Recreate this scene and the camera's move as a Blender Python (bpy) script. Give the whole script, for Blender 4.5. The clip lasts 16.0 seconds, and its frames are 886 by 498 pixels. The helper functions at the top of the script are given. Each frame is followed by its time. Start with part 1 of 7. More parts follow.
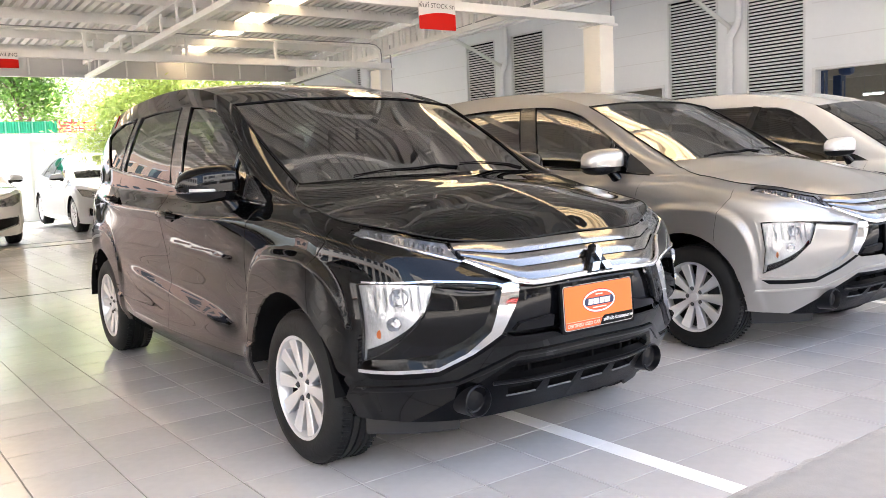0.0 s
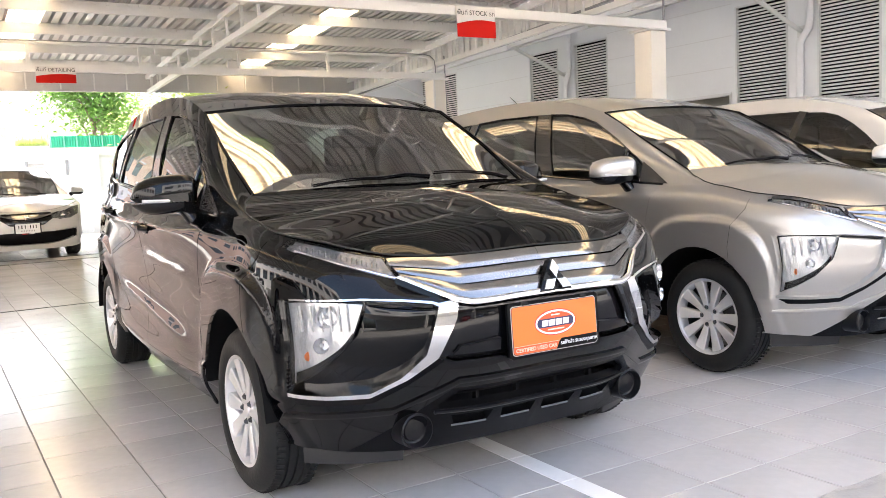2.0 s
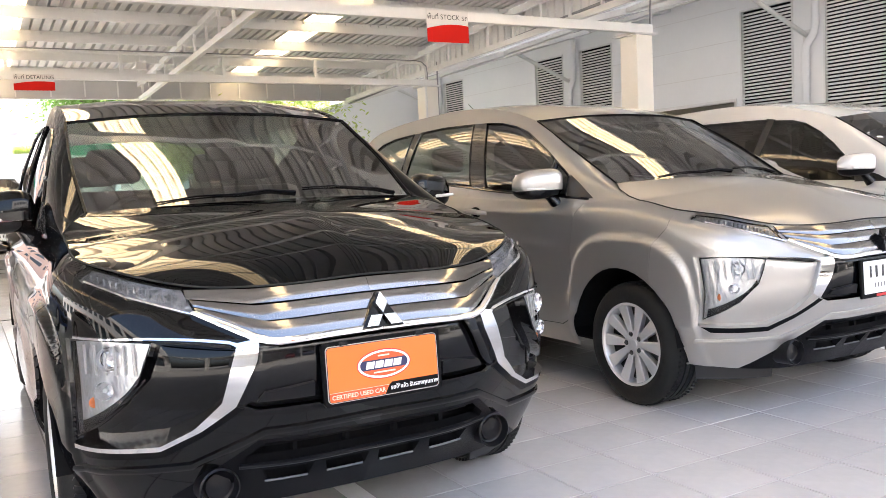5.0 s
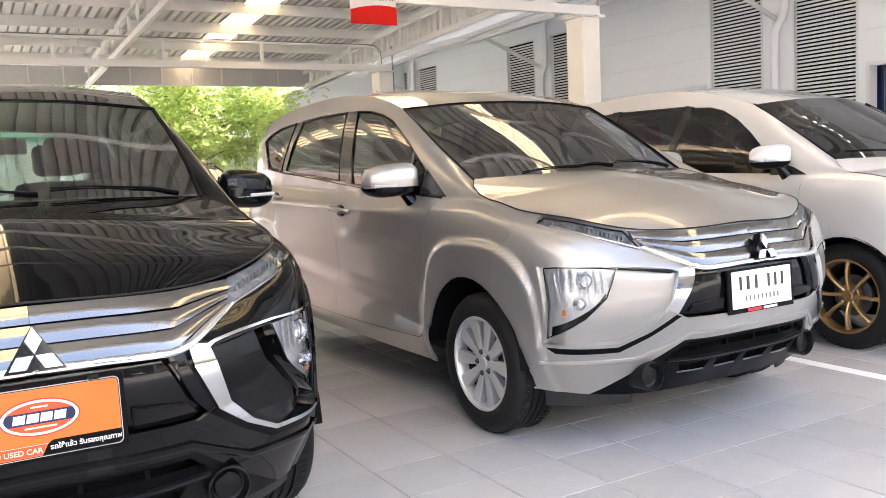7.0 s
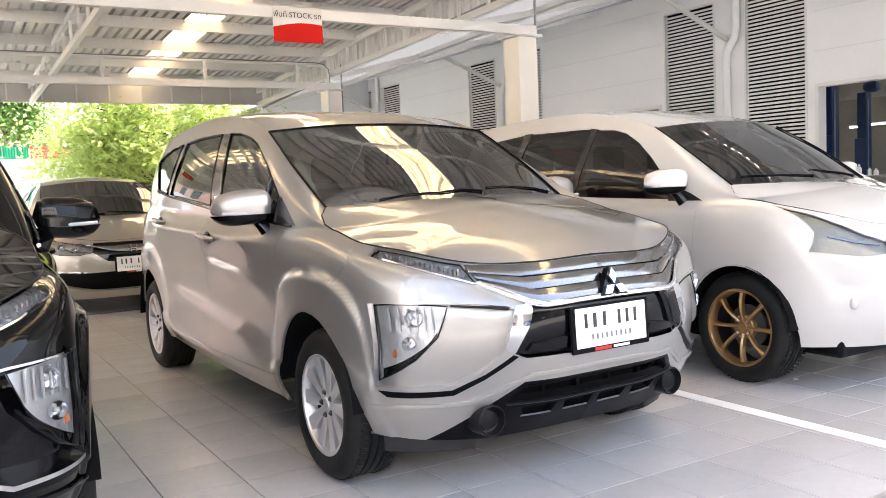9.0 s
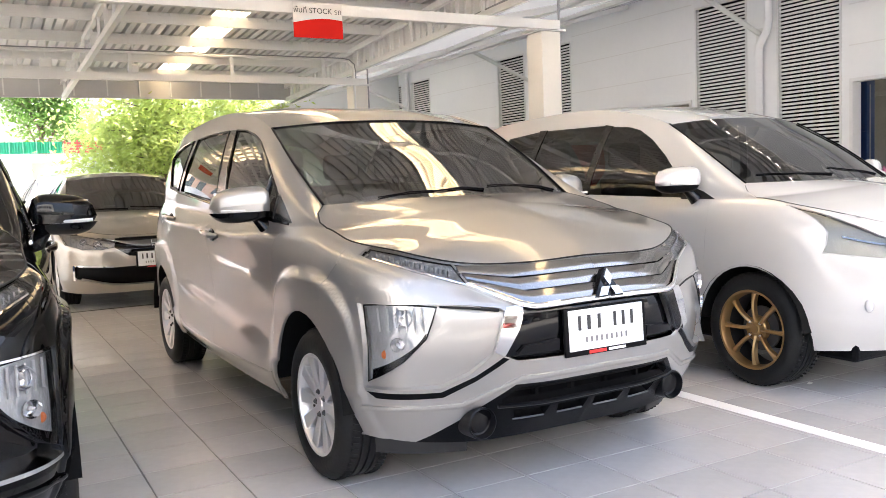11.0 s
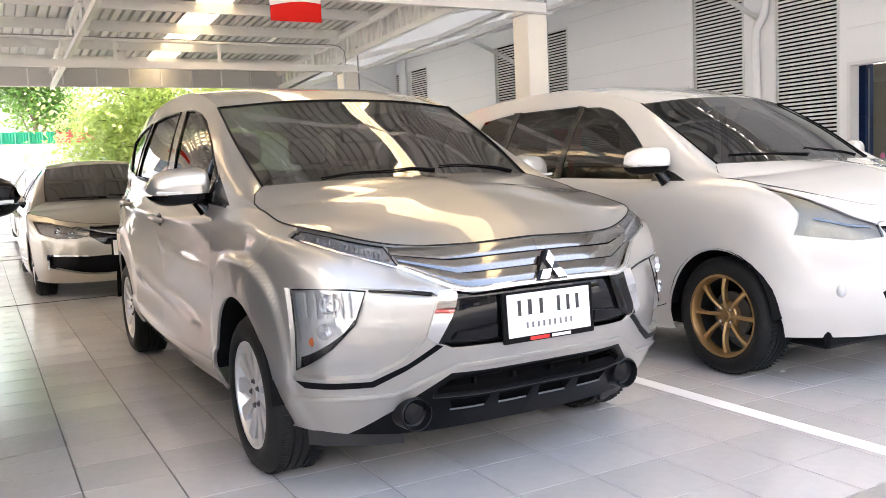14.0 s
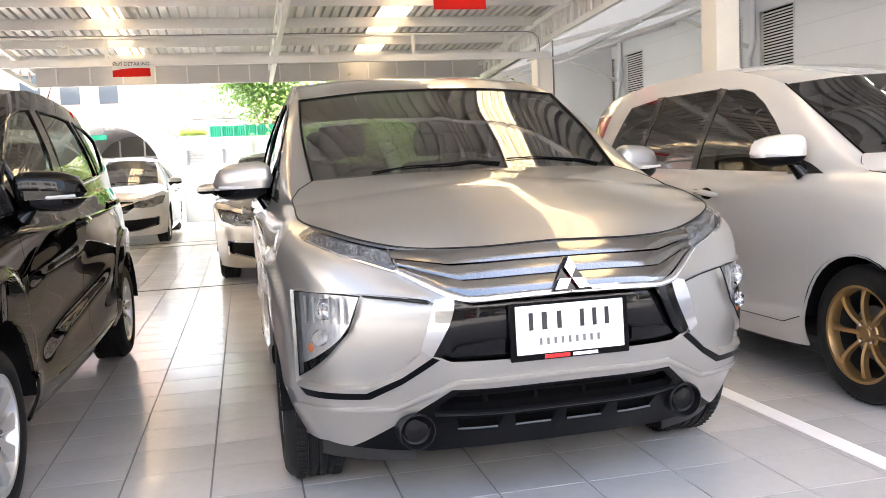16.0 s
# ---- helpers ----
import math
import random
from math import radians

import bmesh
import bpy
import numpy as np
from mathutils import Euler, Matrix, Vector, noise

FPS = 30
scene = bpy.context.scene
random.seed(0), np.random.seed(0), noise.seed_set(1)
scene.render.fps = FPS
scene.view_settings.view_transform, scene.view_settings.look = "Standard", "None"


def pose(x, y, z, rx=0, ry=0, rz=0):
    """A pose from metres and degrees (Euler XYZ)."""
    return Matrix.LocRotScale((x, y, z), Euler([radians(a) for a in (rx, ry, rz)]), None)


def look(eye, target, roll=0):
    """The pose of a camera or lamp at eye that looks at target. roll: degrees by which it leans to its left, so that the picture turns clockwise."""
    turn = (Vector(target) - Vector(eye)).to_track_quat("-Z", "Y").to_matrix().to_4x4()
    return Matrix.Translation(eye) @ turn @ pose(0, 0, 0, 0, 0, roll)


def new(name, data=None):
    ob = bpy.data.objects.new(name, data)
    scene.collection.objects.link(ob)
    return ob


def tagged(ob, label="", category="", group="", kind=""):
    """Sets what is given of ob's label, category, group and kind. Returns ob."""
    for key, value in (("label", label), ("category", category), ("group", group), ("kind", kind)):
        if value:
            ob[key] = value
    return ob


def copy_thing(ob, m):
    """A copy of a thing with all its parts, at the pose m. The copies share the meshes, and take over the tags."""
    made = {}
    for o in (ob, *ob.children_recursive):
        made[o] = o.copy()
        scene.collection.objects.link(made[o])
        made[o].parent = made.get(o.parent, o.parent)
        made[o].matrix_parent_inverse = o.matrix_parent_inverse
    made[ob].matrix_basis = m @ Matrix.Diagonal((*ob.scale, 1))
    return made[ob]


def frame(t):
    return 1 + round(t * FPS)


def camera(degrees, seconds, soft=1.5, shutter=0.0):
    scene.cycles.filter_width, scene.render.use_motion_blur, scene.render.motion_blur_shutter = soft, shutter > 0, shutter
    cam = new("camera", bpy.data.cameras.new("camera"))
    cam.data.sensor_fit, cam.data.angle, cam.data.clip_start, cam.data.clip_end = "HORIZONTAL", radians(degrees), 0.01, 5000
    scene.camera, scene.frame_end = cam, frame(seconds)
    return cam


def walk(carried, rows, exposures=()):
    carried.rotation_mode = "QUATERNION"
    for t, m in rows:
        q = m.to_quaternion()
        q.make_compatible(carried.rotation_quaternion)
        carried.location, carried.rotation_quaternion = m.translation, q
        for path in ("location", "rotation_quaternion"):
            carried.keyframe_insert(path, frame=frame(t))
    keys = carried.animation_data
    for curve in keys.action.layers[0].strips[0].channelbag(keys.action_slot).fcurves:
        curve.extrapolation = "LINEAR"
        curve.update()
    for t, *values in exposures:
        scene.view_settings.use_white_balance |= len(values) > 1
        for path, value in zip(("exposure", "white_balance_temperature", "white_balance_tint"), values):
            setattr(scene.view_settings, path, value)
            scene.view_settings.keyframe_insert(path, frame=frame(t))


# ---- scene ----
cam = camera(55.2, 16.0, soft=0.55)
METRES, EYE, TILT, LEAN, TURN = 4.2287, 1.1695, -0.325, 0.584, -36.5
ROWS = [
    (0.0, 0.0, 0.0, 0.0, -0.19, -5.85, 1.88),
    (0.5, 0.0395, 0.0048, -0.0031, -0.2, -5.12, 2.15),
    (1.0, 0.0843, 0.0146, -0.0054, 0.65, -5.66, 2.39),
    (1.5, 0.0969, 0.0407, -0.0081, 2.79, -5.27, 2.13),
    (2.0, 0.1072, 0.0629, -0.0068, 5.03, -4.88, 2.09),
    (2.5, 0.1212, 0.0645, -0.0062, 6.31, -5.7, 2.1),
    (3.0, 0.1383, 0.0654, -0.0054, 7.12, -7.22, 2.07),
    (5.5, 0.2834, 0.1937, -0.0008, 6.55, -4.06, 2.0),
    (6.0, 0.3326, 0.2187, 0.0015, 6.43, -4.12, 2.05),
    (6.5, 0.3731, 0.2574, -0.0051, 6.53, -5.07, 2.11),
    (7.0, 0.403, 0.3029, 0.0021, 6.34, -5.32, 2.03),
    (7.5, 0.4336, 0.3187, 0.0068, 4.71, -4.96, 1.8),
    (8.0, 0.4787, 0.3261, 0.0108, 4.62, -4.3, 1.87),
    (8.5, 0.5062, 0.354, 0.007, 4.67, -4.17, 1.9),
    (11.0, 0.5642, 0.3853, 0.0096, 7.29, -4.45, 1.65),
    (11.5, 0.5627, 0.3858, 0.0085, 7.3, -4.59, 1.68),
    (12.0, 0.5622, 0.3858, 0.008, 7.35, -5.1, 1.7),
    (12.5, 0.562, 0.3861, 0.0085, 7.38, -5.19, 1.71),
    (13.0, 0.5702, 0.3889, 0.0054, 7.44, -4.79, 1.72),
    (13.5, 0.5935, 0.3978, 0.0017, 7.46, -4.29, 1.82),
    (14.0, 0.6174, 0.4317, -0.0029, 7.67, -5.08, 1.92),
    (14.5, 0.6393, 0.475, 0.0038, 10.4, -3.95, 2.02),
    (15.0, 0.6779, 0.4838, 0.003, 17.18, -2.82, 2.23),
    (15.5, 0.7364, 0.4958, 0.0018, 22.61, -3.84, 2.34),
    (16.0, 0.7633, 0.5364, -0.0022, 23.22, -5.4, 2.09),
]
EXPOSURE = 3.05
walk(cam, [(t, pose(0, 0, EYE, TILT, LEAN, TURN) @ pose(METRES * x, METRES * y, METRES * z, 90 + pitch, roll, yaw)) for t, x, y, z, yaw, pitch, roll in ROWS], exposures=[(0.0, EXPOSURE, 6500, 10)])

# ---- sky and sun ----
world = bpy.data.worlds.new("sky")
scene.world = world
world.use_nodes = True
wn, wl = world.node_tree.nodes, world.node_tree.links
sky = wn.new("ShaderNodeTexSky")
sky.sky_type, sky.sun_disc = "NISHITA", False
SUN_EL, SUN_AZ = 58.0, 48.0
sky.sun_elevation, sky.sun_rotation = radians(SUN_EL), radians(SUN_AZ)
sky.dust_density, sky.air_density, sky.ozone_density = 7.0, 1.0, 0.6
wl.new(sky.outputs[0], wn["Background"].inputs[0])
wn["Background"].inputs[1].default_value = 0.15
sun = new("sun", bpy.data.lights.new("sun", "SUN"))
sun.data.energy, sun.data.angle, sun.data.color = 2.3, radians(1.0), (1.0, 0.95, 0.87)
sun.matrix_world = look((0, 0, 0), (-math.sin(radians(SUN_AZ)) * math.cos(radians(SUN_EL)), -math.cos(radians(SUN_AZ)) * math.cos(radians(SUN_EL)), -math.sin(radians(SUN_EL))))


# ---- materials ----
def material(name, color, rough=0.5, metal=0.0, var=0.0, scale=4.0, bump=0.0, bump_scale=60.0, coat=0.0, flakes=0.0, spec=0.5, per_object=0.0, trans=0.0, stretch=(1, 1, 1), rough_var=0.0):
    """A principled surface with variation in colour at two scales and fine relief."""
    m = bpy.data.materials.new(name)
    m.use_nodes = True
    n, l = m.node_tree.nodes, m.node_tree.links
    p = n["Principled BSDF"]
    p.inputs["Base Color"].default_value = (*color, 1)
    p.inputs["Roughness"].default_value, p.inputs["Metallic"].default_value = rough, metal
    p.inputs["Specular IOR Level"].default_value = spec
    p.inputs["Coat Weight"].default_value, p.inputs["Coat Roughness"].default_value = coat, 0.012
    p.inputs["Transmission Weight"].default_value = trans
    tc = n.new("ShaderNodeTexCoord")
    mp = n.new("ShaderNodeMapping")
    mp.inputs["Scale"].default_value = stretch
    l.new(tc.outputs["Object"], mp.inputs[0])
    if var or flakes or rough_var or per_object:
        a = n.new("ShaderNodeTexNoise")
        a.inputs["Scale"].default_value, a.inputs["Detail"].default_value = scale, 6
        b = n.new("ShaderNodeTexNoise")
        b.inputs["Scale"].default_value, b.inputs["Detail"].default_value = (900 if flakes else scale * 14), 3
        l.new(mp.outputs[0], a.inputs[0]), l.new(mp.outputs[0], b.inputs[0])
        mix = n.new("ShaderNodeMath")
        mix.operation = "MULTIPLY_ADD"
        l.new(a.outputs[0], mix.inputs[0])
        mix.inputs[1].default_value = 2 * var
        second = n.new("ShaderNodeMath")
        second.operation = "MULTIPLY_ADD"
        l.new(b.outputs[0], second.inputs[0])
        second.inputs[1].default_value, second.inputs[2].default_value = (flakes or var), 1 - var - 0.5 * (flakes or var)
        l.new(second.outputs[0], mix.inputs[2])
        out = mix.outputs[0]
        if per_object:
            oi = n.new("ShaderNodeObjectInfo")
            po = n.new("ShaderNodeMath")
            po.operation = "MULTIPLY_ADD"
            l.new(oi.outputs["Random"], po.inputs[0])
            po.inputs[1].default_value, po.inputs[2].default_value = per_object, 1 - per_object / 2
            pm = n.new("ShaderNodeMath")
            pm.operation = "MULTIPLY"
            l.new(out, pm.inputs[0]), l.new(po.outputs[0], pm.inputs[1])
            out = pm.outputs[0]
        sc = n.new("ShaderNodeVectorMath")
        sc.operation = "SCALE"
        sc.inputs[0].default_value = color
        l.new(out, sc.inputs["Scale"])
        l.new(sc.outputs[0], p.inputs["Base Color"])
        if rough_var:
            rv = n.new("ShaderNodeMath")
            rv.operation = "MULTIPLY_ADD"
            l.new(a.outputs[0], rv.inputs[0])
            rv.inputs[1].default_value, rv.inputs[2].default_value = 2 * rough_var, rough - rough_var
            l.new(rv.outputs[0], p.inputs["Roughness"])
    if bump:
        c = n.new("ShaderNodeTexNoise")
        c.inputs["Scale"].default_value, c.inputs["Detail"].default_value = bump_scale, 4
        l.new(mp.outputs[0], c.inputs[0])
        bp = n.new("ShaderNodeBump")
        bp.inputs["Strength"].default_value, bp.inputs["Distance"].default_value = bump, 0.01
        l.new(c.outputs[0], bp.inputs["Height"])
        l.new(bp.outputs[0], p.inputs["Normal"])
    return m


def glass(name, tint, rough=0.0, ior=1.45):
    """Thin tinted pane: see-through by its tint, with a mirror sheen that grows at a slant."""
    m = bpy.data.materials.new(name)
    m.use_nodes = True
    n, l = m.node_tree.nodes, m.node_tree.links
    n.remove(n["Principled BSDF"])
    t, g, f, mx = n.new("ShaderNodeBsdfTransparent"), n.new("ShaderNodeBsdfGlossy"), n.new("ShaderNodeFresnel"), n.new("ShaderNodeMixShader")
    t.inputs[0].default_value = (*tint, 1)
    g.inputs["Roughness"].default_value = rough
    f.inputs[0].default_value = ior
    l.new(f.outputs[0], mx.inputs[0]), l.new(t.outputs[0], mx.inputs[1]), l.new(g.outputs[0], mx.inputs[2])
    l.new(mx.outputs[0], n["Material Output"].inputs[0])
    return m


M = {}
M["tile"] = material("floor tile", (0.56, 0.55, 0.545), 0.16, var=0.12, scale=1.5, bump=0.03, bump_scale=40, per_object=0.10, rough_var=0.10)
M["grout"] = material("grout", (0.20, 0.195, 0.19), 0.8, var=0.2)
M["concrete"] = material("aisle concrete", (0.38, 0.37, 0.355), 0.75, var=0.22, scale=1.2, bump=0.3, bump_scale=90)
M["line"] = material("white line paint", (0.90, 0.90, 0.89), 0.45, var=0.06, scale=6, per_object=0.05)
M["wall"] = material("white wall paint", (0.80, 0.80, 0.80), 0.6, var=0.04, scale=0.7, bump=0.03)
M["steel"] = material("white steel paint", (0.70, 0.69, 0.67), 0.4, var=0.05, scale=3)
M["roof"] = material("galvanised sheet", (0.70, 0.69, 0.67), 0.30, metal=0.25, var=0.10, scale=1.5, stretch=(1, 0.6, 1), bump=0.3, bump_scale=9)
M["gutter"] = material("dull gutter paint", (0.50, 0.49, 0.48), 0.5, var=0.08, scale=2)
M["conduit"] = material("grey conduit", (0.25, 0.25, 0.26), 0.5)
M["lift_blue"] = material("blue lift paint", (0.010, 0.035, 0.12), 0.35, var=0.1)
M["louvre"] = material("louvre slat", (0.72, 0.71, 0.70), 0.45, var=0.05)
# shade as colour: near-black for the depth behind slats and intakes
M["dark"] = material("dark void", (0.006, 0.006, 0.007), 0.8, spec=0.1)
M["column"] = material("cream column paint", (0.76, 0.72, 0.65), 0.5, var=0.05, scale=2)
# beige paint, toned down so its colour carries the indoor shade
M["shade_wall"] = material("workshop paint with shade", (0.30, 0.285, 0.25), 0.7, var=0.2, scale=0.8)
M["pink_soft"] = material("pink plastic", (0.62, 0.18, 0.32), 0.4)
M["red"] = material("red sign film", (0.50, 0.008, 0.004), 0.6, spec=0.15)
M["sign_white"] = material("grey sign panel", (0.62, 0.60, 0.58), 0.4)
M["ink"] = material("dark lettering", (0.03, 0.03, 0.03), 0.5)
M["asphalt"] = material("yard concrete", (0.40, 0.39, 0.37), 0.8, var=0.15, scale=0.4, bump=0.3)
M["leaf"] = material("leaf", (0.16, 0.26, 0.05), 0.5, var=0.35, scale=0.8, per_object=0.3)
M["bark"] = material("bark", (0.16, 0.12, 0.09), 0.9, var=0.3, scale=10, bump=0.6)
M["green"] = material("green awning sheet", (0.02, 0.36, 0.20), 0.5, var=0.1)
M["black_paint"] = material("black car paint", (0.002, 0.002, 0.0023), 0.25, coat=1.0, spec=0.0)
M["black_paint"].node_tree.nodes["Principled BSDF"].inputs["Coat IOR"].default_value = 1.37
M["silver_paint"] = material("silver car paint", (0.40, 0.39, 0.37), 0.38, metal=0.72, flakes=0.10, coat=1.0)
M["white_paint"] = material("white car paint", (0.57, 0.56, 0.545), 0.25, coat=1.0)
M["beige_paint"] = material("champagne car paint", (0.40, 0.37, 0.32), 0.36, metal=0.75, flakes=0.1, coat=1.0)
M["grey_paint"] = material("grey car paint", (0.45, 0.46, 0.48), 0.32, metal=0.8, flakes=0.1, coat=1.0)
M["tube_glow"] = material("lit tube", (0.9, 0.9, 0.9), 0.4)
M["tube_glow"].node_tree.nodes["Principled BSDF"].inputs["Emission Color"].default_value = (0.95, 0.98, 1.0, 1)
M["tube_glow"].node_tree.nodes["Principled BSDF"].inputs["Emission Strength"].default_value = 3.0
M["tyre"] = material("tyre rubber", (0.011, 0.011, 0.011), 0.62, spec=0.25, var=0.2, scale=20, bump=0.15)
M["alloy"] = material("machined alloy", (0.68, 0.68, 0.69), 0.30, metal=0.65)
M["bronze"] = material("bronze alloy", (0.40, 0.25, 0.11), 0.34, metal=0.75)
M["chrome"] = material("chrome", (0.72, 0.72, 0.73), 0.07, metal=1.0)
M["plastic"] = material("black plastic", (0.0035, 0.0035, 0.0042), 0.33, spec=0.085, bump=0.1, bump_scale=400)
M["gloss"] = material("gloss black", (0.004, 0.004, 0.005), 0.06, spec=0.35)
M["glass"] = glass("car glass", (0.26, 0.30, 0.27), 0.0, 2.5)
M["tint"] = glass("tinted car glass", (0.12, 0.13, 0.13), 0.0, 2.0)
M["rear_glass"] = glass("tailgate glass", (0.40, 0.50, 0.43), 0.0, 1.5)
M["lens"] = glass("clear lens", (0.9, 0.9, 0.9))
M["reflector"] = material("lamp reflector", (0.85, 0.85, 0.87), 0.12, metal=1.0)
M["cabin"] = material("cabin trim", (0.018, 0.018, 0.018), 0.7)
M["seat"] = material("seat cloth", (0.022, 0.022, 0.024), 0.8)


def skylight_material():
    m = bpy.data.materials.new("skylight sheet")
    m.use_nodes = True
    n, l = m.node_tree.nodes, m.node_tree.links
    t = n.new("ShaderNodeBsdfTranslucent")
    t.inputs[0].default_value = (0.60, 0.48, 0.30, 1)
    l.new(t.outputs[0], n["Material Output"].inputs[0])
    n.remove(n["Principled BSDF"])
    return m


M["skylight"] = skylight_material()


def canopy_material():
    """White sheet that lets a little daylight through."""
    m = bpy.data.materials.new("canopy sheet")
    m.use_nodes = True
    n, l = m.node_tree.nodes, m.node_tree.links
    n.remove(n["Principled BSDF"])
    t, d, mx = n.new("ShaderNodeBsdfTranslucent"), n.new("ShaderNodeBsdfDiffuse"), n.new("ShaderNodeMixShader")
    t.inputs[0].default_value, d.inputs[0].default_value = (0.085, 0.088, 0.092, 1), (0.72, 0.715, 0.70, 1)
    l.new(t.outputs[0], mx.inputs[1]), l.new(d.outputs[0], mx.inputs[2]), l.new(mx.outputs[0], n["Material Output"].inputs[0])
    return m


M["canopy"] = canopy_material()


# ---- building blocks ----
def link_mesh(name, bm, mat, smooth=False, sharp=None):
    me = bpy.data.meshes.new(name)
    bm.normal_update()
    if smooth:
        for f in bm.faces:
            f.smooth = True
        if sharp:
            for e in bm.edges:
                if len(e.link_faces) == 2 and e.calc_face_angle(0) > radians(sharp):
                    e.smooth = False
    bm.to_mesh(me)
    bm.free()
    if mat:
        me.materials.append(mat)
    return me


def part(name, bm, mat, parent, label="", smooth=False, sharp=35, at=None):
    ob = new(name, link_mesh(name, bm, mat, smooth, sharp))
    ob.parent = parent
    if at is not None:
        ob.matrix_basis = at
    return tagged(ob, label)


def thing(name, m, label, category, group="", kind=""):
    ob = new(name)
    ob.empty_display_size = 0.2
    ob.matrix_basis = m
    return tagged(ob, label, category, group, kind)


def setting(name, bm, mat, label, smooth=False):
    return tagged(new(name, link_mesh(name, bm, mat, smooth, 35)), label, "", "", "structure")


def box(bm, x0, x1, y0, y1, z0, z1, bevel=0.0):
    r = bmesh.ops.create_cube(bm, size=1, matrix=Matrix.LocRotScale(((x0 + x1) / 2, (y0 + y1) / 2, (z0 + z1) / 2), None, (x1 - x0, y1 - y0, z1 - z0)))
    if bevel:
        es = list({e for v in r["verts"] for e in v.link_edges})
        bmesh.ops.bevel(bm, geom=es, offset=bevel, segments=2, affect="EDGES", profile=0.5)
    return bm


def bar(bm, a, b, w, h=None):
    """A straight bar of rectangular section from a to b."""
    a, b = Vector(a), Vector(b)
    d = b - a
    m = Matrix.Translation((a + b) / 2) @ d.to_track_quat("Y", "Z").to_matrix().to_4x4() @ Matrix.Diagonal((w, d.length, h or w, 1))
    bmesh.ops.create_cube(bm, size=1, matrix=m)
    return bm


def tube(bm, pts, r, seg=10, cap=True):
    """A round pipe along points."""
    pts = [Vector(p) for p in pts]
    rings, q = [], None
    for i, p in enumerate(pts):
        d = (pts[min(i + 1, len(pts) - 1)] - pts[max(i - 1, 0)]).normalized()
        q = d.to_track_quat("Z", "Y").to_matrix() if q is None else (q.col[2].rotation_difference(d).to_matrix() @ q)
        rad = r[i] if isinstance(r, (list, tuple)) else r
        rings.append([bm.verts.new(p + q @ Vector((rad * math.cos(k * math.tau / seg), rad * math.sin(k * math.tau / seg), 0))) for k in range(seg)])
    for a, b in zip(rings, rings[1:]):
        for k in range(seg):
            bm.faces.new((a[k], a[(k + 1) % seg], b[(k + 1) % seg], b[k]))
    if cap:
        bm.faces.new(rings[0][::-1]), bm.faces.new(rings[-1])
    return bm


def lathe(bm, profile, seg=32, m=None, closed=False):
    """A body of revolution round the y axis from (radius, y) pairs."""
    m = m or Matrix()
    rings = [[bm.verts.new(m @ Vector((r * math.cos(k * math.tau / seg), y, r * math.sin(k * math.tau / seg)))) for k in range(seg)] for r, y in profile]
    pairs = list(zip(rings, rings[1:])) + ([(rings[-1], rings[0])] if closed else [])
    for a, b in pairs:
        for k in range(seg):
            bm.faces.new((a[k], a[(k + 1) % seg], b[(k + 1) % seg], b[k]))
    return bm


def spline(pts, n):
    """n points along a smooth curve through pts."""
    pts = np.array(pts, float)
    d = np.r_[0, np.cumsum(np.linalg.norm(np.diff(pts, axis=0), axis=1) ** 0.5)]
    return spline_at(d, pts, np.linspace(0, d[-1], n))


def spline_at(d, pts, t):
    """Monotone-ish cubic through (d, pts) at t."""
    d, pts, t = np.asarray(d, float), np.asarray(pts, float), np.asarray(t, float)
    if pts.ndim == 1:
        return spline_at(d, pts[:, None], t)[:, 0]
    sl = np.diff(pts, axis=0) / np.diff(d)[:, None]
    h = np.diff(d)[:, None]
    tan = np.vstack([sl[:1], (sl[:-1] * h[1:] + sl[1:] * h[:-1]) / (h[1:] + h[:-1]), sl[-1:]])
    i = np.clip(np.searchsorted(d, t, side="right") - 1, 0, len(d) - 2)
    u = ((t - d[i]) / (d[i + 1] - d[i]))[:, None]
    hh = h[i]
    return (2 * u**3 - 3 * u**2 + 1) * pts[i] + (u**3 - 2 * u**2 + u) * hh * tan[i] + (3 * u**2 - 2 * u**3) * pts[i + 1] + (u**3 - u**2) * hh * tan[i + 1]


def grid_faces(bm, P, flip=False):
    """Quads over an array of points (rows, columns, 3)."""
    vs = [[bm.verts.new(p) for p in row] for row in P]
    for a, b in zip(vs, vs[1:]):
        for k in range(len(a) - 1):
            q = (a[k], a[k + 1], b[k + 1], b[k])
            bm.faces.new(q[::-1] if flip else q)
    return vs


# ---- the place ----
WALL_X, ROOF_START, ROOF_END = 16.4, -0.3, 18.2


def roof_z(y):
    return 3.52 + 0.058 * (ROOF_END - y)


def floor_z(y):
    """The floor rises gently towards the back."""
    return 0.018 * min(max(y - 10.5, 0.0), 7.5)


def sloped(bm, x0, x1, ys, top, depth):
    """A slab that follows the floor's slope."""
    P = [[(x0, y, floor_z(y) + top), (x1, y, floor_z(y) + top)] for y in ys]
    Q = [[(x0, y, floor_z(y) + top - depth), (x1, y, floor_z(y) + top - depth)] for y in ys]
    A, B = grid_faces(bm, np.array(P)), grid_faces(bm, np.array(Q), True)
    ring = lambda G: [q[0] for q in G] + [q[1] for q in G[::-1]]
    ra, rb = ring(A), ring(B)
    for k in range(len(ra)):
        q = (k + 1) % len(ra)
        bm.faces.new((ra[k], ra[q], rb[q], rb[k]))
    bmesh.ops.recalc_face_normals(bm, faces=bm.faces)


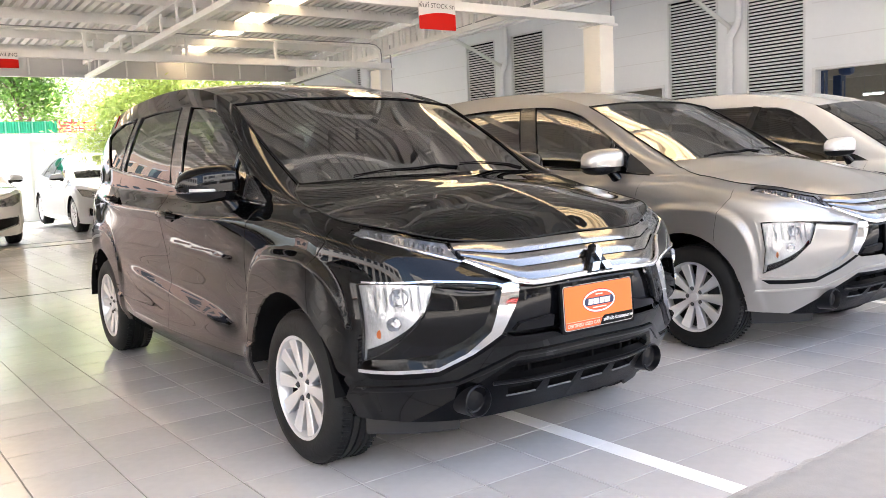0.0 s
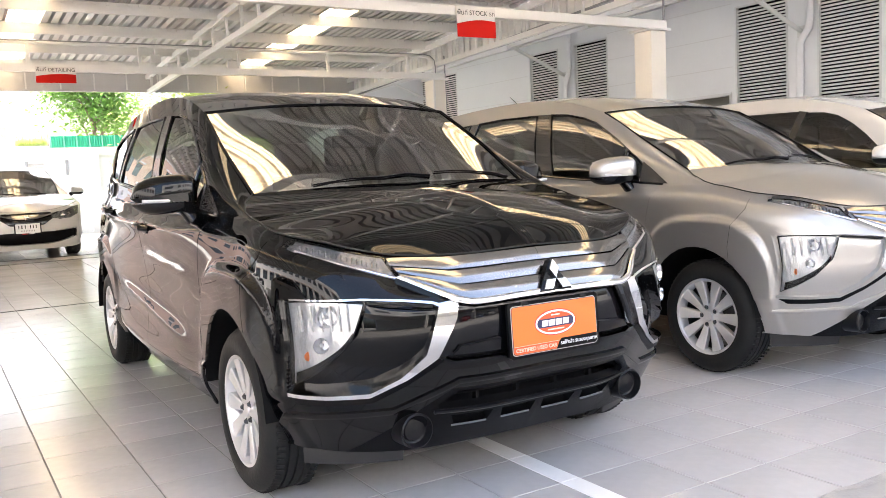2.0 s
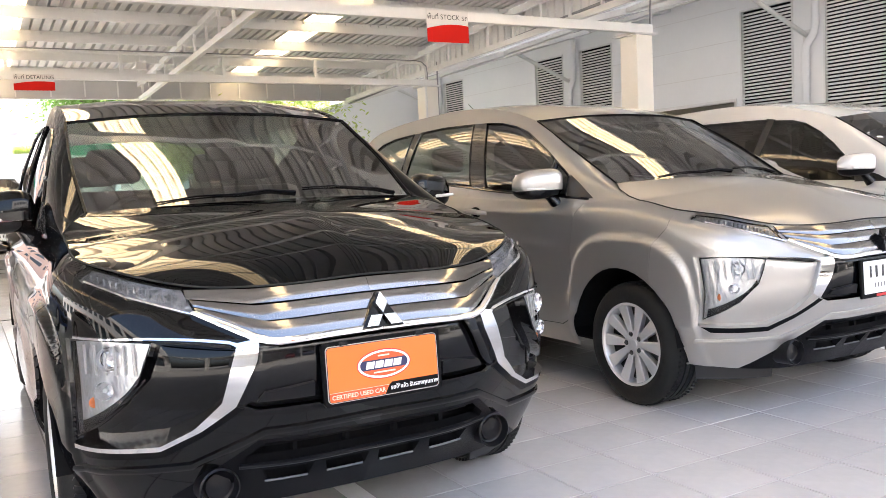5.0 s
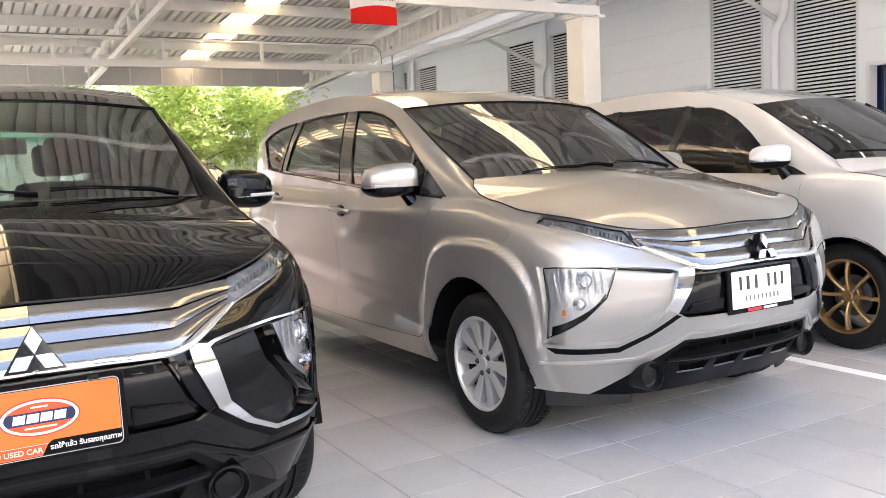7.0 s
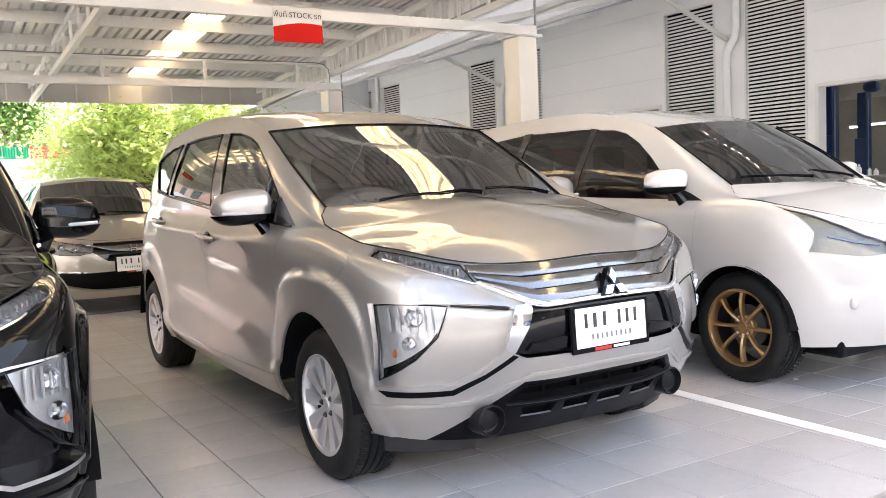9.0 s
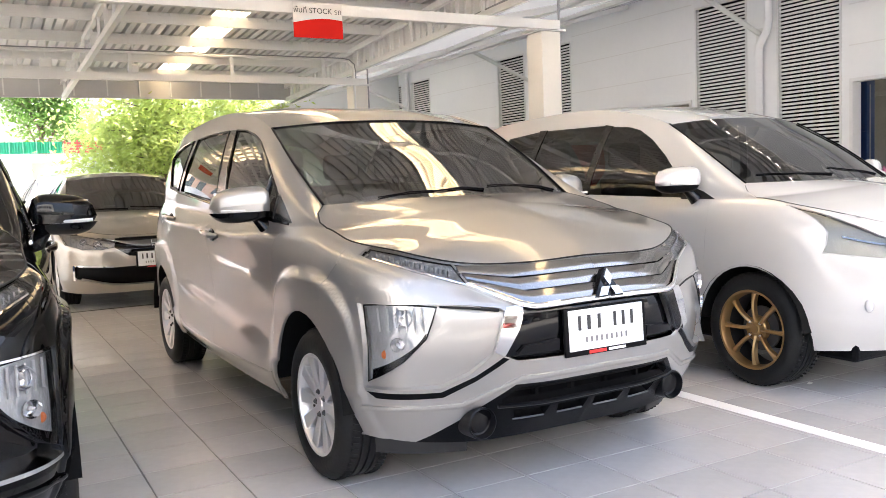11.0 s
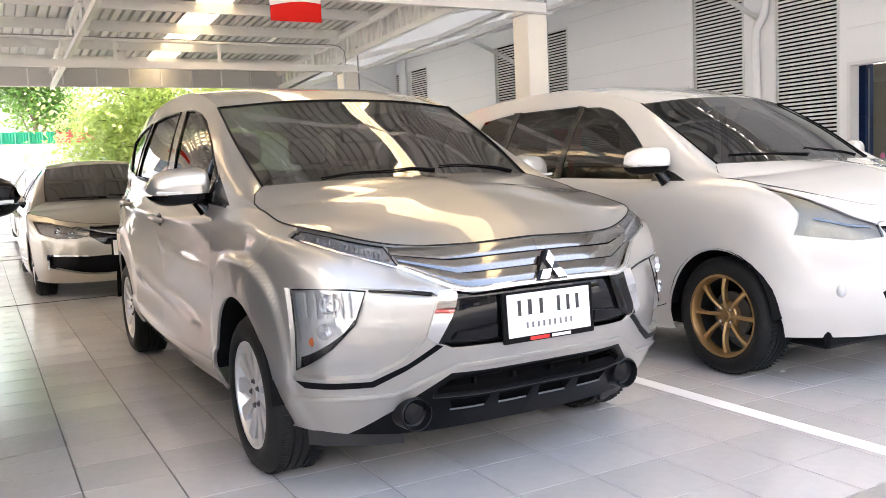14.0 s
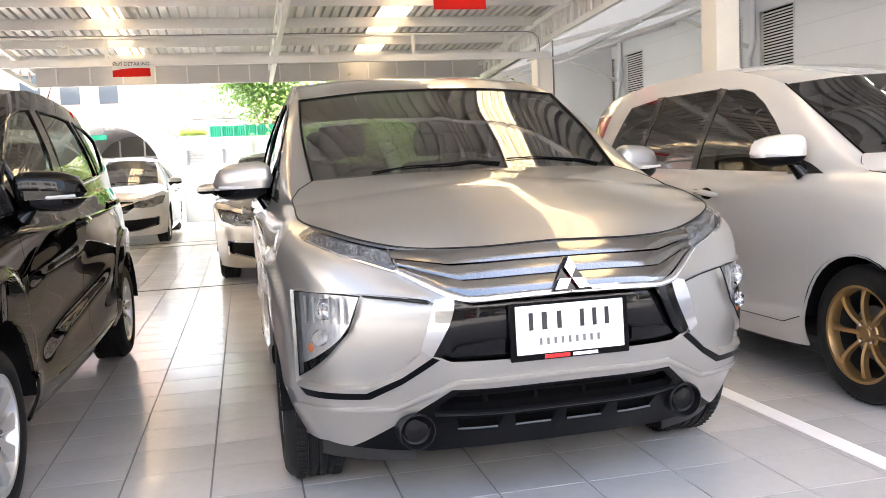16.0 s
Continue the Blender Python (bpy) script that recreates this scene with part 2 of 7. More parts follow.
def build_ground():
    bm = bmesh.new()
    grid_faces(bm, np.array([[(x, y, floor_z(y) - 0.06) for x in (400, -400)] for y in (-400, 10.5, 18.0, 400)]))
    bmesh.ops.recalc_face_normals(bm, faces=bm.faces)
    if sum(f.normal.z for f in bm.faces) < 0:
        bmesh.ops.reverse_faces(bm, faces=bm.faces)
    setting("ground", bm, M["asphalt"], "pale sunlit concrete yard that runs out to the horizon")
    bm = bmesh.new()
    sloped(bm, -14, WALL_X, (1.65, 10.5, 18.0), -0.004, 0.046)
    setting("floor", bm, M["grout"], "grouted bed of the tiled showroom parking floor")
    bm = bmesh.new()
    box(bm, -30, 40, -14, 1.65, -0.05, -0.002)
    setting("aisle", bm, M["concrete"], "worn rough concrete drive aisle in front of the bays")


RIB, RIBS = 0.15, ((0.0, 0.0), (0.094, 0.0), (0.100, 0.075), (0.144, 0.075))


def sheet_run(name, mat, label, a, b):
    """Ribbed sheets that lie along the roof's fall between two lines."""
    bm, xs, k = bmesh.new(), [], 0
    while a + RIB * k < b - 1e-6:
        xs += [(a + RIB * k + p, q) for p, q in RIBS if a + RIB * k + p < b]
        k += 1
    xs.append((b, 0))
    grid_faces(bm, np.array([[(px, y, roof_z(y) + pz) for px, pz in xs] for y in (ROOF_START, ROOF_END + 0.3)]))
    setting(name, bm, mat, label)


def build_roof():
    # left of 0 unseen: roof extended to dim that side, skylight added for light
    strips = [(-2.74, -2.24), (1.80, 2.28), (6.34, 6.86)]
    edges = [-9.5] + [v for q in strips for v in q] + [9.4]
    for i, (a, b) in enumerate(zip(edges, edges[1:])):
        if i % 2:
            sheet_run("skylight", M["skylight"], "cream translucent corrugated skylight strip in the roof", a, b)
        else:
            sheet_run("ceiling", M["roof"], "corrugated galvanised steel roof sheets seen from below", a, b)


def build_frame():
    # purlins across the bay
    n = 0
    for y in np.arange(3.17 - 1.42 * 2, ROOF_END, 1.42):
        bm = bmesh.new()
        z = roof_z(y) - 0.005
        box(bm, -9.5, 9.35, y - 0.025, y + 0.025, z - 0.165, z)
        ob = tagged(new("purlin", link_mesh("purlin", bm, M["steel"])), "white painted steel purlin under the roof sheets", "purlin", "roof purlins")
        vs, fs = [], []
        for x in np.arange(-1.93, 9.3, 0.15):
            b = len(vs)
            for dz in (-0.045, -0.012):
                vs += [(x - 0.016, y - 0.040, z + dz), (x + 0.016, y - 0.040, z + dz), (x + 0.016, y - 0.024, z + dz), (x - 0.016, y - 0.024, z + dz)]
            fs += [(b, b + 3, b + 2, b + 1), (b + 4, b + 5, b + 6, b + 7)] + [(b + q, b + (q + 1) % 4, b + 4 + (q + 1) % 4, b + 4 + q) for q in range(4)]
        me = bpy.data.meshes.new("clip_strip")
        me.from_pydata(vs, [], fs)
        me.materials.append(M["louvre"])
        o = new("clip_strip", me)
        o.parent = ob
        tagged(o, "row of small fixing clips", "", "", "stuff")
    # raking trusses towards the eaves
    for x in (0.1, 4.65, 9.2):
        t = thing("roof_truss", pose(x, 0, 0), "white welded steel roof truss with paired chords", "truss", "roof trusses")
        bm = bmesh.new()
        top = lambda y: roof_z(y) - 0.16
        low = lambda y: roof_z(y) - 0.62 + 0.02 * (y - 10)
        bar(bm, (0, ROOF_START, top(ROOF_START)), (0, ROOF_END, top(ROOF_END)), 0.07, 0.09)
        part("top_chord", bm, M["steel"], t)
        bm = bmesh.new()
        bar(bm, (0, ROOF_START, low(ROOF_START)), (0, ROOF_END, low(ROOF_END)), 0.07, 0.09)
        part("bottom_chord", bm, M["steel"], t)
        for k, y in enumerate(np.arange(ROOF_START + 0.1, ROOF_END - 0.3, 0.72)):
            bm = bmesh.new()
            bar(bm, (0, y, low(y) + 0.04), (0, y, top(y) - 0.04), 0.04)
            part("web_post", bm, M["steel"], t)
    # beams between the columns
    for y, x0 in ((8.35, 0.05), (14.1, 0.05)):
        bm = bmesh.new()
        box(bm, x0, 9.3, y - 0.05, y + 0.05, 2.93, 3.04)
        tagged(new("tie_beam", link_mesh("tie_beam", bm, M["steel"])), "white steel tie beam across the bay", "beam", "tie beams")
        if y > 10:
            t = thing("pipe_rail", pose(0, y, 0), "white bent steel pipe rail carried over the tie beam", "pipe")
            bm = bmesh.new()
            tube(bm, [(0.1, 0, 3.36), (8.85, 0, 3.36), (8.98, 0, 3.34), (9.06, 0, 3.28), (9.08, 0, 3.18), (9.08, 0, 2.0)], 0.025)
            part("pipe", bm, M["steel"], t, smooth=True)
            bm = bmesh.new()
            tube(bm, [(0.1, -0.01, 3.395), (2.6, -0.012, 3.392), (5.2, -0.01, 3.396), (8.86, -0.01, 3.394), (9.00, -0.02, 3.37), (9.09, -0.03, 3.29), (9.11, -0.03, 3.15), (9.11, -0.03, 2.95)], 0.010, 6)
            part("cable", bm, M["conduit"], t, "dark cable laid along the pipe", smooth=True)
            for x in np.arange(0.4, 9, 1.62):
                bm = bmesh.new()
                bar(bm, (x, 0, 3.03), (x, 0, 3.35), 0.05)
                part("stub_post", bm, M["steel"], t)
    bm = bmesh.new()
    box(bm, 0.12, 9.36, ROOF_END - 0.04, ROOF_END, 3.10, 3.60)
    box(bm, 0.12, 9.36, ROOF_END - 0.12, ROOF_END - 0.04, 3.06, 3.10)
    f = tagged(new("eaves_gutter", link_mesh("eaves_gutter", bm, M["gutter"])), "grey-white steel box gutter along the eaves", "gutter")
    for x in np.arange(0.5, 9, 0.62):
        bm = bmesh.new()
        box(bm, x, x + 0.025, ROOF_END - 0.075, ROOF_END - 0.04, 3.10, 3.42)
        part("gutter_rib", bm, M["steel"], f)
    for y in (8.4, 14.15):
        bm = bmesh.new()
        box(bm, 9.08, 9.36, y - 0.02, y + 0.30, 0, 2.92, 0.01)
        c = tagged(new("column", link_mesh("column", bm, M["column"])), "cream painted square concrete column", "column", "columns")
        bm = bmesh.new()
        box(bm, 9.02, 9.42, y - 0.06, y + 0.34, 2.92, 2.95)
        part("cap_plate", bm, M["steel"], c)
        bm = bmesh.new()
        tube(bm, [(9.40, y + 0.05, 0.0), (9.40, y + 0.05, 3.4)], 0.016, 8)
        part("conduit", bm, M["conduit"], c, "grey cable conduit", smooth=True)
    for x, z in ((4.15, 3.42), (5.50, 3.36), (1.2, 3.42)):
        t = thing("flood_lamp", pose(x, 15.2, z), "small white flood lamp hung under the roof", "lamp", "flood lamps")
        bm = bmesh.new()
        box(bm, -0.09, 0.09, -0.04, 0.04, -0.16, -0.02, 0.012)
        bmesh.ops.rotate(bm, verts=bm.verts, cent=(0, 0, 0), matrix=Matrix.Rotation(radians(25), 3, "X"))
        part("housing", bm, M["steel"], t)
        bm = bmesh.new()
        bar(bm, (0, 0, -0.04), (0, 0, roof_z(15.2) - z), 0.03)
        part("bracket", bm, M["steel"], t)


def build_wall():
    # long white workshop wall with pairs of louvres
    piers = [11.3, 18.9, 26.4, 33.9]
    bm = bmesh.new()
    holes = [(p - s - 0.68, p - s + 0.68) for p in piers for s in (1.03, -1.03)]
    z_top = 7.0
    doors = [(4.2, 9.42), (13.12, 17.15), (20.75, 24.6)]
    cuts = sorted([(a, b, 1.1, 4.52) for a, b in holes] + [(a, b, 0.0, 2.64) for a, b in doors])
    y = -6.0
    for a, b, z0, z1 in cuts:
        box(bm, WALL_X, WALL_X + 0.2, y, a, 0, z_top)
        box(bm, WALL_X, WALL_X + 0.2, a, b, z1, z_top)
        if z0 > 0:
            box(bm, WALL_X, WALL_X + 0.2, a, b, 0, z0)
        y = b
    box(bm, WALL_X, WALL_X + 0.2, y, 42, 0, z_top)
    setting("wall_east", bm, M["wall"], "tall white painted workshop wall with louvres and doorways")
    for a, b in holes:
        t = thing("louvre_vent", pose(WALL_X, (a + b) / 2, 0), "tall grey-white slatted ventilation louvre in the wall", "louvre", "wall louvres")
        w = (b - a) / 2
        bm = bmesh.new()
        for q in ((-w, -w + 0.04, 1.1, 4.52), (w - 0.04, w, 1.1, 4.52), (-w + 0.04, w - 0.04, 1.1, 1.14), (-w + 0.04, w - 0.04, 4.48, 4.52)):
            box(bm, -0.015, 0.05, *q)
        part("frame", bm, M["louvre"], t)
        # sheet coloured near-black in place of the shade behind the slats
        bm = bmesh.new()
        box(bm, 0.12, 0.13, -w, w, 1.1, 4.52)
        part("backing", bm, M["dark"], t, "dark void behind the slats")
        slat = None
        z = 1.17
        while z < 4.47:
            bm = bmesh.new()
            if slat is None:
                bar(bm, (0, -w + 0.04, 0), (0, w - 0.04, 0), 0.010, 0.042)
                bmesh.ops.rotate(bm, verts=bm.verts, cent=(0, 0, 0), matrix=Matrix.Rotation(radians(-35), 3, "Y"))
                slat = part("slat", bm, M["louvre"], t, at=pose(0.03, 0, z))
            else:
                bm.free()
                o = slat.copy()
                scene.collection.objects.link(o)
                o.matrix_basis = pose(0.03, 0, z)
            z += 0.072
    for k, (a, b) in enumerate(doors):
        t = tagged(new("door_%d" % (k + 1)), "open workshop doorway with a white steel frame", "", "", "structure")
        t.matrix_basis = pose(WALL_X, 0, 0)
        for nm, q in (("jamb", (a, a + 0.06, 0, 2.64)), ("jamb", (b - 0.06, b, 0, 2.64)), ("head", (a + 0.06, b - 0.06, 2.58, 2.64))):
            bm = bmesh.new()
            box(bm, -0.03, 0.2, *q)
            part(nm, bm, M["louvre"], t)
        for z in (3.2, 3.9, 4.6):
            bm = bmesh.new()
            box(bm, -0.008, 0.0, a - 0.02, b + 0.02, z, z + 0.02)
            part("panel_joint", bm, M["louvre"], t)
    t = thing("car_lift", pose(17.5, 9.91, 0), "blue steel two-post car lift inside the workshop", "lift")
    for x, y, w in ((0.0, 0.0, 0.13), (3.0, 1.18, 0.10)):
        bm = bmesh.new()
        box(bm, x - 0.12, x + 0.12, y - w, y + w, 0, 3.4 if x == 0 else 2.75, 0.015)
        post = part("post", bm, M["lift_blue"], t)
        bm = bmesh.new()
        box(bm, x - 0.2, x + 0.2, y - 0.24, y + 0.24, 0, 0.03)
        part("base_plate", bm, M["lift_blue"], post)
        bm = bmesh.new()
        box(bm, x - 0.17, x - 0.12, y - w - 0.03, y + w + 0.03, 1.2, 1.75, 0.01)
        part("carriage", bm, M["lift_blue"], post)
        bm = bmesh.new()
        tube(bm, [(x - 0.05, y - w - 0.02, 0.1), (x - 0.05, y - w - 0.02, 2.6)], 0.012, 6)
        part("hose", bm, M["conduit"], post, smooth=True)
    bm = bmesh.new()
    lathe(bm, [(0, 0.16), (0.10, 0.15), (0.13, 0.08), (0.13, -0.08), (0.10, -0.15), (0, -0.16)], 18, Matrix.Translation((3.0, 1.0, 2.86)))
    part("motor", bm, M["lift_blue"], t, "blue motor housing on the post", smooth=True, sharp=40)
    for x, y, z in ((27.0, 15.35, 2.32), (27.0, 14.75, 2.36), (24.2, 12.1, 2.42), (24.6, 11.0, 2.46)):
        t = thing("tube_lamp", pose(x, y, z), "lit white tube lamp hung in the workshop", "lamp", "workshop tube lamps")
        bm = bmesh.new()
        box(bm, -0.05, 0.05, -0.30, 0.30, 0.02, 0.06, 0.008)
        part("batten", bm, M["steel"], t)
        bm = bmesh.new()
        tube(bm, [(0, -0.28, 0), (0, 0.28, 0)], 0.022, 10)
        part("tube", bm, M["tube_glow"], t, "glowing white tube", smooth=True)
        for dy in (-0.25, 0.25):
            bm = bmesh.new()
            bar(bm, (0, dy, 0.05), (0, dy, 4.6 - z), 0.008)
            part("hanger", bm, M["conduit"], t)
    t = thing("workbench", pose(17.3, 8.75, 0), "dark steel bench inside the workshop doorway", "bench")
    bm = bmesh.new()
    box(bm, -0.3, 0.3, -0.75, 0.75, 0.94, 0.98, 0.008)
    part("bench_top", bm, M["conduit"], t)
    for x in (-0.26, 0.26):
        for y in (-0.7, 0.7):
            bm = bmesh.new()
            box(bm, x - 0.025, x + 0.025, y - 0.025, y + 0.025, 0, 0.94)
            part("leg", bm, M["conduit"], t)
    for y, h, w, mat, cap, lab in ((9.12, 0.20, 0.045, "sign_white", "wall", "clear plastic spray bottle standing on the bench"), (8.92, 0.15, 0.035, "wall", "green", "white bottle with a green cap on the bench"), (8.80, 0.12, 0.04, "wall", "wall", "white plastic tub standing on the bench"), (9.32, 0.12, 0.04, "pink_soft", "pink_soft", "pink plastic jar with a lid on the bench")):
        t = thing("bottle", pose(17.2, y, 0.98), lab, "bottle", "bottles on the bench")
        bm = bmesh.new()
        lathe(bm, [(0, 0), (w, 0), (w, h * 0.62), (w * 0.45, h * 0.78), (w * 0.4, h * 0.82), (0, h * 0.82)], 16, Matrix.Rotation(radians(90), 4, "X"))
        part("body", bm, M[mat], t, smooth=True, sharp=40)
        bm = bmesh.new()
        lathe(bm, [(0, h), (w * 0.4, h), (w * 0.45, h * 0.83), (0, h * 0.83)], 12, Matrix.Rotation(radians(90), 4, "X"))
        part("cap", bm, M[cap], t, smooth=True, sharp=40)
    for p in piers:
        bm = bmesh.new()
        tube(bm, [(WALL_X - 0.09, p, 0.0), (WALL_X - 0.09, p, 3.35), (WALL_X - 0.09, p - 0.02, 3.5), (WALL_X - 0.12, p - 0.22, 3.72), (WALL_X - 0.12, p - 0.26, 3.9), (WALL_X - 0.12, p - 0.26, 7)], 0.075, 14)
        tagged(new("downpipe", link_mesh("downpipe", bm, M["wall"], True, 40)), "white plastic rainwater downpipe with an elbow", "pipe", "downpipes")
        t = thing("canopy_strut", pose(0, p, 0), "white steel strut from the wall to the canopy", "strut", "canopy struts")
        bm = bmesh.new()
        tube(bm, [(WALL_X - 0.03, 0, 3.70), (13.9, 0, 4.70)], 0.05)
        part("strut", bm, M["steel"], t, smooth=True)
        bm = bmesh.new()
        box(bm, WALL_X - 0.03, WALL_X - 0.004, -0.1, 0.1, 3.58, 3.82)
        part("wall_plate", bm, M["steel"], t)
    # canopy between the roof and the wall
    bm = bmesh.new()
    edge = lambda y: roof_z(min(y, ROOF_END)) - 0.40
    grid_faces(bm, np.array([[(9.48, y, edge(y)), (WALL_X, y, 5.0)] for y in (ROOF_START, ROOF_END, 42.0)]))
    setting("canopy_ceiling", bm, M["canopy"], "pale translucent canopy sheets between roof and wall")
    for y in np.arange(3.74, 38, 3.78):
        bm = bmesh.new()
        bar(bm, (9.48, y, edge(y) - 0.055), (WALL_X, y, 4.945), 0.08, 0.10)
        tagged(new("canopy_rafter", link_mesh("canopy_rafter", bm, M["steel"])), "white steel rafter under the canopy sheets", "rafter", "canopy rafters")
    for x in (11.6, 13.9):
        bm = bmesh.new()
        f = (x - 9.48) / (WALL_X - 9.48)
        zz = lambda y: edge(y) + (5.0 - edge(y)) * f - 0.05
        for y0, y1 in ((ROOF_START + 0.1, ROOF_END), (ROOF_END, 41.0)):
            bar(bm, (x, y0, zz(y0)), (x, y1, zz(y1)), 0.12, 0.08)
        tagged(new("canopy_purlin", link_mesh("canopy_purlin", bm, M["steel"])), "white steel purlin along the canopy", "purlin", "canopy purlins")
    # upright ribbed sheets that close the side of the main roof
    bm = bmesh.new()
    ys = [(ROOF_START + 0.2 * k + p, q) for k in range(96) for p, q in ((0, 0), (0.105, 0), (0.115, 0.03), (0.19, 0.03))]
    grid_faces(bm, np.array([[(9.40 + q, y, roof_z(y) - dz) for y, q in ys] for dz in (0.0, 0.46)]))
    setting("side_cladding", bm, M["roof"], "upright ribbed steel sheets closing the roof side")
    bm = bmesh.new()
    bar(bm, (9.40, ROOF_START, roof_z(ROOF_START) - 0.48), (9.40, ROOF_END + 0.2, roof_z(ROOF_END + 0.2) - 0.48), 0.05, 0.03)
    setting("cladding_trim", bm, M["conduit"], "dark edge trim under the side sheets")
    # the shell's dimness is partly in its wall colour
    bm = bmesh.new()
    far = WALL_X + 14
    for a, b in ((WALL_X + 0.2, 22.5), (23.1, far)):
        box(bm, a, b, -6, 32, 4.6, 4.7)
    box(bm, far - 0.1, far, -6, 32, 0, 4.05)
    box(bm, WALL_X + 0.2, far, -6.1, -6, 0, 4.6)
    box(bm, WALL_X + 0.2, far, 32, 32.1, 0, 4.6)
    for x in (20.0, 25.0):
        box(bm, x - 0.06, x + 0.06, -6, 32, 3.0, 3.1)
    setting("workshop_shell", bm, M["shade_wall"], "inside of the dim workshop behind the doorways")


def build_signs():
    for (x0, x1, y, z0, z1, txt) in ((5.90, 6.44, 8.27, 2.68, 3.04, "พื้นที่ STOCK รถ"), (2.10, 2.66, 14.02, 2.755, 3.0, "พื้นที่ DETAILING")):
        t = thing("hanging_sign", pose((x0 + x1) / 2, y, z0), "grey hanging sign with a red swoosh and dark lettering", "sign", "area signs")
        w, h = (x1 - x0) / 2, z1 - z0
        bm = bmesh.new()
        box(bm, -w, w, 0, 0.006, 0, h)
        part("panel", bm, M["sign_white"], t)
        bm = bmesh.new()
        top = [(-w + 2 * w * k / 12, h * (0.36 + 0.20 * math.sin(math.pi * (0.08 + 0.62 * k / 12)))) for k in range(13)]
        bm.faces.new([bm.verts.new(p) for p in [(-w, -0.004, 0), (w, -0.004, 0)] + [(x, -0.004, z) for x, z in top[::-1]]])
        part("swoosh", bm, M["red"], t, "glossy red swoosh")
        cu = bpy.data.curves.new("lettering", "FONT")
        cu.body, cu.size, cu.align_x = txt, 0.085, "CENTER"
        o = new("lettering", cu)
        o.parent = t
        o.matrix_basis = pose(0, -0.005, h * 0.70, 90, 0, 0)
        cu.materials.append(M["ink"])
        o.scale = (min(1.0, 0.92 * 2 * w / max(0.01, 0.085 * 0.40 * len(txt))),) * 3


build_ground()
build_roof()
build_frame()
build_wall()
build_signs()


# ---- cars: surface tools ----
# car space: x forward from the front axle, y to the car's left, z up from the ground
from mathutils.bvhtree import BVHTree


def shell_lower(spec, nu, nv):
    """The wrap of bumper, wings, doors and tail: half of it, y >= 0."""
    plan = np.array(spec["plan"])
    d = np.r_[0, np.cumsum(np.linalg.norm(np.diff(plan, axis=0), axis=1))]
    t = np.unique(np.r_[np.linspace(0, d[4], nu // 2), np.linspace(d[4], d[6], nu // 4), np.linspace(d[6], d[8], nu // 6), np.linspace(d[8], d[10], nu // 5), np.linspace(d[10], d[-1], nu // 8)])
    o = spline_at(d, plan, t)
    tan = np.gradient(o, t, axis=0)
    nrm = np.stack([-tan[:, 1], tan[:, 0]], 1)
    nrm /= np.linalg.norm(nrm, axis=1)[:, None]
    nrm *= np.where((nrm * (o - [-1.4, 0])).sum(1) < 0, -1, 1)[:, None]
    rows = []
    for zs, ins in spec["levels"]:
        z, i = spline_at(d, np.array(zs), t), spline_at(d, np.array(ins), t)
        rows.append(np.c_[o - nrm * i[:, None], z])
    rows = np.array(rows)
    k = np.arange(len(rows), dtype=float)
    P = spline_at(k, rows.reshape(len(rows), -1), np.linspace(0, k[-1], nv)).reshape(nv, len(t), 3)
    P[:, 0, 1] = 0
    P[:, -1, 1] = 0
    # flared wings and sculpted doors
    for fx, amount in ((0.0, spec["flare"]), (spec["rear_axle"], spec["flare"])):
        dx, dz = P[..., 0] - fx + 0.02, P[..., 2] - 0.30
        r = (np.abs(dx / 0.44) ** 3.2 + np.abs(dz / 0.545) ** 3.2) ** (1 / 3.2)
        w = 1 - np.clip((r - 0.95) / spec.get("flare_edge", 0.045), 0, 1)
        w = w * w * (3 - 2 * w)
        col = int(np.argmin(np.abs(P[nv // 2, :, 0] - fx)))
        flat = P[int(np.argmin(np.abs(P[:, col, 2] - 0.60)))][None, :, 1] + amount
        flat = flat + (0.03 if spec.get("flare_edge", 0.045) < 0.1 else 0.0) * np.clip(P[..., 2] - 0.6, -0.08, 0.25)
        P[..., 1] = np.where((P[..., 1] > 0.55) & (P[..., 2] > 0.42), P[..., 1] * (1 - w) + np.maximum(flat, P[..., 1]) * w, P[..., 1] + amount * w * (P[..., 1] > 0.55))
    for x0, z0, x1, z1, amount, width in spec["creases"]:
        s = np.clip((P[..., 0] - x0) / (x1 - x0), 0, 1)
        zl = z0 + (z1 - z0) * s
        fade = np.minimum(1, np.minimum(s, 1 - s) * 4)
        fade = fade * fade * (3 - 2 * fade)
        q = (P[..., 2] - zl) / width
        P[..., 1] += amount * fade * np.where(q > 0, np.exp(-(q * 2.2) ** 2), np.exp(-np.abs(q) * 1.3)) * (P[..., 1] > 0.55)
    return P


def resample(pts, n):
    pts = np.array(pts, float)
    d = np.r_[0, np.cumsum(np.linalg.norm(np.diff(pts, axis=0), axis=1))]
    return np.stack([np.interp(np.linspace(0, d[-1], n), d, pts[:, k]) for k in range(3)], 1)


def coons(c0, c1, d0, d1, nu, nv):
    """A patch between four edges: c0, c1 run along u, d0, d1 along v from c0's ends to c1's ends."""
    c0, c1, d0, d1 = resample(c0, nu), resample(c1, nu), resample(d0, nv), resample(d1, nv)
    u, v = np.linspace(0, 1, nu)[None, :, None], np.linspace(0, 1, nv)[:, None, None]
    ruled = (1 - v) * c0[None] + v * c1[None] + (1 - u) * d0[:, None] + u * d1[:, None]
    return ruled - ((1 - u) * (1 - v) * c0[0] + u * (1 - v) * c0[-1] + (1 - u) * v * c1[0] + u * v * c1[-1])


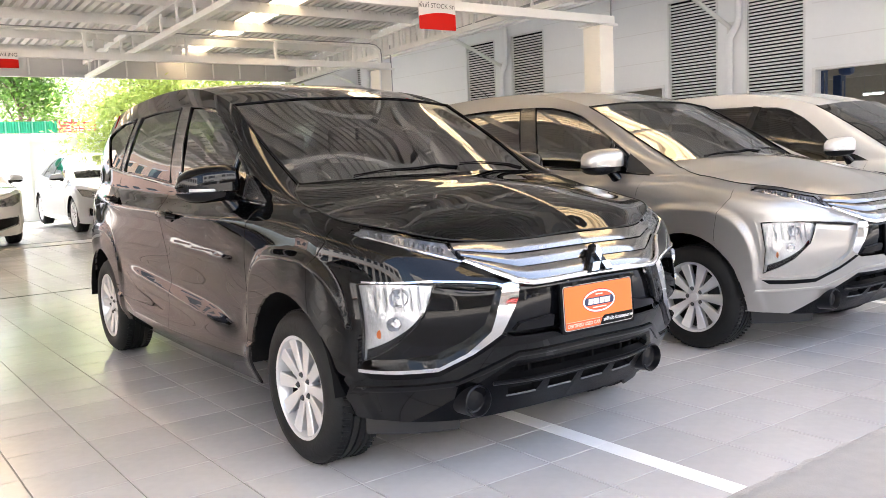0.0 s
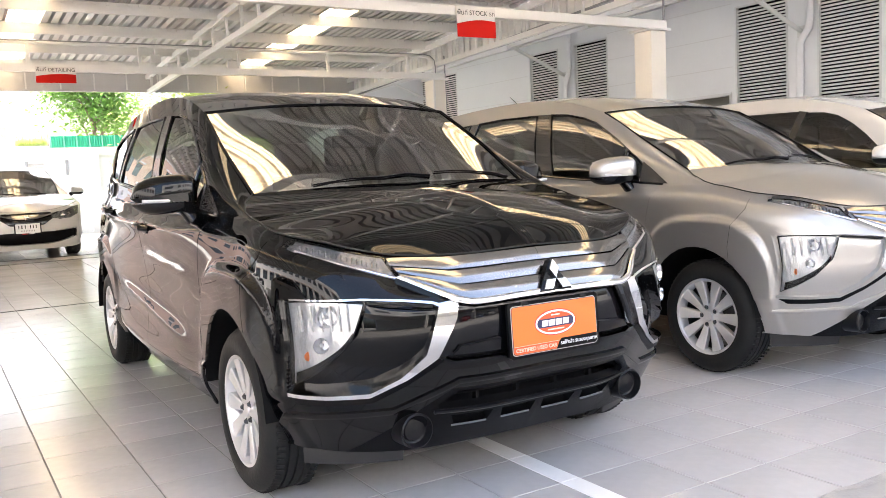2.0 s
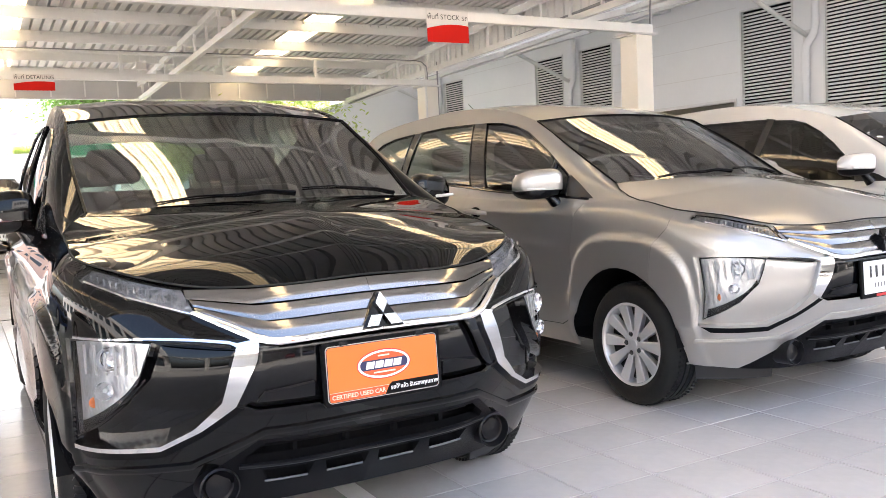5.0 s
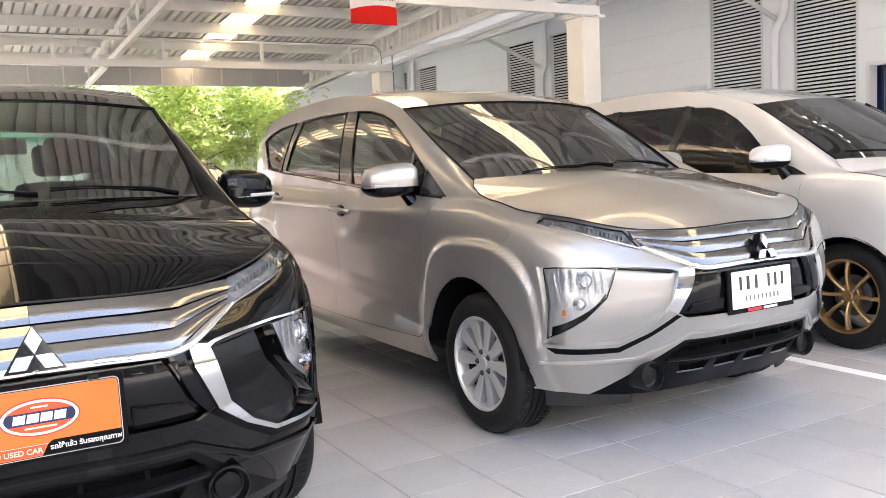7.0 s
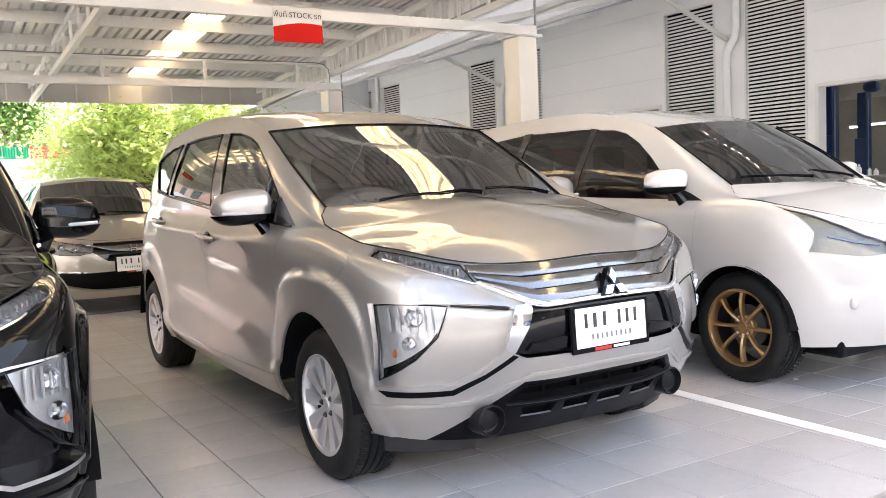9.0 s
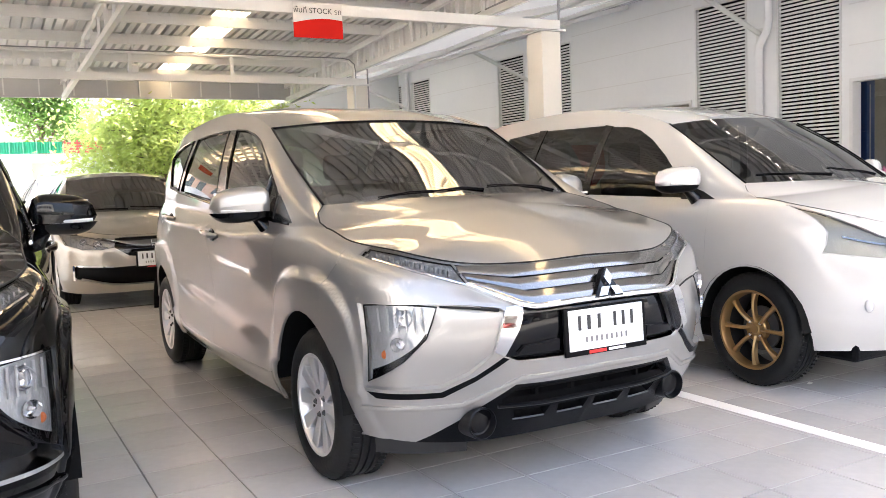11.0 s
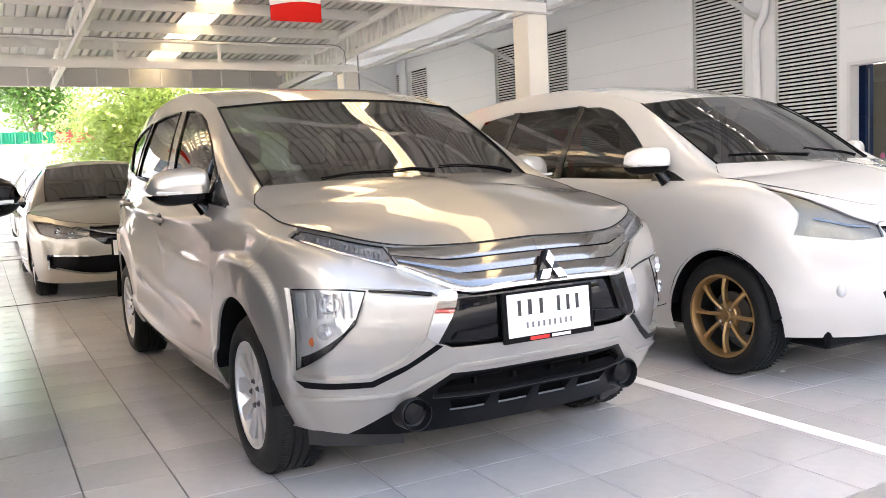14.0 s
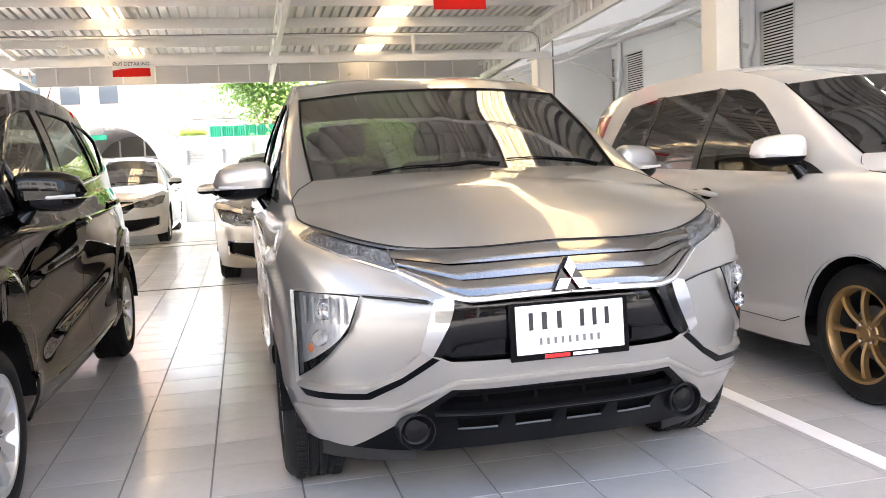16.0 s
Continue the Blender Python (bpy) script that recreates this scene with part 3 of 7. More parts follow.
def inside(poly, x, y):
    c, n = False, len(poly)
    for i in range(n):
        (x0, y0), (x1, y1) = poly[i], poly[(i + 1) % n]
        if (y0 > y) != (y1 > y) and x < (x1 - x0) * (y - y0) / (y1 - y0) + x0:
            c = not c
    return c


class Shell:
    """A surface that is cut along outlines into panels."""

    def __init__(self, grids):
        self.bm = bmesh.new()
        self.reg = self.bm.faces.layers.string.new("reg")
        for P in grids:
            grid_faces(self.bm, P)
        bmesh.ops.remove_doubles(self.bm, verts=self.bm.verts, dist=0.0006)
        bmesh.ops.recalc_face_normals(self.bm, faces=self.bm.faces)
        # outward
        if sum(f.normal.y * f.calc_area() for f in self.bm.faces) < 0:
            bmesh.ops.reverse_faces(self.bm, faces=self.bm.faces)
        self.tree = BVHTree.FromBMesh(self.bm)
        self.bm.normal_update()
        self.bm.faces.ensure_lookup_table()
        self.base = [[(v.co.copy(), v.normal.copy()) for v in f.verts] for f in self.bm.faces]

    def drop(self, a, b, view):
        """The surface's point and normal below (a, b) in a view: front (y, z), side (x, z), top (x, y)."""
        o, d = {"front": (Vector((3, a, b)), Vector((-1, 0, 0))), "side": (Vector((a, 3, b)), Vector((0, -1, 0))), "top": (Vector((a, b, 4)), Vector((0, 0, -1)))}[view]
        p, n, _, _ = self.tree.ray_cast(o, d)
        if p is None:
            p, n, _, _ = self.tree.find_nearest(o + d * {"front": 2.3, "side": 2.2, "top": 2.6}[view])
        return p, n if n.dot(d) < 0 else -n

    def cut(self, poly, view, name, keep=lambda c: True):
        """Cuts along a closed outline and gives what lies inside the region's name."""
        i, j = {"front": (1, 2), "side": (0, 2), "top": (0, 1)}[view]
        axis = Vector([1.0 if k not in (i, j) else 0.0 for k in range(3)])
        bm, n = self.bm, len(poly)
        lo, hi = (min(p[0] for p in poly) - 0.02, min(p[1] for p in poly) - 0.02), (max(p[0] for p in poly) + 0.02, max(p[1] for p in poly) + 0.02)

        def near():
            out = []
            for f in bm.faces:
                q = f.verts[0].co
                if not (lo[0] - 0.3 < q[i] < hi[0] + 0.3 and lo[1] - 0.3 < q[j] < hi[1] + 0.3):
                    continue
                c = f.calc_center_median()
                if lo[0] - 0.1 < c[i] < hi[0] + 0.1 and lo[1] - 0.1 < c[j] < hi[1] + 0.1 and abs(f.normal.dot(axis)) > 0.06 and keep(c):
                    out.append(f)
            return out

        pool = near()
        for k in range(n):
            a, b = poly[k], poly[(k + 1) % n]
            d = Vector((b[0] - a[0], b[1] - a[1]))
            if d.length < 1e-6:
                continue
            nn = Vector((0, 0, 0))
            nn[i], nn[j] = -d.y, d.x
            co = Vector((0, 0, 0))
            co[i], co[j] = a
            x0, x1, y0, y1 = min(a[0], b[0]) - 1e-4, max(a[0], b[0]) + 1e-4, min(a[1], b[1]) - 1e-4, max(a[1], b[1]) + 1e-4
            fs = []
            for f in pool:
                if not f.is_valid:
                    continue
                us, vs = [v.co[i] for v in f.verts], [v.co[j] for v in f.verts]
                if max(us) > x0 and min(us) < x1 and max(vs) > y0 and min(vs) < y1:
                    fs.append(f)
            if not fs:
                continue
            geom = fs + list({e for f in fs for e in f.edges}) + list({v for f in fs for v in f.verts})
            r = bmesh.ops.bisect_plane(bm, geom=geom, plane_co=co, plane_no=nn, dist=1e-5)
            pool = [f for f in pool if f.is_valid] + [g for g in r["geom"] if isinstance(g, bmesh.types.BMFace)]
            pool = list(dict.fromkeys(pool))
        got = 0
        for f in near():
            if f[self.reg] == b"":
                c = f.calc_center_median()
                if inside(poly, c[i], c[j]):
                    f[self.reg] = name.encode()
                    got += 1
        return got

    def finish(self):
        self.bm.normal_update()
        self.groups = {}
        for f in self.bm.faces:
            self.groups.setdefault(f[self.reg].decode(), []).append(f)
        self.soft = {}
        for v in self.bm.verts:
            p, n, k, d = self.tree.find_nearest(v.co)
            acc = Vector((0, 0, 0))
            for co, nn in self.base[k]:
                acc += nn / ((co - v.co).length_squared + 1e-7)
            self.soft[v] = acc.normalized()

    def panel(self, names, sides, offset=0.0, lip=0.0, where=lambda c: True):
        """A bmesh of regions, on the side(s) given (1 left, -1 right), moved along the normal; lip turns the rim inward."""
        out, normals = bmesh.new(), []
        for s in sides:
            vmap, faces = {}, []
            for name in names:
                for f in self.groups.get(name, []):
                    if not where(f.calc_center_median()):
                        continue
                    vs = []
                    for v in f.verts:
                        if v not in vmap:
                            p, nv = v.co + self.soft[v] * offset, self.soft[v].copy()
                            if abs(v.co.y) < 1e-5:
                                p.y, nv.y = 0, 0
                                nv.normalize()
                            vmap[v] = out.verts.new((p.x, p.y * s, p.z))
                            normals.append((nv.x, nv.y * s, nv.z))
                        vs.append(vmap[v])
                    faces.append(out.faces.new(vs if s > 0 else vs[::-1]))
        return out, normals


def panel_part(sh, name, regions, sides, mat, parent, offset=0.0, label="", where=lambda c: True, lip=0.012):
    bm, normals = sh.panel(regions, sides, offset, 0, where)
    if not bm.faces:
        bm.free()
        return None
    if lip:
        # the rim turns inward, so that panels have thickness
        rim = [e for e in bm.edges if len(e.link_faces) == 1 and max(abs(v.co.y) for v in e.verts) > 1e-4]
        base = {v: i for i, v in enumerate(bm.verts)}
        new_v = {}
        for e in rim:
            for v in e.verts:
                if v not in new_v:
                    n = Vector(normals[base[v]])
                    new_v[v] = v.co - n * lip
        made = {v: bm.verts.new(p) for v, p in new_v.items()}
        for v in new_v:
            normals.append(normals[base[v]])
        for e in rim:
            f = e.link_faces[0]
            a, b = e.verts
            loop = [l for l in f.loops if l.edge == e][0]
            a, b = loop.vert, loop.link_loop_next.vert
            bm.faces.new((b, a, made[a], made[b]))
    me = bpy.data.meshes.new(name)
    for f in bm.faces:
        f.smooth = True
    bm.to_mesh(me)
    bm.free()
    me.materials.append(mat)
    me.normals_split_custom_set_from_vertices(normals)
    ob = new(name, me)
    ob.parent = parent
    return tagged(ob, label)


def kinked(pts, n):
    """n points along straight runs between pts, corners kept, as many per run for every line alike."""
    pts = np.array(pts, float)
    k = np.linspace(0, len(pts) - 1, n)
    return np.stack([np.interp(k, np.arange(len(pts)), pts[:, c]) for c in range(3)], 1)


def strip(sh, top, low, view, off, thick, n=24, m=4, sides=(1, -1), bulge=0.0, straight=False):
    """A band laid on the surface between two lines of (a, b) in a view, off above it and thick deep."""
    bm = bmesh.new()
    tp, lw = ((kinked if straight else spline)([(a, b, 0) for a, b in line], n) for line in (top, low))
    P = np.zeros((m, n, 3))
    Q = np.zeros((m, n, 3))
    for r in range(m):
        k = r / (m - 1)
        for c in range(n):
            a, b = (tp[c] * (1 - k) + lw[c] * k)[:2]
            p, nn = sh.drop(a, b, view)
            P[r, c] = p + nn * (off + bulge * math.sin(math.pi * k))
            Q[r, c] = p + nn * (off - thick)
    for s in sides:
        S = np.array([1, s, 1])
        A = grid_faces(bm, P * S)
        B = grid_faces(bm, Q * S)
        ring = lambda G: G[0] + [r[-1] for r in G[1:-1]] + G[-1][::-1] + [r[0] for r in G[1:-1]][::-1]
        ra, rb = ring(A), ring(B)
        for k in range(len(ra)):
            q = (k + 1) % len(ra)
            bm.faces.new((ra[k], ra[q], rb[q], rb[k]))
    if len(sides) == 2:
        bmesh.ops.remove_doubles(bm, verts=bm.verts, dist=0.0004)
    bmesh.ops.recalc_face_normals(bm, faces=bm.faces)
    return bm


def seam(sh, name, line, view, keep, width=0.006):
    """Cuts a thin gap along a line."""
    for (a, b), (c, d) in zip(line, line[1:]):
        v = Vector((c - a, d - b)).normalized() * 0.001
        n = Vector((-v.y, v.x)).normalized() * width / 2
        sh.cut([(a - v.x + n.x, b - v.y + n.y), (c + v.x + n.x, d + v.y + n.y), (c + v.x - n.x, d + v.y - n.y), (a - v.x - n.x, b - v.y - n.y)], view, name, keep)


def mirrored(bm):
    """Adds the twin across the car's middle."""
    g = bmesh.ops.duplicate(bm, geom=bm.verts[:] + bm.edges[:] + bm.faces[:])["geom"]
    bmesh.ops.scale(bm, vec=(1, -1, 1), verts=[v for v in g if isinstance(v, bmesh.types.BMVert)])
    bmesh.ops.reverse_faces(bm, faces=[f for f in g if isinstance(f, bmesh.types.BMFace)])
    return bm


def arch_poly(cx, cz, r, n=22):
    return [(cx + r * math.cos(math.pi * (-0.12 + 1.24 * k / n)), cz + r * math.sin(math.pi * (-0.12 + 1.24 * k / n))) for k in range(n + 1)]


def wheel(parent, x, side, y, R, rim_r, finish, spokes, style, disc):
    """Wheel with tyre, rim, spokes, nuts and brake disc; outward along y * side."""
    w = new("wheel")
    w.parent = parent
    w.matrix_basis = pose(x, y * side, R) @ Matrix.Diagonal((1, side, 1, 1))
    W = 0.098
    bm = bmesh.new()
    prof = [(rim_r - 0.004, 0.0), (rim_r + 0.012, 0.012), (rim_r + 0.035, 0.016), (R - 0.035, 0.012), (R - 0.014, -0.004), (R - 0.003, -0.024), (R, -0.05)]
    for k, yy in enumerate((-0.066, -0.098, -0.130)):
        prof += [(R, yy + 0.005), (R - 0.008, yy + 0.003), (R - 0.008, yy - 0.003), (R, yy - 0.005)]
    prof += [(R, -0.15), (R - 0.014, -0.19), (rim_r + 0.03, -0.205), (rim_r, -0.195)]
    lathe(bm, prof, 72)
    # tread blocks on the shoulders
    for k in range(72):
        a = k * math.tau / 72
        for y0 in (-0.038, -0.166):
            bar(bm, ((R - 0.004) * math.cos(a), y0 - 0.014, (R - 0.004) * math.sin(a)), ((R - 0.004) * math.cos(a + 0.03), y0 + 0.014, (R - 0.004) * math.sin(a + 0.03)), 0.020, 0.010)
    part("tyre", bm, M["tyre"], w, "black rubber tyre", smooth=True, sharp=30)
    # barrel coloured dark, so the gaps between spokes look shaded
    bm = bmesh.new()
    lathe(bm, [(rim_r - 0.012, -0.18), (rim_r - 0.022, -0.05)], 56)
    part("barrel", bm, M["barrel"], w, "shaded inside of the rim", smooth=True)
    bm = bmesh.new()
    lathe(bm, [(rim_r - 0.022, -0.05), (rim_r - 0.018, -0.012), (rim_r - 0.010, 0.004), (rim_r + 0.001, 0.006), (rim_r + 0.003, -0.004)], 56)
    part("rim", bm, finish, w, smooth=True, sharp=40)
    flat = style == "flat"
    for k in range(spokes):
        bm = bmesh.new()
        a = k * math.tau / spokes
        r0, r1, w0, w1 = (0.048, rim_r - 0.006, 0.0145, 0.0325) if flat else (0.036, rim_r - 0.020, 0.0085, 0.0095)
        P = []
        for q in range(7):
            t = q / 6
            rr = r0 + (r1 - r0) * t
            hw = w0 + (w1 - w0) * t ** 0.9 if flat else w0 + (w1 - w0) * abs(2 * t - 1) ** 2 + 0.006 * t ** 6
            d = -0.016 + 0.013 * t ** 1.3 if flat else -0.030 + 0.016 * math.sin(math.pi * t) + 0.012 * t
            P.append([(rr, d - 0.032, -hw + 0.002), (rr, d - 0.003, -hw), (rr, d, -hw + 0.004), (rr, d + (0.0 if flat else 0.004), 0), (rr, d, hw - 0.004), (rr, d - 0.003, hw), (rr, d - 0.032, hw - 0.002)])
        grid_faces(bm, np.array(P))
        bmesh.ops.recalc_face_normals(bm, faces=bm.faces)
        bmesh.ops.rotate(bm, verts=bm.verts, cent=(0, 0, 0), matrix=Matrix.Rotation(a, 3, "Y"))
        part("spoke", bm, finish, w, smooth=True, sharp=30)
    bm = bmesh.new()
    d = -0.017 if flat else -0.032
    lathe(bm, [(0.0, d + 0.006), (0.024, d + 0.006), (0.028, d + 0.001), (0.034, d), (0.062, d), (0.068, d - 0.006), (0.070, d - 0.034)], 30)
    part("hub", bm, finish, w, smooth=True, sharp=30)
    for k in range(5 if flat else 4):
        bm = bmesh.new()
        a = (k + 0.5) * math.tau / (5 if flat else 4)
        at = Matrix.Translation((0.049 * math.cos(a), 0, 0.049 * math.sin(a)))
        lathe(bm, [(0.0, d + 0.010), (0.006, d + 0.010), (0.0085, d + 0.006), (0.009, d - 0.004)], 6, at)
        nut = part("wheel_nut", bm, M["disc"] if flat else M["alloy"], w, "steel wheel nut")
        # dark ring gives the nut its shade by colour
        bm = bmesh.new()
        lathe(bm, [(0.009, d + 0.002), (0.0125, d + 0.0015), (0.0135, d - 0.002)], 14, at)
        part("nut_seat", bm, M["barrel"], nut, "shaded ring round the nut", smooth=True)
    bm = bmesh.new()
    lathe(bm, [(0.0, -0.075), (disc, -0.075), (disc, -0.095), (0.0, -0.095)], 32)
    part("brake_disc", bm, M["disc"], w)
    return w


# alloy darkened to stand for the shade inside the rim
M["barrel"] = material("rim inside darkened for shade", (0.035, 0.035, 0.036), 0.55, metal=0.3)
M["disc"] = material("brake disc", (0.10, 0.10, 0.10), 0.5, metal=0.5)
M["seamline"] = material("panel gap", (0.01, 0.01, 0.01), 0.8)
M["plate_white"] = material("white plate", (0.80, 0.80, 0.80), 0.4)
M["plate_orange"] = material("orange plate", (0.90, 0.16, 0.02), 0.35)
M["plate_pale"] = material("pale plate lettering", (0.85, 0.62, 0.50), 0.4)
M["plate_red"] = material("red lettering", (0.60, 0.02, 0.02), 0.4)
M["plate_edge"] = material("pale grey plate rim", (0.50, 0.48, 0.47), 0.35, metal=0.4)
M["plate_foot"] = material("red orange foot band", (0.78, 0.085, 0.015), 0.35)
M["navy"] = material("navy oval", (0.01, 0.015, 0.07), 0.35)
M["amber"] = material("amber lens", (0.75, 0.20, 0.06), 0.2)
M["tail_red"] = material("red tail lens", (0.45, 0.01, 0.01), 0.12, coat=0.6)
M["arch_liner"] = material("wheel arch liner", (0.005, 0.005, 0.005), 0.8, spec=0.1)
M["ink_soft"] = material("thin dark lettering", (0.18, 0.18, 0.18), 0.5)
M["paper"] = material("white paper", (0.70, 0.70, 0.66), 0.7)


def cabin(car, spec, paint):
    """Dashboard, seats and wheel behind the glass."""
    bm = bmesh.new()
    w = spec["cabin_w"]
    P = [[(x, y, z - 0.02 * (abs(y) / w) ** 2) for y in np.linspace(-w, w, 9)] for x, z in spec["dash"]]
    grid_faces(bm, np.array(P))
    part("dashboard", bm, M["cabin"], car, smooth=True)
    bm = bmesh.new()
    x0, x1, zf = spec["dash"][-1][0], spec["tail_x"] + 0.35, 0.42
    box(bm, x1, x0 + 0.2, -w, w, zf, zf + 0.04)
    part("cabin_floor", bm, M["cabin"], car)
    for sx in spec["seats"]:
        for sy in (-0.36, 0.36):
            bm = bmesh.new()
            box(bm, sx - 0.02, sx + 0.48, sy - 0.24, sy + 0.24, 0.46, 0.66, 0.05)
            part("seat_cushion", bm, M["seat"], car, smooth=True, sharp=50)
            bm = bmesh.new()
            box(bm, -0.07, 0.07, sy - 0.24, sy + 0.24, 0.0, 0.56, 0.055)
            bmesh.ops.rotate(bm, verts=bm.verts, cent=(0, 0, 0), matrix=Matrix.Rotation(radians(-14), 3, "Y"))
            bmesh.ops.translate(bm, verts=bm.verts, vec=(sx, 0, 0.62))
            part("seat_back", bm, M["seat"], car, smooth=True, sharp=50)
            bm = bmesh.new()
            box(bm, sx - 0.22, sx - 0.13, sy - 0.13, sy + 0.13, 1.20, 1.38, 0.04)
            part("headrest", bm, M["seat"], car, smooth=True, sharp=50)
    bm = bmesh.new()
    ring = [(spec["wheel_x"] + 0.09 * math.sin(a), -0.36 + 0.18 * math.cos(a), spec["dash"][1][1] - 0.07 + 0.16 * math.sin(a)) for a in np.linspace(0, math.tau, 25)]
    tube(bm, ring, 0.014, 8, False)
    part("steering_wheel", bm, M["cabin"], car, smooth=True)


def rounded_slab(bm, x0, x1, hw, z0, z1, r, n=6):
    """A thin upright slab with round corners."""
    loop = []
    for cy, cz, a0 in ((hw - r, z1 - r, 0), (r - hw, z1 - r, 90), (r - hw, z0 + r, 180), (hw - r, z0 + r, 270)):
        for k in range(n + 1):
            a = radians(a0 + 90 * k / n)
            loop.append((cy + r * math.cos(a), cz + r * math.sin(a)))
    back, front = ([bm.verts.new((x, y, z)) for y, z in loop] for x in (x0, x1))
    bm.faces.new(front), bm.faces.new(back[::-1])
    for k in range(len(loop)):
        q = (k + 1) % len(loop)
        bm.faces.new((back[k], back[q], front[q], front[k]))


def number_plate(name, m, kind):
    """A registration or dealer plate in a black holder."""
    t = thing(name, m, {"white": "white registration plate in a black holder with plain dark bars", "orange": "orange dealer plate with a dark oval badge in a black holder"}[kind], "plate")
    bm = bmesh.new()
    if kind == "white":
        box(bm, -0.012, 0, -0.19, 0.19, -0.092, 0.082, 0.004)
    else:
        rounded_slab(bm, -0.012, 0, 0.186, -0.092, 0.090, 0.012)
    part("holder", bm, M["plastic"], t)
    if kind != "white":
        bm = bmesh.new()
        rounded_slab(bm, 0, 0.0020, 0.1755, -0.0825, 0.0785, 0.013)
        part("rim", bm, M["plate_edge"], t, "thin pale rim round the plate")
        bm = bmesh.new()
        rounded_slab(bm, 0, 0.0028, 0.1735, -0.0805, 0.0765, 0.0115)
        part("rim_groove", bm, M["ink"], t, "dark line inside the rim")
        for y in (-0.12, 0.12):
            bm = bmesh.new()
            box(bm, -0.004, 0.008, y - 0.012, y + 0.012, 0.078, 0.090, 0.002)
            part("clip", bm, M["gloss_soft"], t)
    bm = bmesh.new()
    if kind == "white":
        box(bm, 0, 0.004, -0.172, 0.172, -0.072, 0.074, 0.003)
    else:
        rounded_slab(bm, 0, 0.004, 0.1715, -0.0785, 0.0745, 0.010)
    part("plate", bm, M["plate_white"] if kind == "white" else M["plate_orange"], t)
    if kind == "white":
        for a, b in ((-0.131, -0.118), (-0.090, -0.074), (-0.042, -0.028), (0.031, 0.044), (0.071, 0.084), (0.111, 0.124)):
            bm = bmesh.new()
            box(bm, 0.004, 0.0052, a, b, 0.0, 0.052)
            part("number_bar", bm, M["ink"], t, "plain dark bar in place of a character")
        for k in range(9):
            bm = bmesh.new()
            box(bm, 0.004, 0.0052, -0.10 + 0.023 * k, -0.092 + 0.023 * k, -0.045, -0.025)
            part("province_bar", bm, M["ink_soft"], t)
        bm = bmesh.new()
        box(bm, 0.0005, 0.0018, -0.085, -0.005, -0.088, -0.076)
        part("dealer_mark", bm, M["plate_red"], t)
        bm = bmesh.new()
        box(bm, 0.0005, 0.0018, 0.005, 0.085, -0.087, -0.077)
        part("dealer_bar", bm, M["plate_white"], t)
    else:
        def oval(nm, rx, rz, mat, d, cut=9.0):
            bm = bmesh.new()
            bm.faces.new([bm.verts.new((d, rx * math.cos(k * math.tau / 48), 0.010 + max(-cut, min(cut, rz * math.sin(k * math.tau / 48))))) for k in range(48)])
            part(nm, bm, M[mat], t)

        oval("badge_edge", 0.085, 0.043, "plate_red", 0.0046)
        oval("badge_rim", 0.082, 0.040, "plate_white", 0.0050)
        oval("badge", 0.075, 0.034, "plate_foot", 0.0054)
        oval("badge_band", 0.075, 0.034, "navy", 0.0058, 0.0145)
        for k in range(4):
            bm = bmesh.new()
            y = -0.056 + 0.0285 * k
            bm.faces.new([bm.verts.new((0.0064, y + dy, 0.010 + dz)) for dy, dz in ((-0.002, -0.010), (0.023, -0.010), (0.027, 0.010), (0.002, 0.010))])
            part("badge_bar", bm, M["plate_white"], t, "plain pale bar in place of a letter")
        for nm, z, w in (("badge_line", 0.0345, 0.018), ("badge_line", -0.0125, 0.034)):
            bm = bmesh.new()
            box(bm, 0.0058, 0.0062, -w, w, z - 0.0022, z + 0.0022)
            part(nm, bm, M["plate_pale"], t)
        for nm, loop, mat in (("foot_band", ((-0.169, -0.0765), (-0.004, -0.0765), (0.010, -0.053), (-0.1715, -0.053)), "plate_foot"), ("foot_panel", ((-0.002, -0.0785), (0.165, -0.0785), (0.1715, -0.072), (0.1715, -0.046), (0.022, -0.046), (0.012, -0.053)), "plastic")):
            bm = bmesh.new()
            bm.faces.new([bm.verts.new((0.0046, y, z)) for y, z in loop])
            part(nm, bm, M[mat], t)
        bm = bmesh.new()
        box(bm, 0.0044, 0.0050, -0.1715, 0.011, -0.0532, -0.0522)
        part("foot_line", bm, M["plate_pale"], t)
        for txt, y, size, mat, z in (("CERTIFIED USED CAR", -0.083, 0.0172, "plate_pale", -0.0710), ("รถใช้แล้ว รับรองคุณภาพ", 0.0935, 0.0160, "plate_white", -0.0675)):
            cu = bpy.data.curves.new("lettering", "FONT")
            cu.body, cu.size, cu.align_x, cu.offset = txt, size, "CENTER", 0.0004
            cu.materials.append(M[mat])
            o = new("lettering", cu)
            o.parent = t
            o.matrix_basis = pose(0.0056, y, z, 90, 0, 90)
    return t


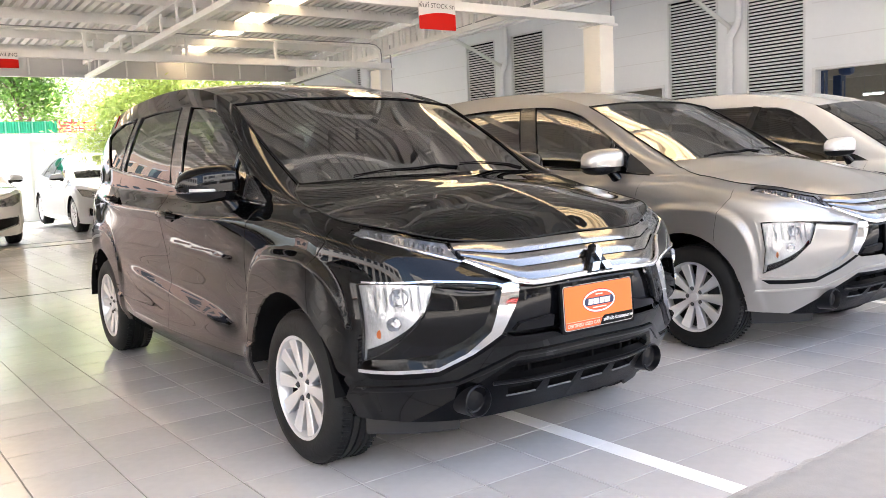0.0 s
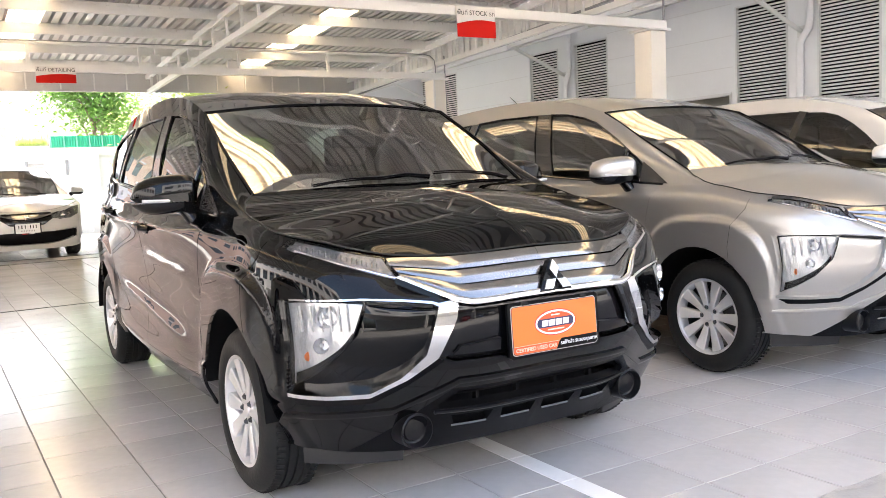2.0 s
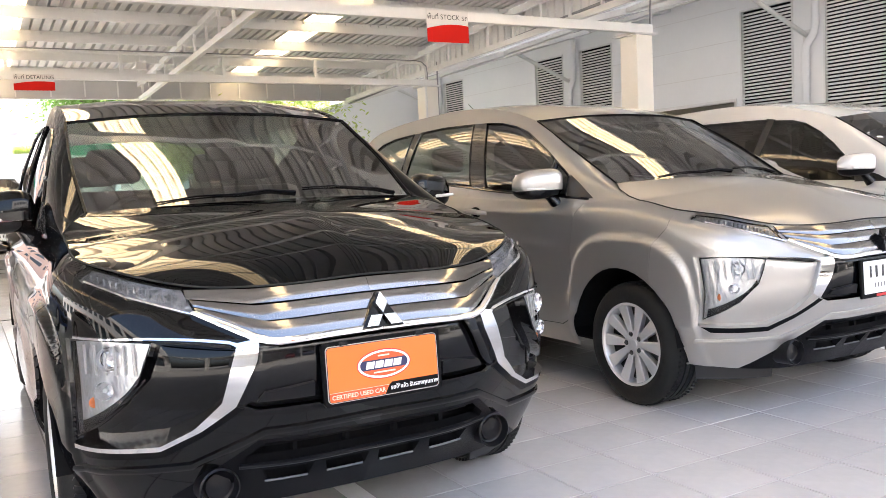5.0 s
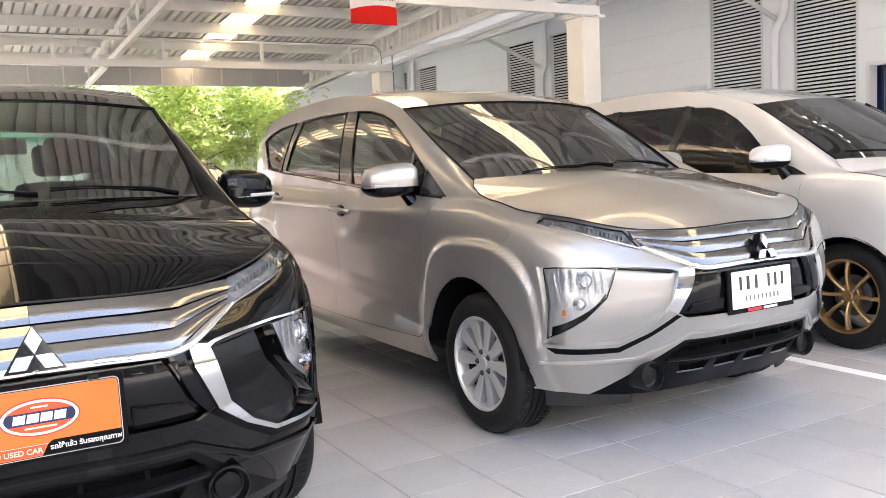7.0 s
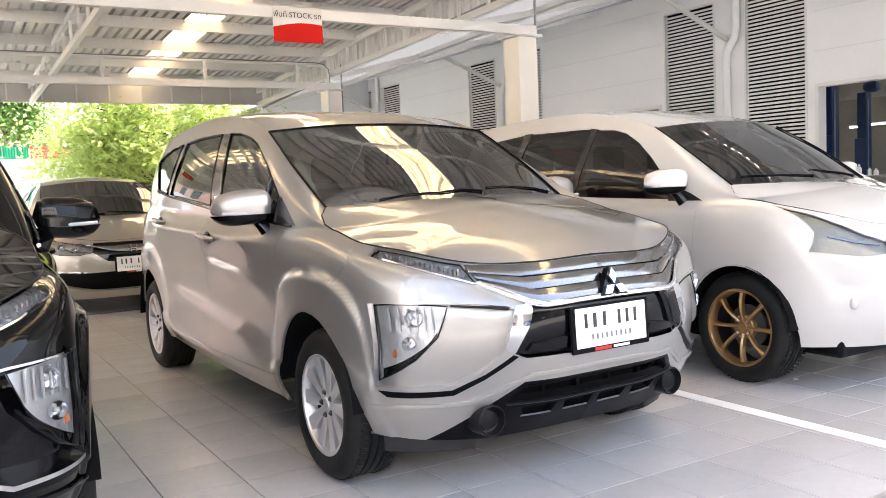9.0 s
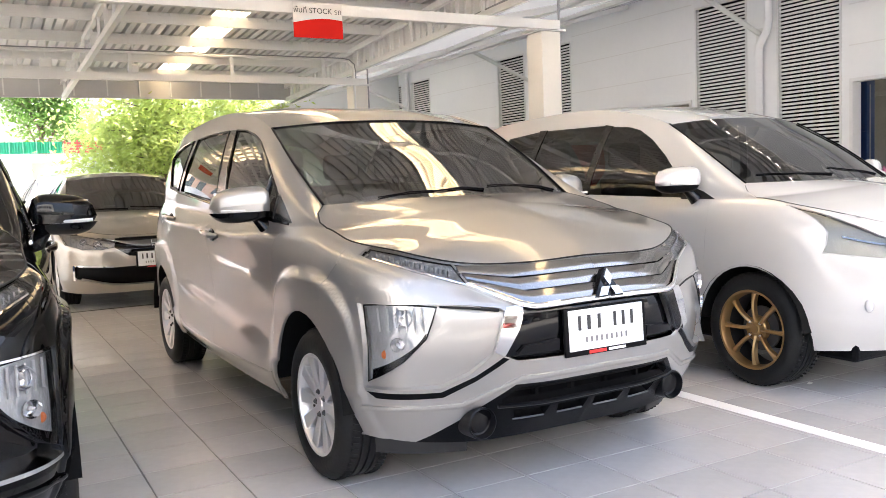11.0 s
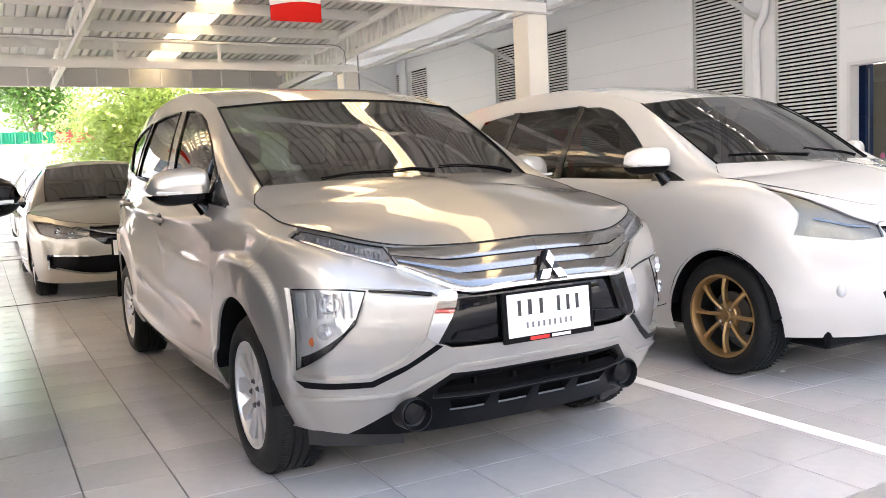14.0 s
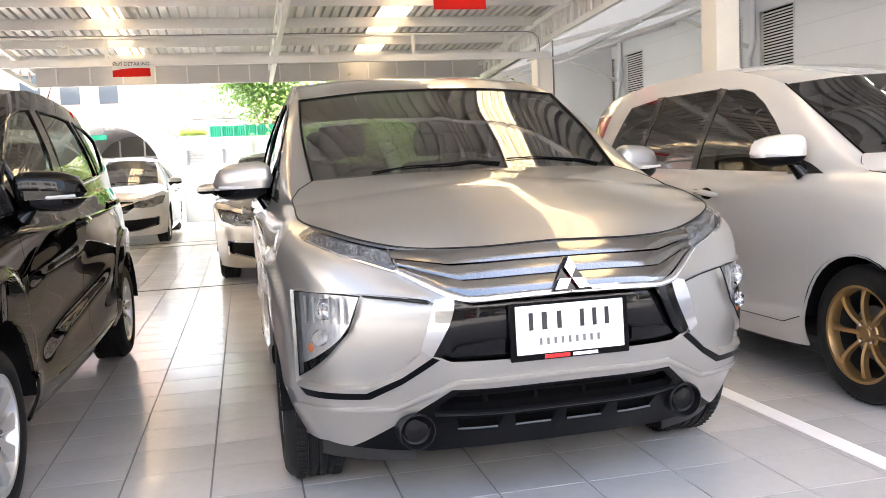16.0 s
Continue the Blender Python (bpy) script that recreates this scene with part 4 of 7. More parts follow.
# ---- the tall crossover, built twice ----
CROSS = {
    "plan": [(0.80, 0), (0.785, 0.30), (0.715, 0.50), (0.53, 0.745), (0.25, 0.838), (0, 0.848), (-0.45, 0.862), (-1.4, 0.872), (-2.3, 0.862), (-2.775, 0.845), (-3.25, 0.79), (-3.52, 0.66), (-3.63, 0.3), (-3.65, 0)],
    "levels": [
        ([.22, .22, .22, .24, .25, .25, .24, .25, .26, .28, .30, .30, .30, .30], [.20, .20, .17, .10, .06, .05, .055, .045, .05, .05, .08, .08, .08, .08]),
        ([.36, .36, .37, .38, .38, .38, .36, .345, .36, .40, .42, .42, .42, .42], [.09, .09, .08, .03, .012, .010, .010, .008, .010, .010, .03, .02, .02, .02]),
        ([.53, .53, .53, .55, .56, .56, .55, .55, .56, .58, .58, .58, .58, .58], [.015, .012, .015, 0, 0, 0, .02, .034, .02, 0, .01, .01, .01, .01]),
        ([.70, .70, .70, .73, .74, .74, .74, .74, .75, .76, .76, .76, .76, .76], [0, .003, .015, .01, .005, .002, .014, .016, .008, 0, .01, .02, .02, .02]),
        ([.80, .795, .80, .85, .89, .92, .93, .94, .96, .97, .97, .97, .97, .97], [.055, .055, .07, .035, .028, .035, .012, .010, .012, .02, .03, .04, .04, .04]),
        ([.875, .868, .872, .922, .957, 1.0, 1.0, 1.03, 1.07, 1.09, 1.10, 1.08, 1.06, 1.06], [.105, .108, .125, .115, .095, .10, .058, .062, .065, .070, .085, .10, .10, .10]),
    ],
    "res": (190, 64), "flare": 0.012, "rear_axle": -2.775, "tail_x": -3.6, "cabin_w": 0.70,
    "creases": [(-0.40, 0.93, -3.0, 0.985, 0.018, 0.05), (-0.42, 0.74, -1.5, 0.80, 0.010, 0.07), (-0.50, 0.44, -2.42, 0.60, 0.020, 0.10)],
    "rail": [(-.27, .65, 1.083), (-.6, .655, 1.272), (-.955, .632, 1.46), (-1.5, .612, 1.585), (-2.4, .60, 1.60), (-3.2, .575, 1.535), (-3.50, .55, 1.46)],
    "roof_c": [(-.89, 0, 1.492), (-1.45, 0, 1.600), (-2.4, 0, 1.620), (-3.2, 0, 1.575), (-3.56, 0, 1.53)],
    "cowl": [(-.12, 0, 1.098), (-.15, .3, 1.096), (-.27, .65, 1.083)],
    "bulge": 0.028, "ws_bulge": 0.035, "hood_split": 0.53, "hood_c": [(.55, 0, .955), (.3, 0, 1.03), (.05, 0, 1.075)],
    "dash": [(-.26, 1.06), (-.55, 1.05), (-.72, 1.0), (-.74, .8)], "wheel_x": -.86, "seats": (-1.45, -2.3),
    "windows": {
        "front_glass": [(-1.442, 1.487), (-1.27, 1.472), (-1.106, 1.44), (-.98, 1.40), (-.87, 1.345), (-.745, 1.28), (-.66, 1.23), (-.66, 1.045), (-1.0, 1.058), (-1.285, 1.080)],
        "quarter_light": [(-.635, 1.21), (-.56, 1.17), (-.505, 1.13), (-.505, 1.035), (-.635, 1.04)],
        "rear_glass": [(-2.31, 1.487), (-2.0, 1.497), (-1.6, 1.492), (-1.465, 1.100), (-2.0, 1.140), (-2.38, 1.165)],
        "rear_quarter_glass": [(-2.60, 1.185), (-2.475, 1.170), (-2.43, 1.485), (-2.75, 1.468), (-2.96, 1.435), (-3.06, 1.395), (-2.78, 1.20)],
    },
    "window_trim": [
        [(-.30, 1.015), (-.50, 1.015), (-.50, 1.145), (-.40, 1.085)],
        [(-1.275, 1.076), (-1.475, 1.098), (-1.612, 1.497), (-1.434, 1.490)],
        [(-2.372, 1.162), (-2.486, 1.169), (-2.441, 1.487), (-2.302, 1.490)],
        [(-.506, 1.032), (-.506, 1.14), (-.634, 1.22), (-.66, 1.235), (-.66, 1.042)],
    ],
}


def body_shells(spec):
    """Lower wrap with sides, bonnet, roof and windscreen as cuttable surfaces."""
    P = shell_lower(spec, spec["res"][0], spec["res"][1])
    top = P[-1]
    k0 = int(np.argmin(np.abs(top[:spec["res"][0] // 2, 1] - spec["hood_split"])))
    kx = int(np.argmax(top[:, 0] <= 0.0))
    rail = np.array(spec["rail"])
    # side of the greenhouse
    sel = (top[:, 0] <= top[kx, 0] + 1e-9) & (top[:, 0] >= spec["tail_x"] + 0.25)
    belt = top[sel]
    nb = len(belt)
    rl = resample(spline(rail, 120), nb)
    midc = (belt + rl) / 2 + np.array([0, spec["bulge"], 0])
    q1 = belt * 0.75 + rl * 0.25 + np.array([0, spec["bulge"] * 0.8, 0])
    q3 = belt * 0.25 + rl * 0.75 + np.array([0, spec["bulge"] * 0.75, 0])
    C = np.array([belt, q1, midc, q3, rl])
    kk = np.arange(5.0)
    side = spline_at(kk, C.reshape(5, -1), np.linspace(0, 4, 22)).reshape(22, nb, 3)
    low = Shell([P, side])
    # bonnet
    front = top[:k0 + 1]
    edge = np.vstack([top[k0:kx + 1], resample(side[:, 0], 6)[1:]])
    cowl = spline(spec["cowl"], 16)
    cen = spline([tuple(front[0])] + spec["hood_c"] + [spec["cowl"][0]], 30)
    H = coons(cen, edge, front, cowl, 44, 24)
    v = np.linspace(0, 1, 24)[:, None]
    u = np.linspace(0, 1, 44)[None]
    H[..., 2] += 0.012 * np.cos(np.pi / 2 * v) * np.sin(np.pi * u)
    hood = Shell([H])
    hood.line = np.vstack([front, edge[1:]])
    ws_c = spline([spec["cowl"][0], tuple((np.array(spec["cowl"][0]) + spec["roof_c"][0]) / 2 + np.array([0.02, 0, 0.012])), spec["roof_c"][0]], 20)
    ws_e = spline(rail[:3], 20)
    i3 = 2
    hdr = spline([spec["roof_c"][0], tuple(np.array(spec["roof_c"][0]) * .5 + rail[i3] * .5 + np.array([.0165, 0, .009])), tuple(rail[i3])], 16)
    W = coons(ws_c, ws_e, cowl, hdr, 24, 18)
    screen = Shell([W])
    re = spline(rail[i3:], 30)
    rc = spline(spec["roof_c"], 30)
    tailc = spline([spec["roof_c"][-1], tuple(np.array(spec["roof_c"][-1]) * .5 + rail[-1] * .5 + np.array([-.03, 0, .02])), tuple(rail[-1])], 16)
    Rf = coons(rc, re, hdr, tailc, 40, 18)
    vv = np.linspace(0, 1, 18)[:, None]
    Rf[..., 2] += 0.012 * np.cos(np.pi / 2 * vv) * np.sin(np.pi * np.linspace(0, 1, 40))[None] ** 0.5
    roof = Shell([Rf])
    # tailgate
    tb = top[top[:, 0] <= belt[-1, 0] + 1e-9][::-1]
    T = coons(tailc, tb, [tailc[0], tuple((tailc[0] + tb[0]) / 2 + np.array([-.03, 0, 0])), tb[0]], side[::-1, -1], 16, 14)
    tail = Shell([T])
    for s in (hood, screen, roof, tail):
        for f in s.bm.faces:
            f[s.reg] = b"all"
    for s in (hood, screen, roof):
        if sum(f.normal.z * f.calc_area() for f in s.bm.faces) < 0:
            bmesh.ops.reverse_faces(s.bm, faces=s.bm.faces)
    if sum(f.normal.x * f.calc_area() for f in tail.bm.faces) > 0:
        bmesh.ops.reverse_faces(tail.bm, faces=tail.bm.faces)
    for s in (hood, screen, roof, tail):
        s.finish()
    return low, hood, screen, roof, tail


def liner(car, x, y, r, R):
    for s in (1, -1):
        bm = bmesh.new()
        rows = []
        for k in range(15):
            a = math.pi * (0.02 + 0.96 * k / 14)
            rows.append([(x + r * math.cos(a), s * (y + 0.02 - 0.30 * q), 0.31 + r * math.sin(a)) for q in (0, 0.5, 1)])
        grid_faces(bm, np.array(rows))
        bm.faces.new([bm.verts.new((x + r * math.cos(math.pi * (0.02 + 0.96 * k / 14)), s * (y - 0.28), 0.31 + r * math.sin(math.pi * (0.02 + 0.96 * k / 14)))) for k in range(15)])
        part("wheel_arch_liner", bm, M["arch_liner"], car, smooth=True)


def underbody(car, x0, x1, w, z):
    bm = bmesh.new()
    box(bm, x1, x0, -w, w, z, z + 0.12, 0.02)
    part("underbody", bm, M["plastic"], car)


def door_mirror(car, side, paint, low_mat, c, size, arm):
    """Door mirror: painted cap, dark lower shell, glass and arm."""
    m = new("door_mirror")
    m.parent = car
    m.matrix_basis = Matrix.Translation((c[0], c[1] * side, c[2])) @ Matrix.Diagonal((1, side, 1, 1))
    sx, sy, sz = size

    def blob(z0, z1):
        bm = bmesh.new()
        P = []
        for i in range(15):
            t = i / 14
            yy = sy * (2 * t - 1)
            # fuller towards the door, pointed tip outside
            e = max(0.0, 1 - abs(2 * t - 1) ** (4.5 if t < 0.5 else 2.6)) ** 0.5
            ring = []
            for k in range(21):
                a = math.pi * 2 * k / 20
                ca, sa = math.cos(a), math.sin(a)
                x = sx * e * math.copysign(abs(ca) ** 0.6, ca) * (1.0 if ca > 0 else 0.62) - 0.045 * (2 * t - 1)
                z = sz * e * math.copysign(abs(sa) ** 0.6, sa) + 0.02 * (0.5 - t)
                z = min(max(z, z0), z1)
                ring.append((x, yy, z))
            P.append(ring)
        grid_faces(bm, np.array(P))
        bmesh.ops.recalc_face_normals(bm, faces=bm.faces)
        return bm

    part("mirror_cap", blob(-sz * 0.38, 9), paint, m, "painted mirror cap", smooth=True, sharp=60)
    part("mirror_base", blob(-9, -sz * 0.38 - 0.003), low_mat, m, "gloss black lower mirror shell", smooth=True, sharp=60)
    bm = bmesh.new()
    P = [[(-sx * 0.60 - 0.004, y, z) for z in (-sz * 0.75, sz * 0.7)] for y in (-sy * 0.8, sy * 0.78)]
    grid_faces(bm, np.array(P))
    part("mirror_glass", bm, M["reflector"], m, "mirror glass")
    bm = bmesh.new()
    tube(bm, [(0.0, -sy * 0.45, -sz * 0.45), ((arm[0] - c[0]) * 0.5, (arm[1] - c[1] - sy * 0.45) * 0.5, (arm[2] - c[2] - sz * 0.45) * 0.5), (arm[0] - c[0], arm[1] - c[1], arm[2] - c[2])], [0.026, 0.030, 0.038], 12)
    part("mirror_arm", bm, M["gloss"], m, smooth=True)
    bm = bmesh.new()
    tube(bm, [(sx * 0.82, -sy * 0.5, -sz * 0.32), (sx * 0.98, sy * 0.2, -sz * 0.31), (sx * 0.7, sy * 0.78, -sz * 0.28)], 0.007, 6)
    part("repeater", bm, M["lens_grey"], m, "clear turn repeater", smooth=True)


M["lens_grey"] = material("clear plastic", (0.55, 0.55, 0.55), 0.15, coat=0.5)


def door_handle(car, low, x, z, side, paint, name="door_handle"):
    p, n = low.drop(x, z, "side")
    m = Matrix.Translation((p.x, p.y * side, p.z)) @ Matrix.Diagonal((1, side, 1, 1))
    bm = bmesh.new()
    tube(bm, [(-0.115, 0.006, 0.01), (-0.08, 0.034, 0.012), (0, 0.042, 0.010), (0.07, 0.036, 0.002), (0.105, 0.006, -0.004)], [0.011, 0.016, 0.017, 0.016, 0.011], 10)
    h = part(name, bm, paint, car, smooth=True, at=m)
    # no hollow here: a black oval paints the shade behind the handle
    bm = bmesh.new()
    bmesh.ops.create_uvsphere(bm, u_segments=18, v_segments=8, radius=1, matrix=pose(-0.02, 0.002, 0.0) @ Matrix.Diagonal((0.062, 0.006, 0.034, 1)))
    part("handle_cup", bm, M["gloss"], h, "dark recess behind the handle", smooth=True)


def crossover(name, m, paint, trim, label, wing_trim, dash_mat=False):
    car = thing(name, m, label, "car", "cars on the tiled bays")
    sp = CROSS
    low, hood, screen, roof, tail = body_shells(sp)
    fr, sd = (lambda c: c.x > 0.33), (lambda c: c.y > 0.5)
    # openings and panels
    for x in (-0.042, -2.795):
        low.cut(arch_poly(x, 0.31, 0.368), "side", "void", sd)
    for k, poly in sp["windows"].items():
        low.cut(poly, "side", k, sd)
    for k, poly in enumerate(sp["window_trim"]):
        low.cut(poly, "side", "pillar%d" % k, sd)
    pocket = [(.80, .748), (.757, .756), (.60, .747), (.40, .727), (.345, .733), (.357, .68), (.416, .562), (.60, .440), (.70, .437), (.80, .437)]
    slim = [(.775, .935), (.768, 1.0), (.52, 1.0), (.515, .90), (.483, .803), (.571, .830), (.682, .872), (.745, .900)]
    grille = [(0, 1.0), (.512, 1.0), (.512, .90), (.480, .802), (.345, .738), (.296, .722), (0, .730)]
    wedge = [(.346, .735), (.296, .720), (.326, .664), (.363, .588), (.395, .555), (.416, .560), (.357, .68)]
    centre = [(0, .728), (.300, .722), (.330, .666), (.367, .590), (.399, .553), (.363, .537), (.186, .537), (0, .537)]
    lower = [(0, .449), (.357, .450), (.515, .322), (.600, .262), (.66, .225), (.66, .10), (0, .10)]
    lens = [(.792, .747), (.757, .753), (.607, .743), (.648, .632), (.712, .552), (.792, .470)]
    intake = [(0, .440), (.338, .438), (.392, .392), (.385, .376), (0, .376)]
    slots = ([(.016, .345), (.155, .345), (.143, .304), (.022, .304)], [(.190, .345), (.338, .345), (.318, .306), (.200, .304)])
    for poly in (intake, *slots):
        low.cut(poly, "front", "void", fr)
    for poly, nm in ((lens, "lens"), (pocket, "pocket"), (slim, "slim_lamp"), (grille, "void"), (wedge, "wedge"), (centre, "centre"), (lower, "lower")):
        low.cut(poly, "front", nm, fr)
    seam(low, "gap", [(-.352, .985), (-.385, .93), (-.421, .78), (-.432, .52), (-.44, .375)], "side", sd)
    seam(low, "gap", [(-.44, .375), (-.50, .345), (-1.45, .335), (-2.15, .345), (-2.30, .40)], "side", sd)
    seam(low, "gap", [(-1.49, 1.06), (-1.465, .90), (-1.425, .74), (-1.44, .55), (-1.465, .335)], "side", sd)
    seam(low, "gap", [(-2.44, 1.13), (-2.50, .95), (-2.47, .80)], "side", sd)
    seam(low, "gap", [(.246, .93), (.246, .88), (.193, .822), (.166, .685), (.17, .62)], "side", sd)
    for nm, poly in (("front_door", [(-.352, .985), (-.385, .93), (-.421, .78), (-.432, .52), (-.44, .375), (-.50, .345), (-1.465, .335), (-1.44, .55), (-1.425, .74), (-1.465, .90), (-1.49, 1.06), (-1.2, 1.2), (-.45, 1.2)]),
                     ("rear_door", [(-1.465, .335), (-1.44, .55), (-1.425, .74), (-1.465, .90), (-1.49, 1.06), (-1.55, 1.16), (-2.44, 1.16), (-2.50, .95), (-2.47, .80), (-2.41, .55), (-2.30, .40), (-2.15, .345)])):
        for f in low.bm.faces:
            c = f.calc_center_median()
            if f[low.reg] == b"" and c.y > 0.5 and inside(poly, c.x, c.z):
                f[low.reg] = nm.encode()
    for f in low.bm.faces:
        c = f.calc_center_median()
        if f[low.reg] == b"":
            if c.z < 0.34 and -2.4 < c.x < -.35 and c.y > 0.5:
                f[low.reg] = b"sill"
            elif c.x > 0.17 and c.z < 0.99:
                f[low.reg] = b"bumper"
            elif c.x > -0.45 and c.y > 0.3 and c.z < 1.0 + 0.04 * (c.x < -.1):
                f[low.reg] = b"wing"
            elif c.x < -3.42:
                f[low.reg] = b"rear"
            else:
                f[low.reg] = b"quarter"
    low.cut([(-3.9, 1.06), (-3.28, 1.02), (-3.20, 0.80), (-3.36, 0.74), (-3.9, 0.78)], "side", "tail", sd)
    low.finish()
    pp = lambda nm, regs, sides, mat, off=0.0, label="", lip=0.012: panel_part(low, nm, regs, sides, mat, car, off, label, lip=lip)
    pp("front_bumper", ["bumper"], (1, -1), paint, 0, "painted front bumper")
    pp("rear_bumper", ["rear"], (1, -1), paint)
    pp("bumper_centre", ["centre"], (1, -1), M["gloss"], -0.030, "gloss black grille panel round the plate", 0.0)
    pp("lower_bumper", ["lower"], (1, -1), M["plastic"], 0.0, "unpainted black lower bumper", 0.03)
    for s in (1, -1):
        pp("front_wing", ["wing"], (s,), paint)
        pp("side_panel", ["quarter"], (s,), paint, 0, "painted body side and roof frame")
        pp("front_door", ["front_door"], (s,), paint)
        pp("rear_door", ["rear_door"], (s,), paint)
        pp("sill", ["sill"], (s,), paint)
        pp("panel_gap", ["gap"], (s,), M["seamline"], -0.006, "", 0)
        for k in range(len(sp["window_trim"])):
            pp("pillar_trim", ["pillar%d" % k], (s,), M["pillar"], 0.0, "satin black pillar trim", 0.006)
        for w in sp["windows"]:
            pp(w, [w], (s,), M["glass"], -0.005, "tinted side glass", 0)
        for poly in sp["windows"].values():
            bm = bmesh.new()
            ring = [low.drop(x, z, "side")[0] for (x0, z0), (x1, z1) in zip(poly, poly[1:] + poly[:1]) for x, z in ((x0, z0), ((x0 + x1) / 2, (z0 + z1) / 2))]
            tube(bm, [(p.x, (p.y + 0.001) * s, p.z) for p in ring + ring[:1]], 0.0065, 6, False)
            part("window_seal", bm, M["gloss"], car, "black seal round the side glass", smooth=True)
        pp("grille_wing", ["wedge"], (s,), M["gloss"], -0.004, "dark bright-work beside the grille", 0.01)
        pp("slim_lamp_lens", ["slim_lamp"], (s,), M["lens"], -0.001, "clear lens of the slim upper lamp", 0)
        pp("slim_lamp_back", ["slim_lamp"], (s,), M["lampback"], -0.022, "facetted inside of the slim lamp", 0)
        if low.groups.get("tail"):
            pp("tail_lamp", ["tail"], (s,), M["tail_red"], 0.004, "red tail lamp", 0.01)
    # bonnet, screen, roof, tailgate
    panel_part(hood, "bonnet", ["all"], (1, -1), paint, car, 0.004, "painted bonnet", lip=0.014)
    bm = bmesh.new()
    for s in (1, -1):
        tube(bm, [(p[0], p[1] * s, p[2] + 0.0035) for p in hood.line[::2]], 0.0032, 6)
    part("bonnet_gap", bm, M["seamline"], car, "dark gap round the bonnet", smooth=True)
    panel_part(screen, "windscreen", ["all"], (1, -1), M["screen"], car, 0.0, "laminated windscreen with sky and roof reflections", lip=0)
    panel_part(roof, "roof", ["all"], (1, -1), paint, car, 0.0, lip=0)
    panel_part(tail, "tailgate", ["all"], (1, -1), M["rear_glass"], car, 0.0, "tailgate glass", lip=0)
    # black frit round the screen and wipers
    bm = bmesh.new()
    rail = spline(sp["rail"][:3], 30)
    tube(bm, [(p[0] + .004, p[1], p[2] + 0.002) for p in rail], 0.006, 6)
    mirrored(bm)
    hdr = spline([sp["roof_c"][0], tuple(np.array(sp["roof_c"][0]) * .5 + np.array(sp["rail"][2]) * .5 + np.array([.0165, 0, .009])), sp["rail"][2]], 16)
    tube(bm, [(p[0], p[1], p[2] + 0.003) for p in list(hdr)[::-1] + [p * np.array([1, -1, 1]) for p in hdr[1:]]], 0.005, 6)
    part("screen_seal", bm, M["plastic"], car, smooth=True)
    bm = bmesh.new()
    cw = spline(sp["cowl"], 16)
    rows = []
    for dx, dz in ((0.045, -0.014), (0.02, -0.008), (-0.004, 0.001), (-0.02, 0.010)):
        rows.append([(p[0] + dx, p[1] * 0.985, p[2] + dz) for p in list(cw)[::-1]] + [(p[0] + dx, -p[1] * 0.985, p[2] + dz) for p in cw[1:]])
    grid_faces(bm, np.array(rows))
    part("cowl", bm, M["plastic"], car, "black plastic scuttle under the wipers", smooth=True)
    for (x0, y0), (x1, y1), (x2, y2) in (((-.165, .10), (-.172, -.12), (-.205, -.42)), ((-.262, .57), (-.235, .40), (-.195, .14))):
        pts = []
        for a, b in ((x0, y0), ((x0 + x1) / 2 - .01, (y0 + y1) / 2), (x1, y1), ((x1 + x2) / 2, (y1 + y2) / 2), (x2, y2)):
            p, n = screen.drop(a, abs(b), "top")
            pts.append((p.x, b, p.z + 0.006))
        bm = bmesh.new()
        tube(bm, pts, [.006, .005, .004, .003, .003], 8)
        part("wiper", bm, M["plastic"], car, smooth=True)
    # grille: recess, three bright bars, badge
    bm = strip(low, [(0, .88), (.20, .877), (.40, .875), (.505, .872)], [(0, .735), (.20, .732), (.30, .728), (.48, .80)], "front", -0.035, 0.004)
    part("grille_recess", bm, M["gloss"], car, smooth=True)
    bars = [
        ([(0, .868), (.15, .866), (.34, .862), (.502, .868)], [(0, .829), (.15, .828), (.346, .824), (.502, .845)], 0.006),
        ([(0, .824), (.15, .823), (.335, .818), (.494, .840)], [(0, .783), (.15, .782), (.320, .778), (.488, .824)], 0.008),
        ([(0, .778), (.15, .777), (.310, .773), (.486, .819)], [(0, .732), (.15, .731), (.300, .726), (.481, .806)], 0.012),
    ]
    for tp, lw, off in bars:
        part("grille_bar", strip(low, tp, lw, "front", off, 0.022, 37, 5, bulge=0.002, straight=True), M["chrome_dark"], car, "bright satin chrome grille bar", smooth=True, sharp=40)
    edge_line = [(0, .737), (.15, .736), (.300, .731), (.345, .742), (.42, .778), (.481, .808)]
    low_line = [(0, .722), (.15, .721), (.298, .715), (.350, .724), (.42, .758), (.50, .803)]
    part("grille_blade", strip(low, edge_line, low_line, "front", 0.020, 0.03, 37, 4, bulge=0.004, straight=True), M["chrome"], car, "polished chrome blade under the grille", smooth=True, sharp=40)
    # badge of three plain lozenges
    bdg = new("badge")
    bdg.parent = car
    p, n = low.drop(0, .765, "front")
    bdg.matrix_basis = pose(p.x + 0.034, 0, 0.770) @ pose(0, 0, 0, 0, -16, 0)
    for k in range(3):
        bm = bmesh.new()
        a = math.pi / 2 + k * math.tau / 3
        c, s = Vector((0, math.cos(a), math.sin(a))), 0.031
        side_v = Vector((0, -math.sin(a), math.cos(a)))
        q = [Vector((0, 0, 0)), c * s + side_v * s * 0.577, c * 2 * s, c * s - side_v * s * 0.577]
        q = [v + c * 0.002 for v in q]
        fv = [bm.verts.new(v + Vector((0.014, 0, 0))) for v in q]
        bv = [bm.verts.new(v * 1.0 - Vector((0.012, 0, 0))) for v in q]
        bm.faces.new(fv), bm.faces.new(bv[::-1])
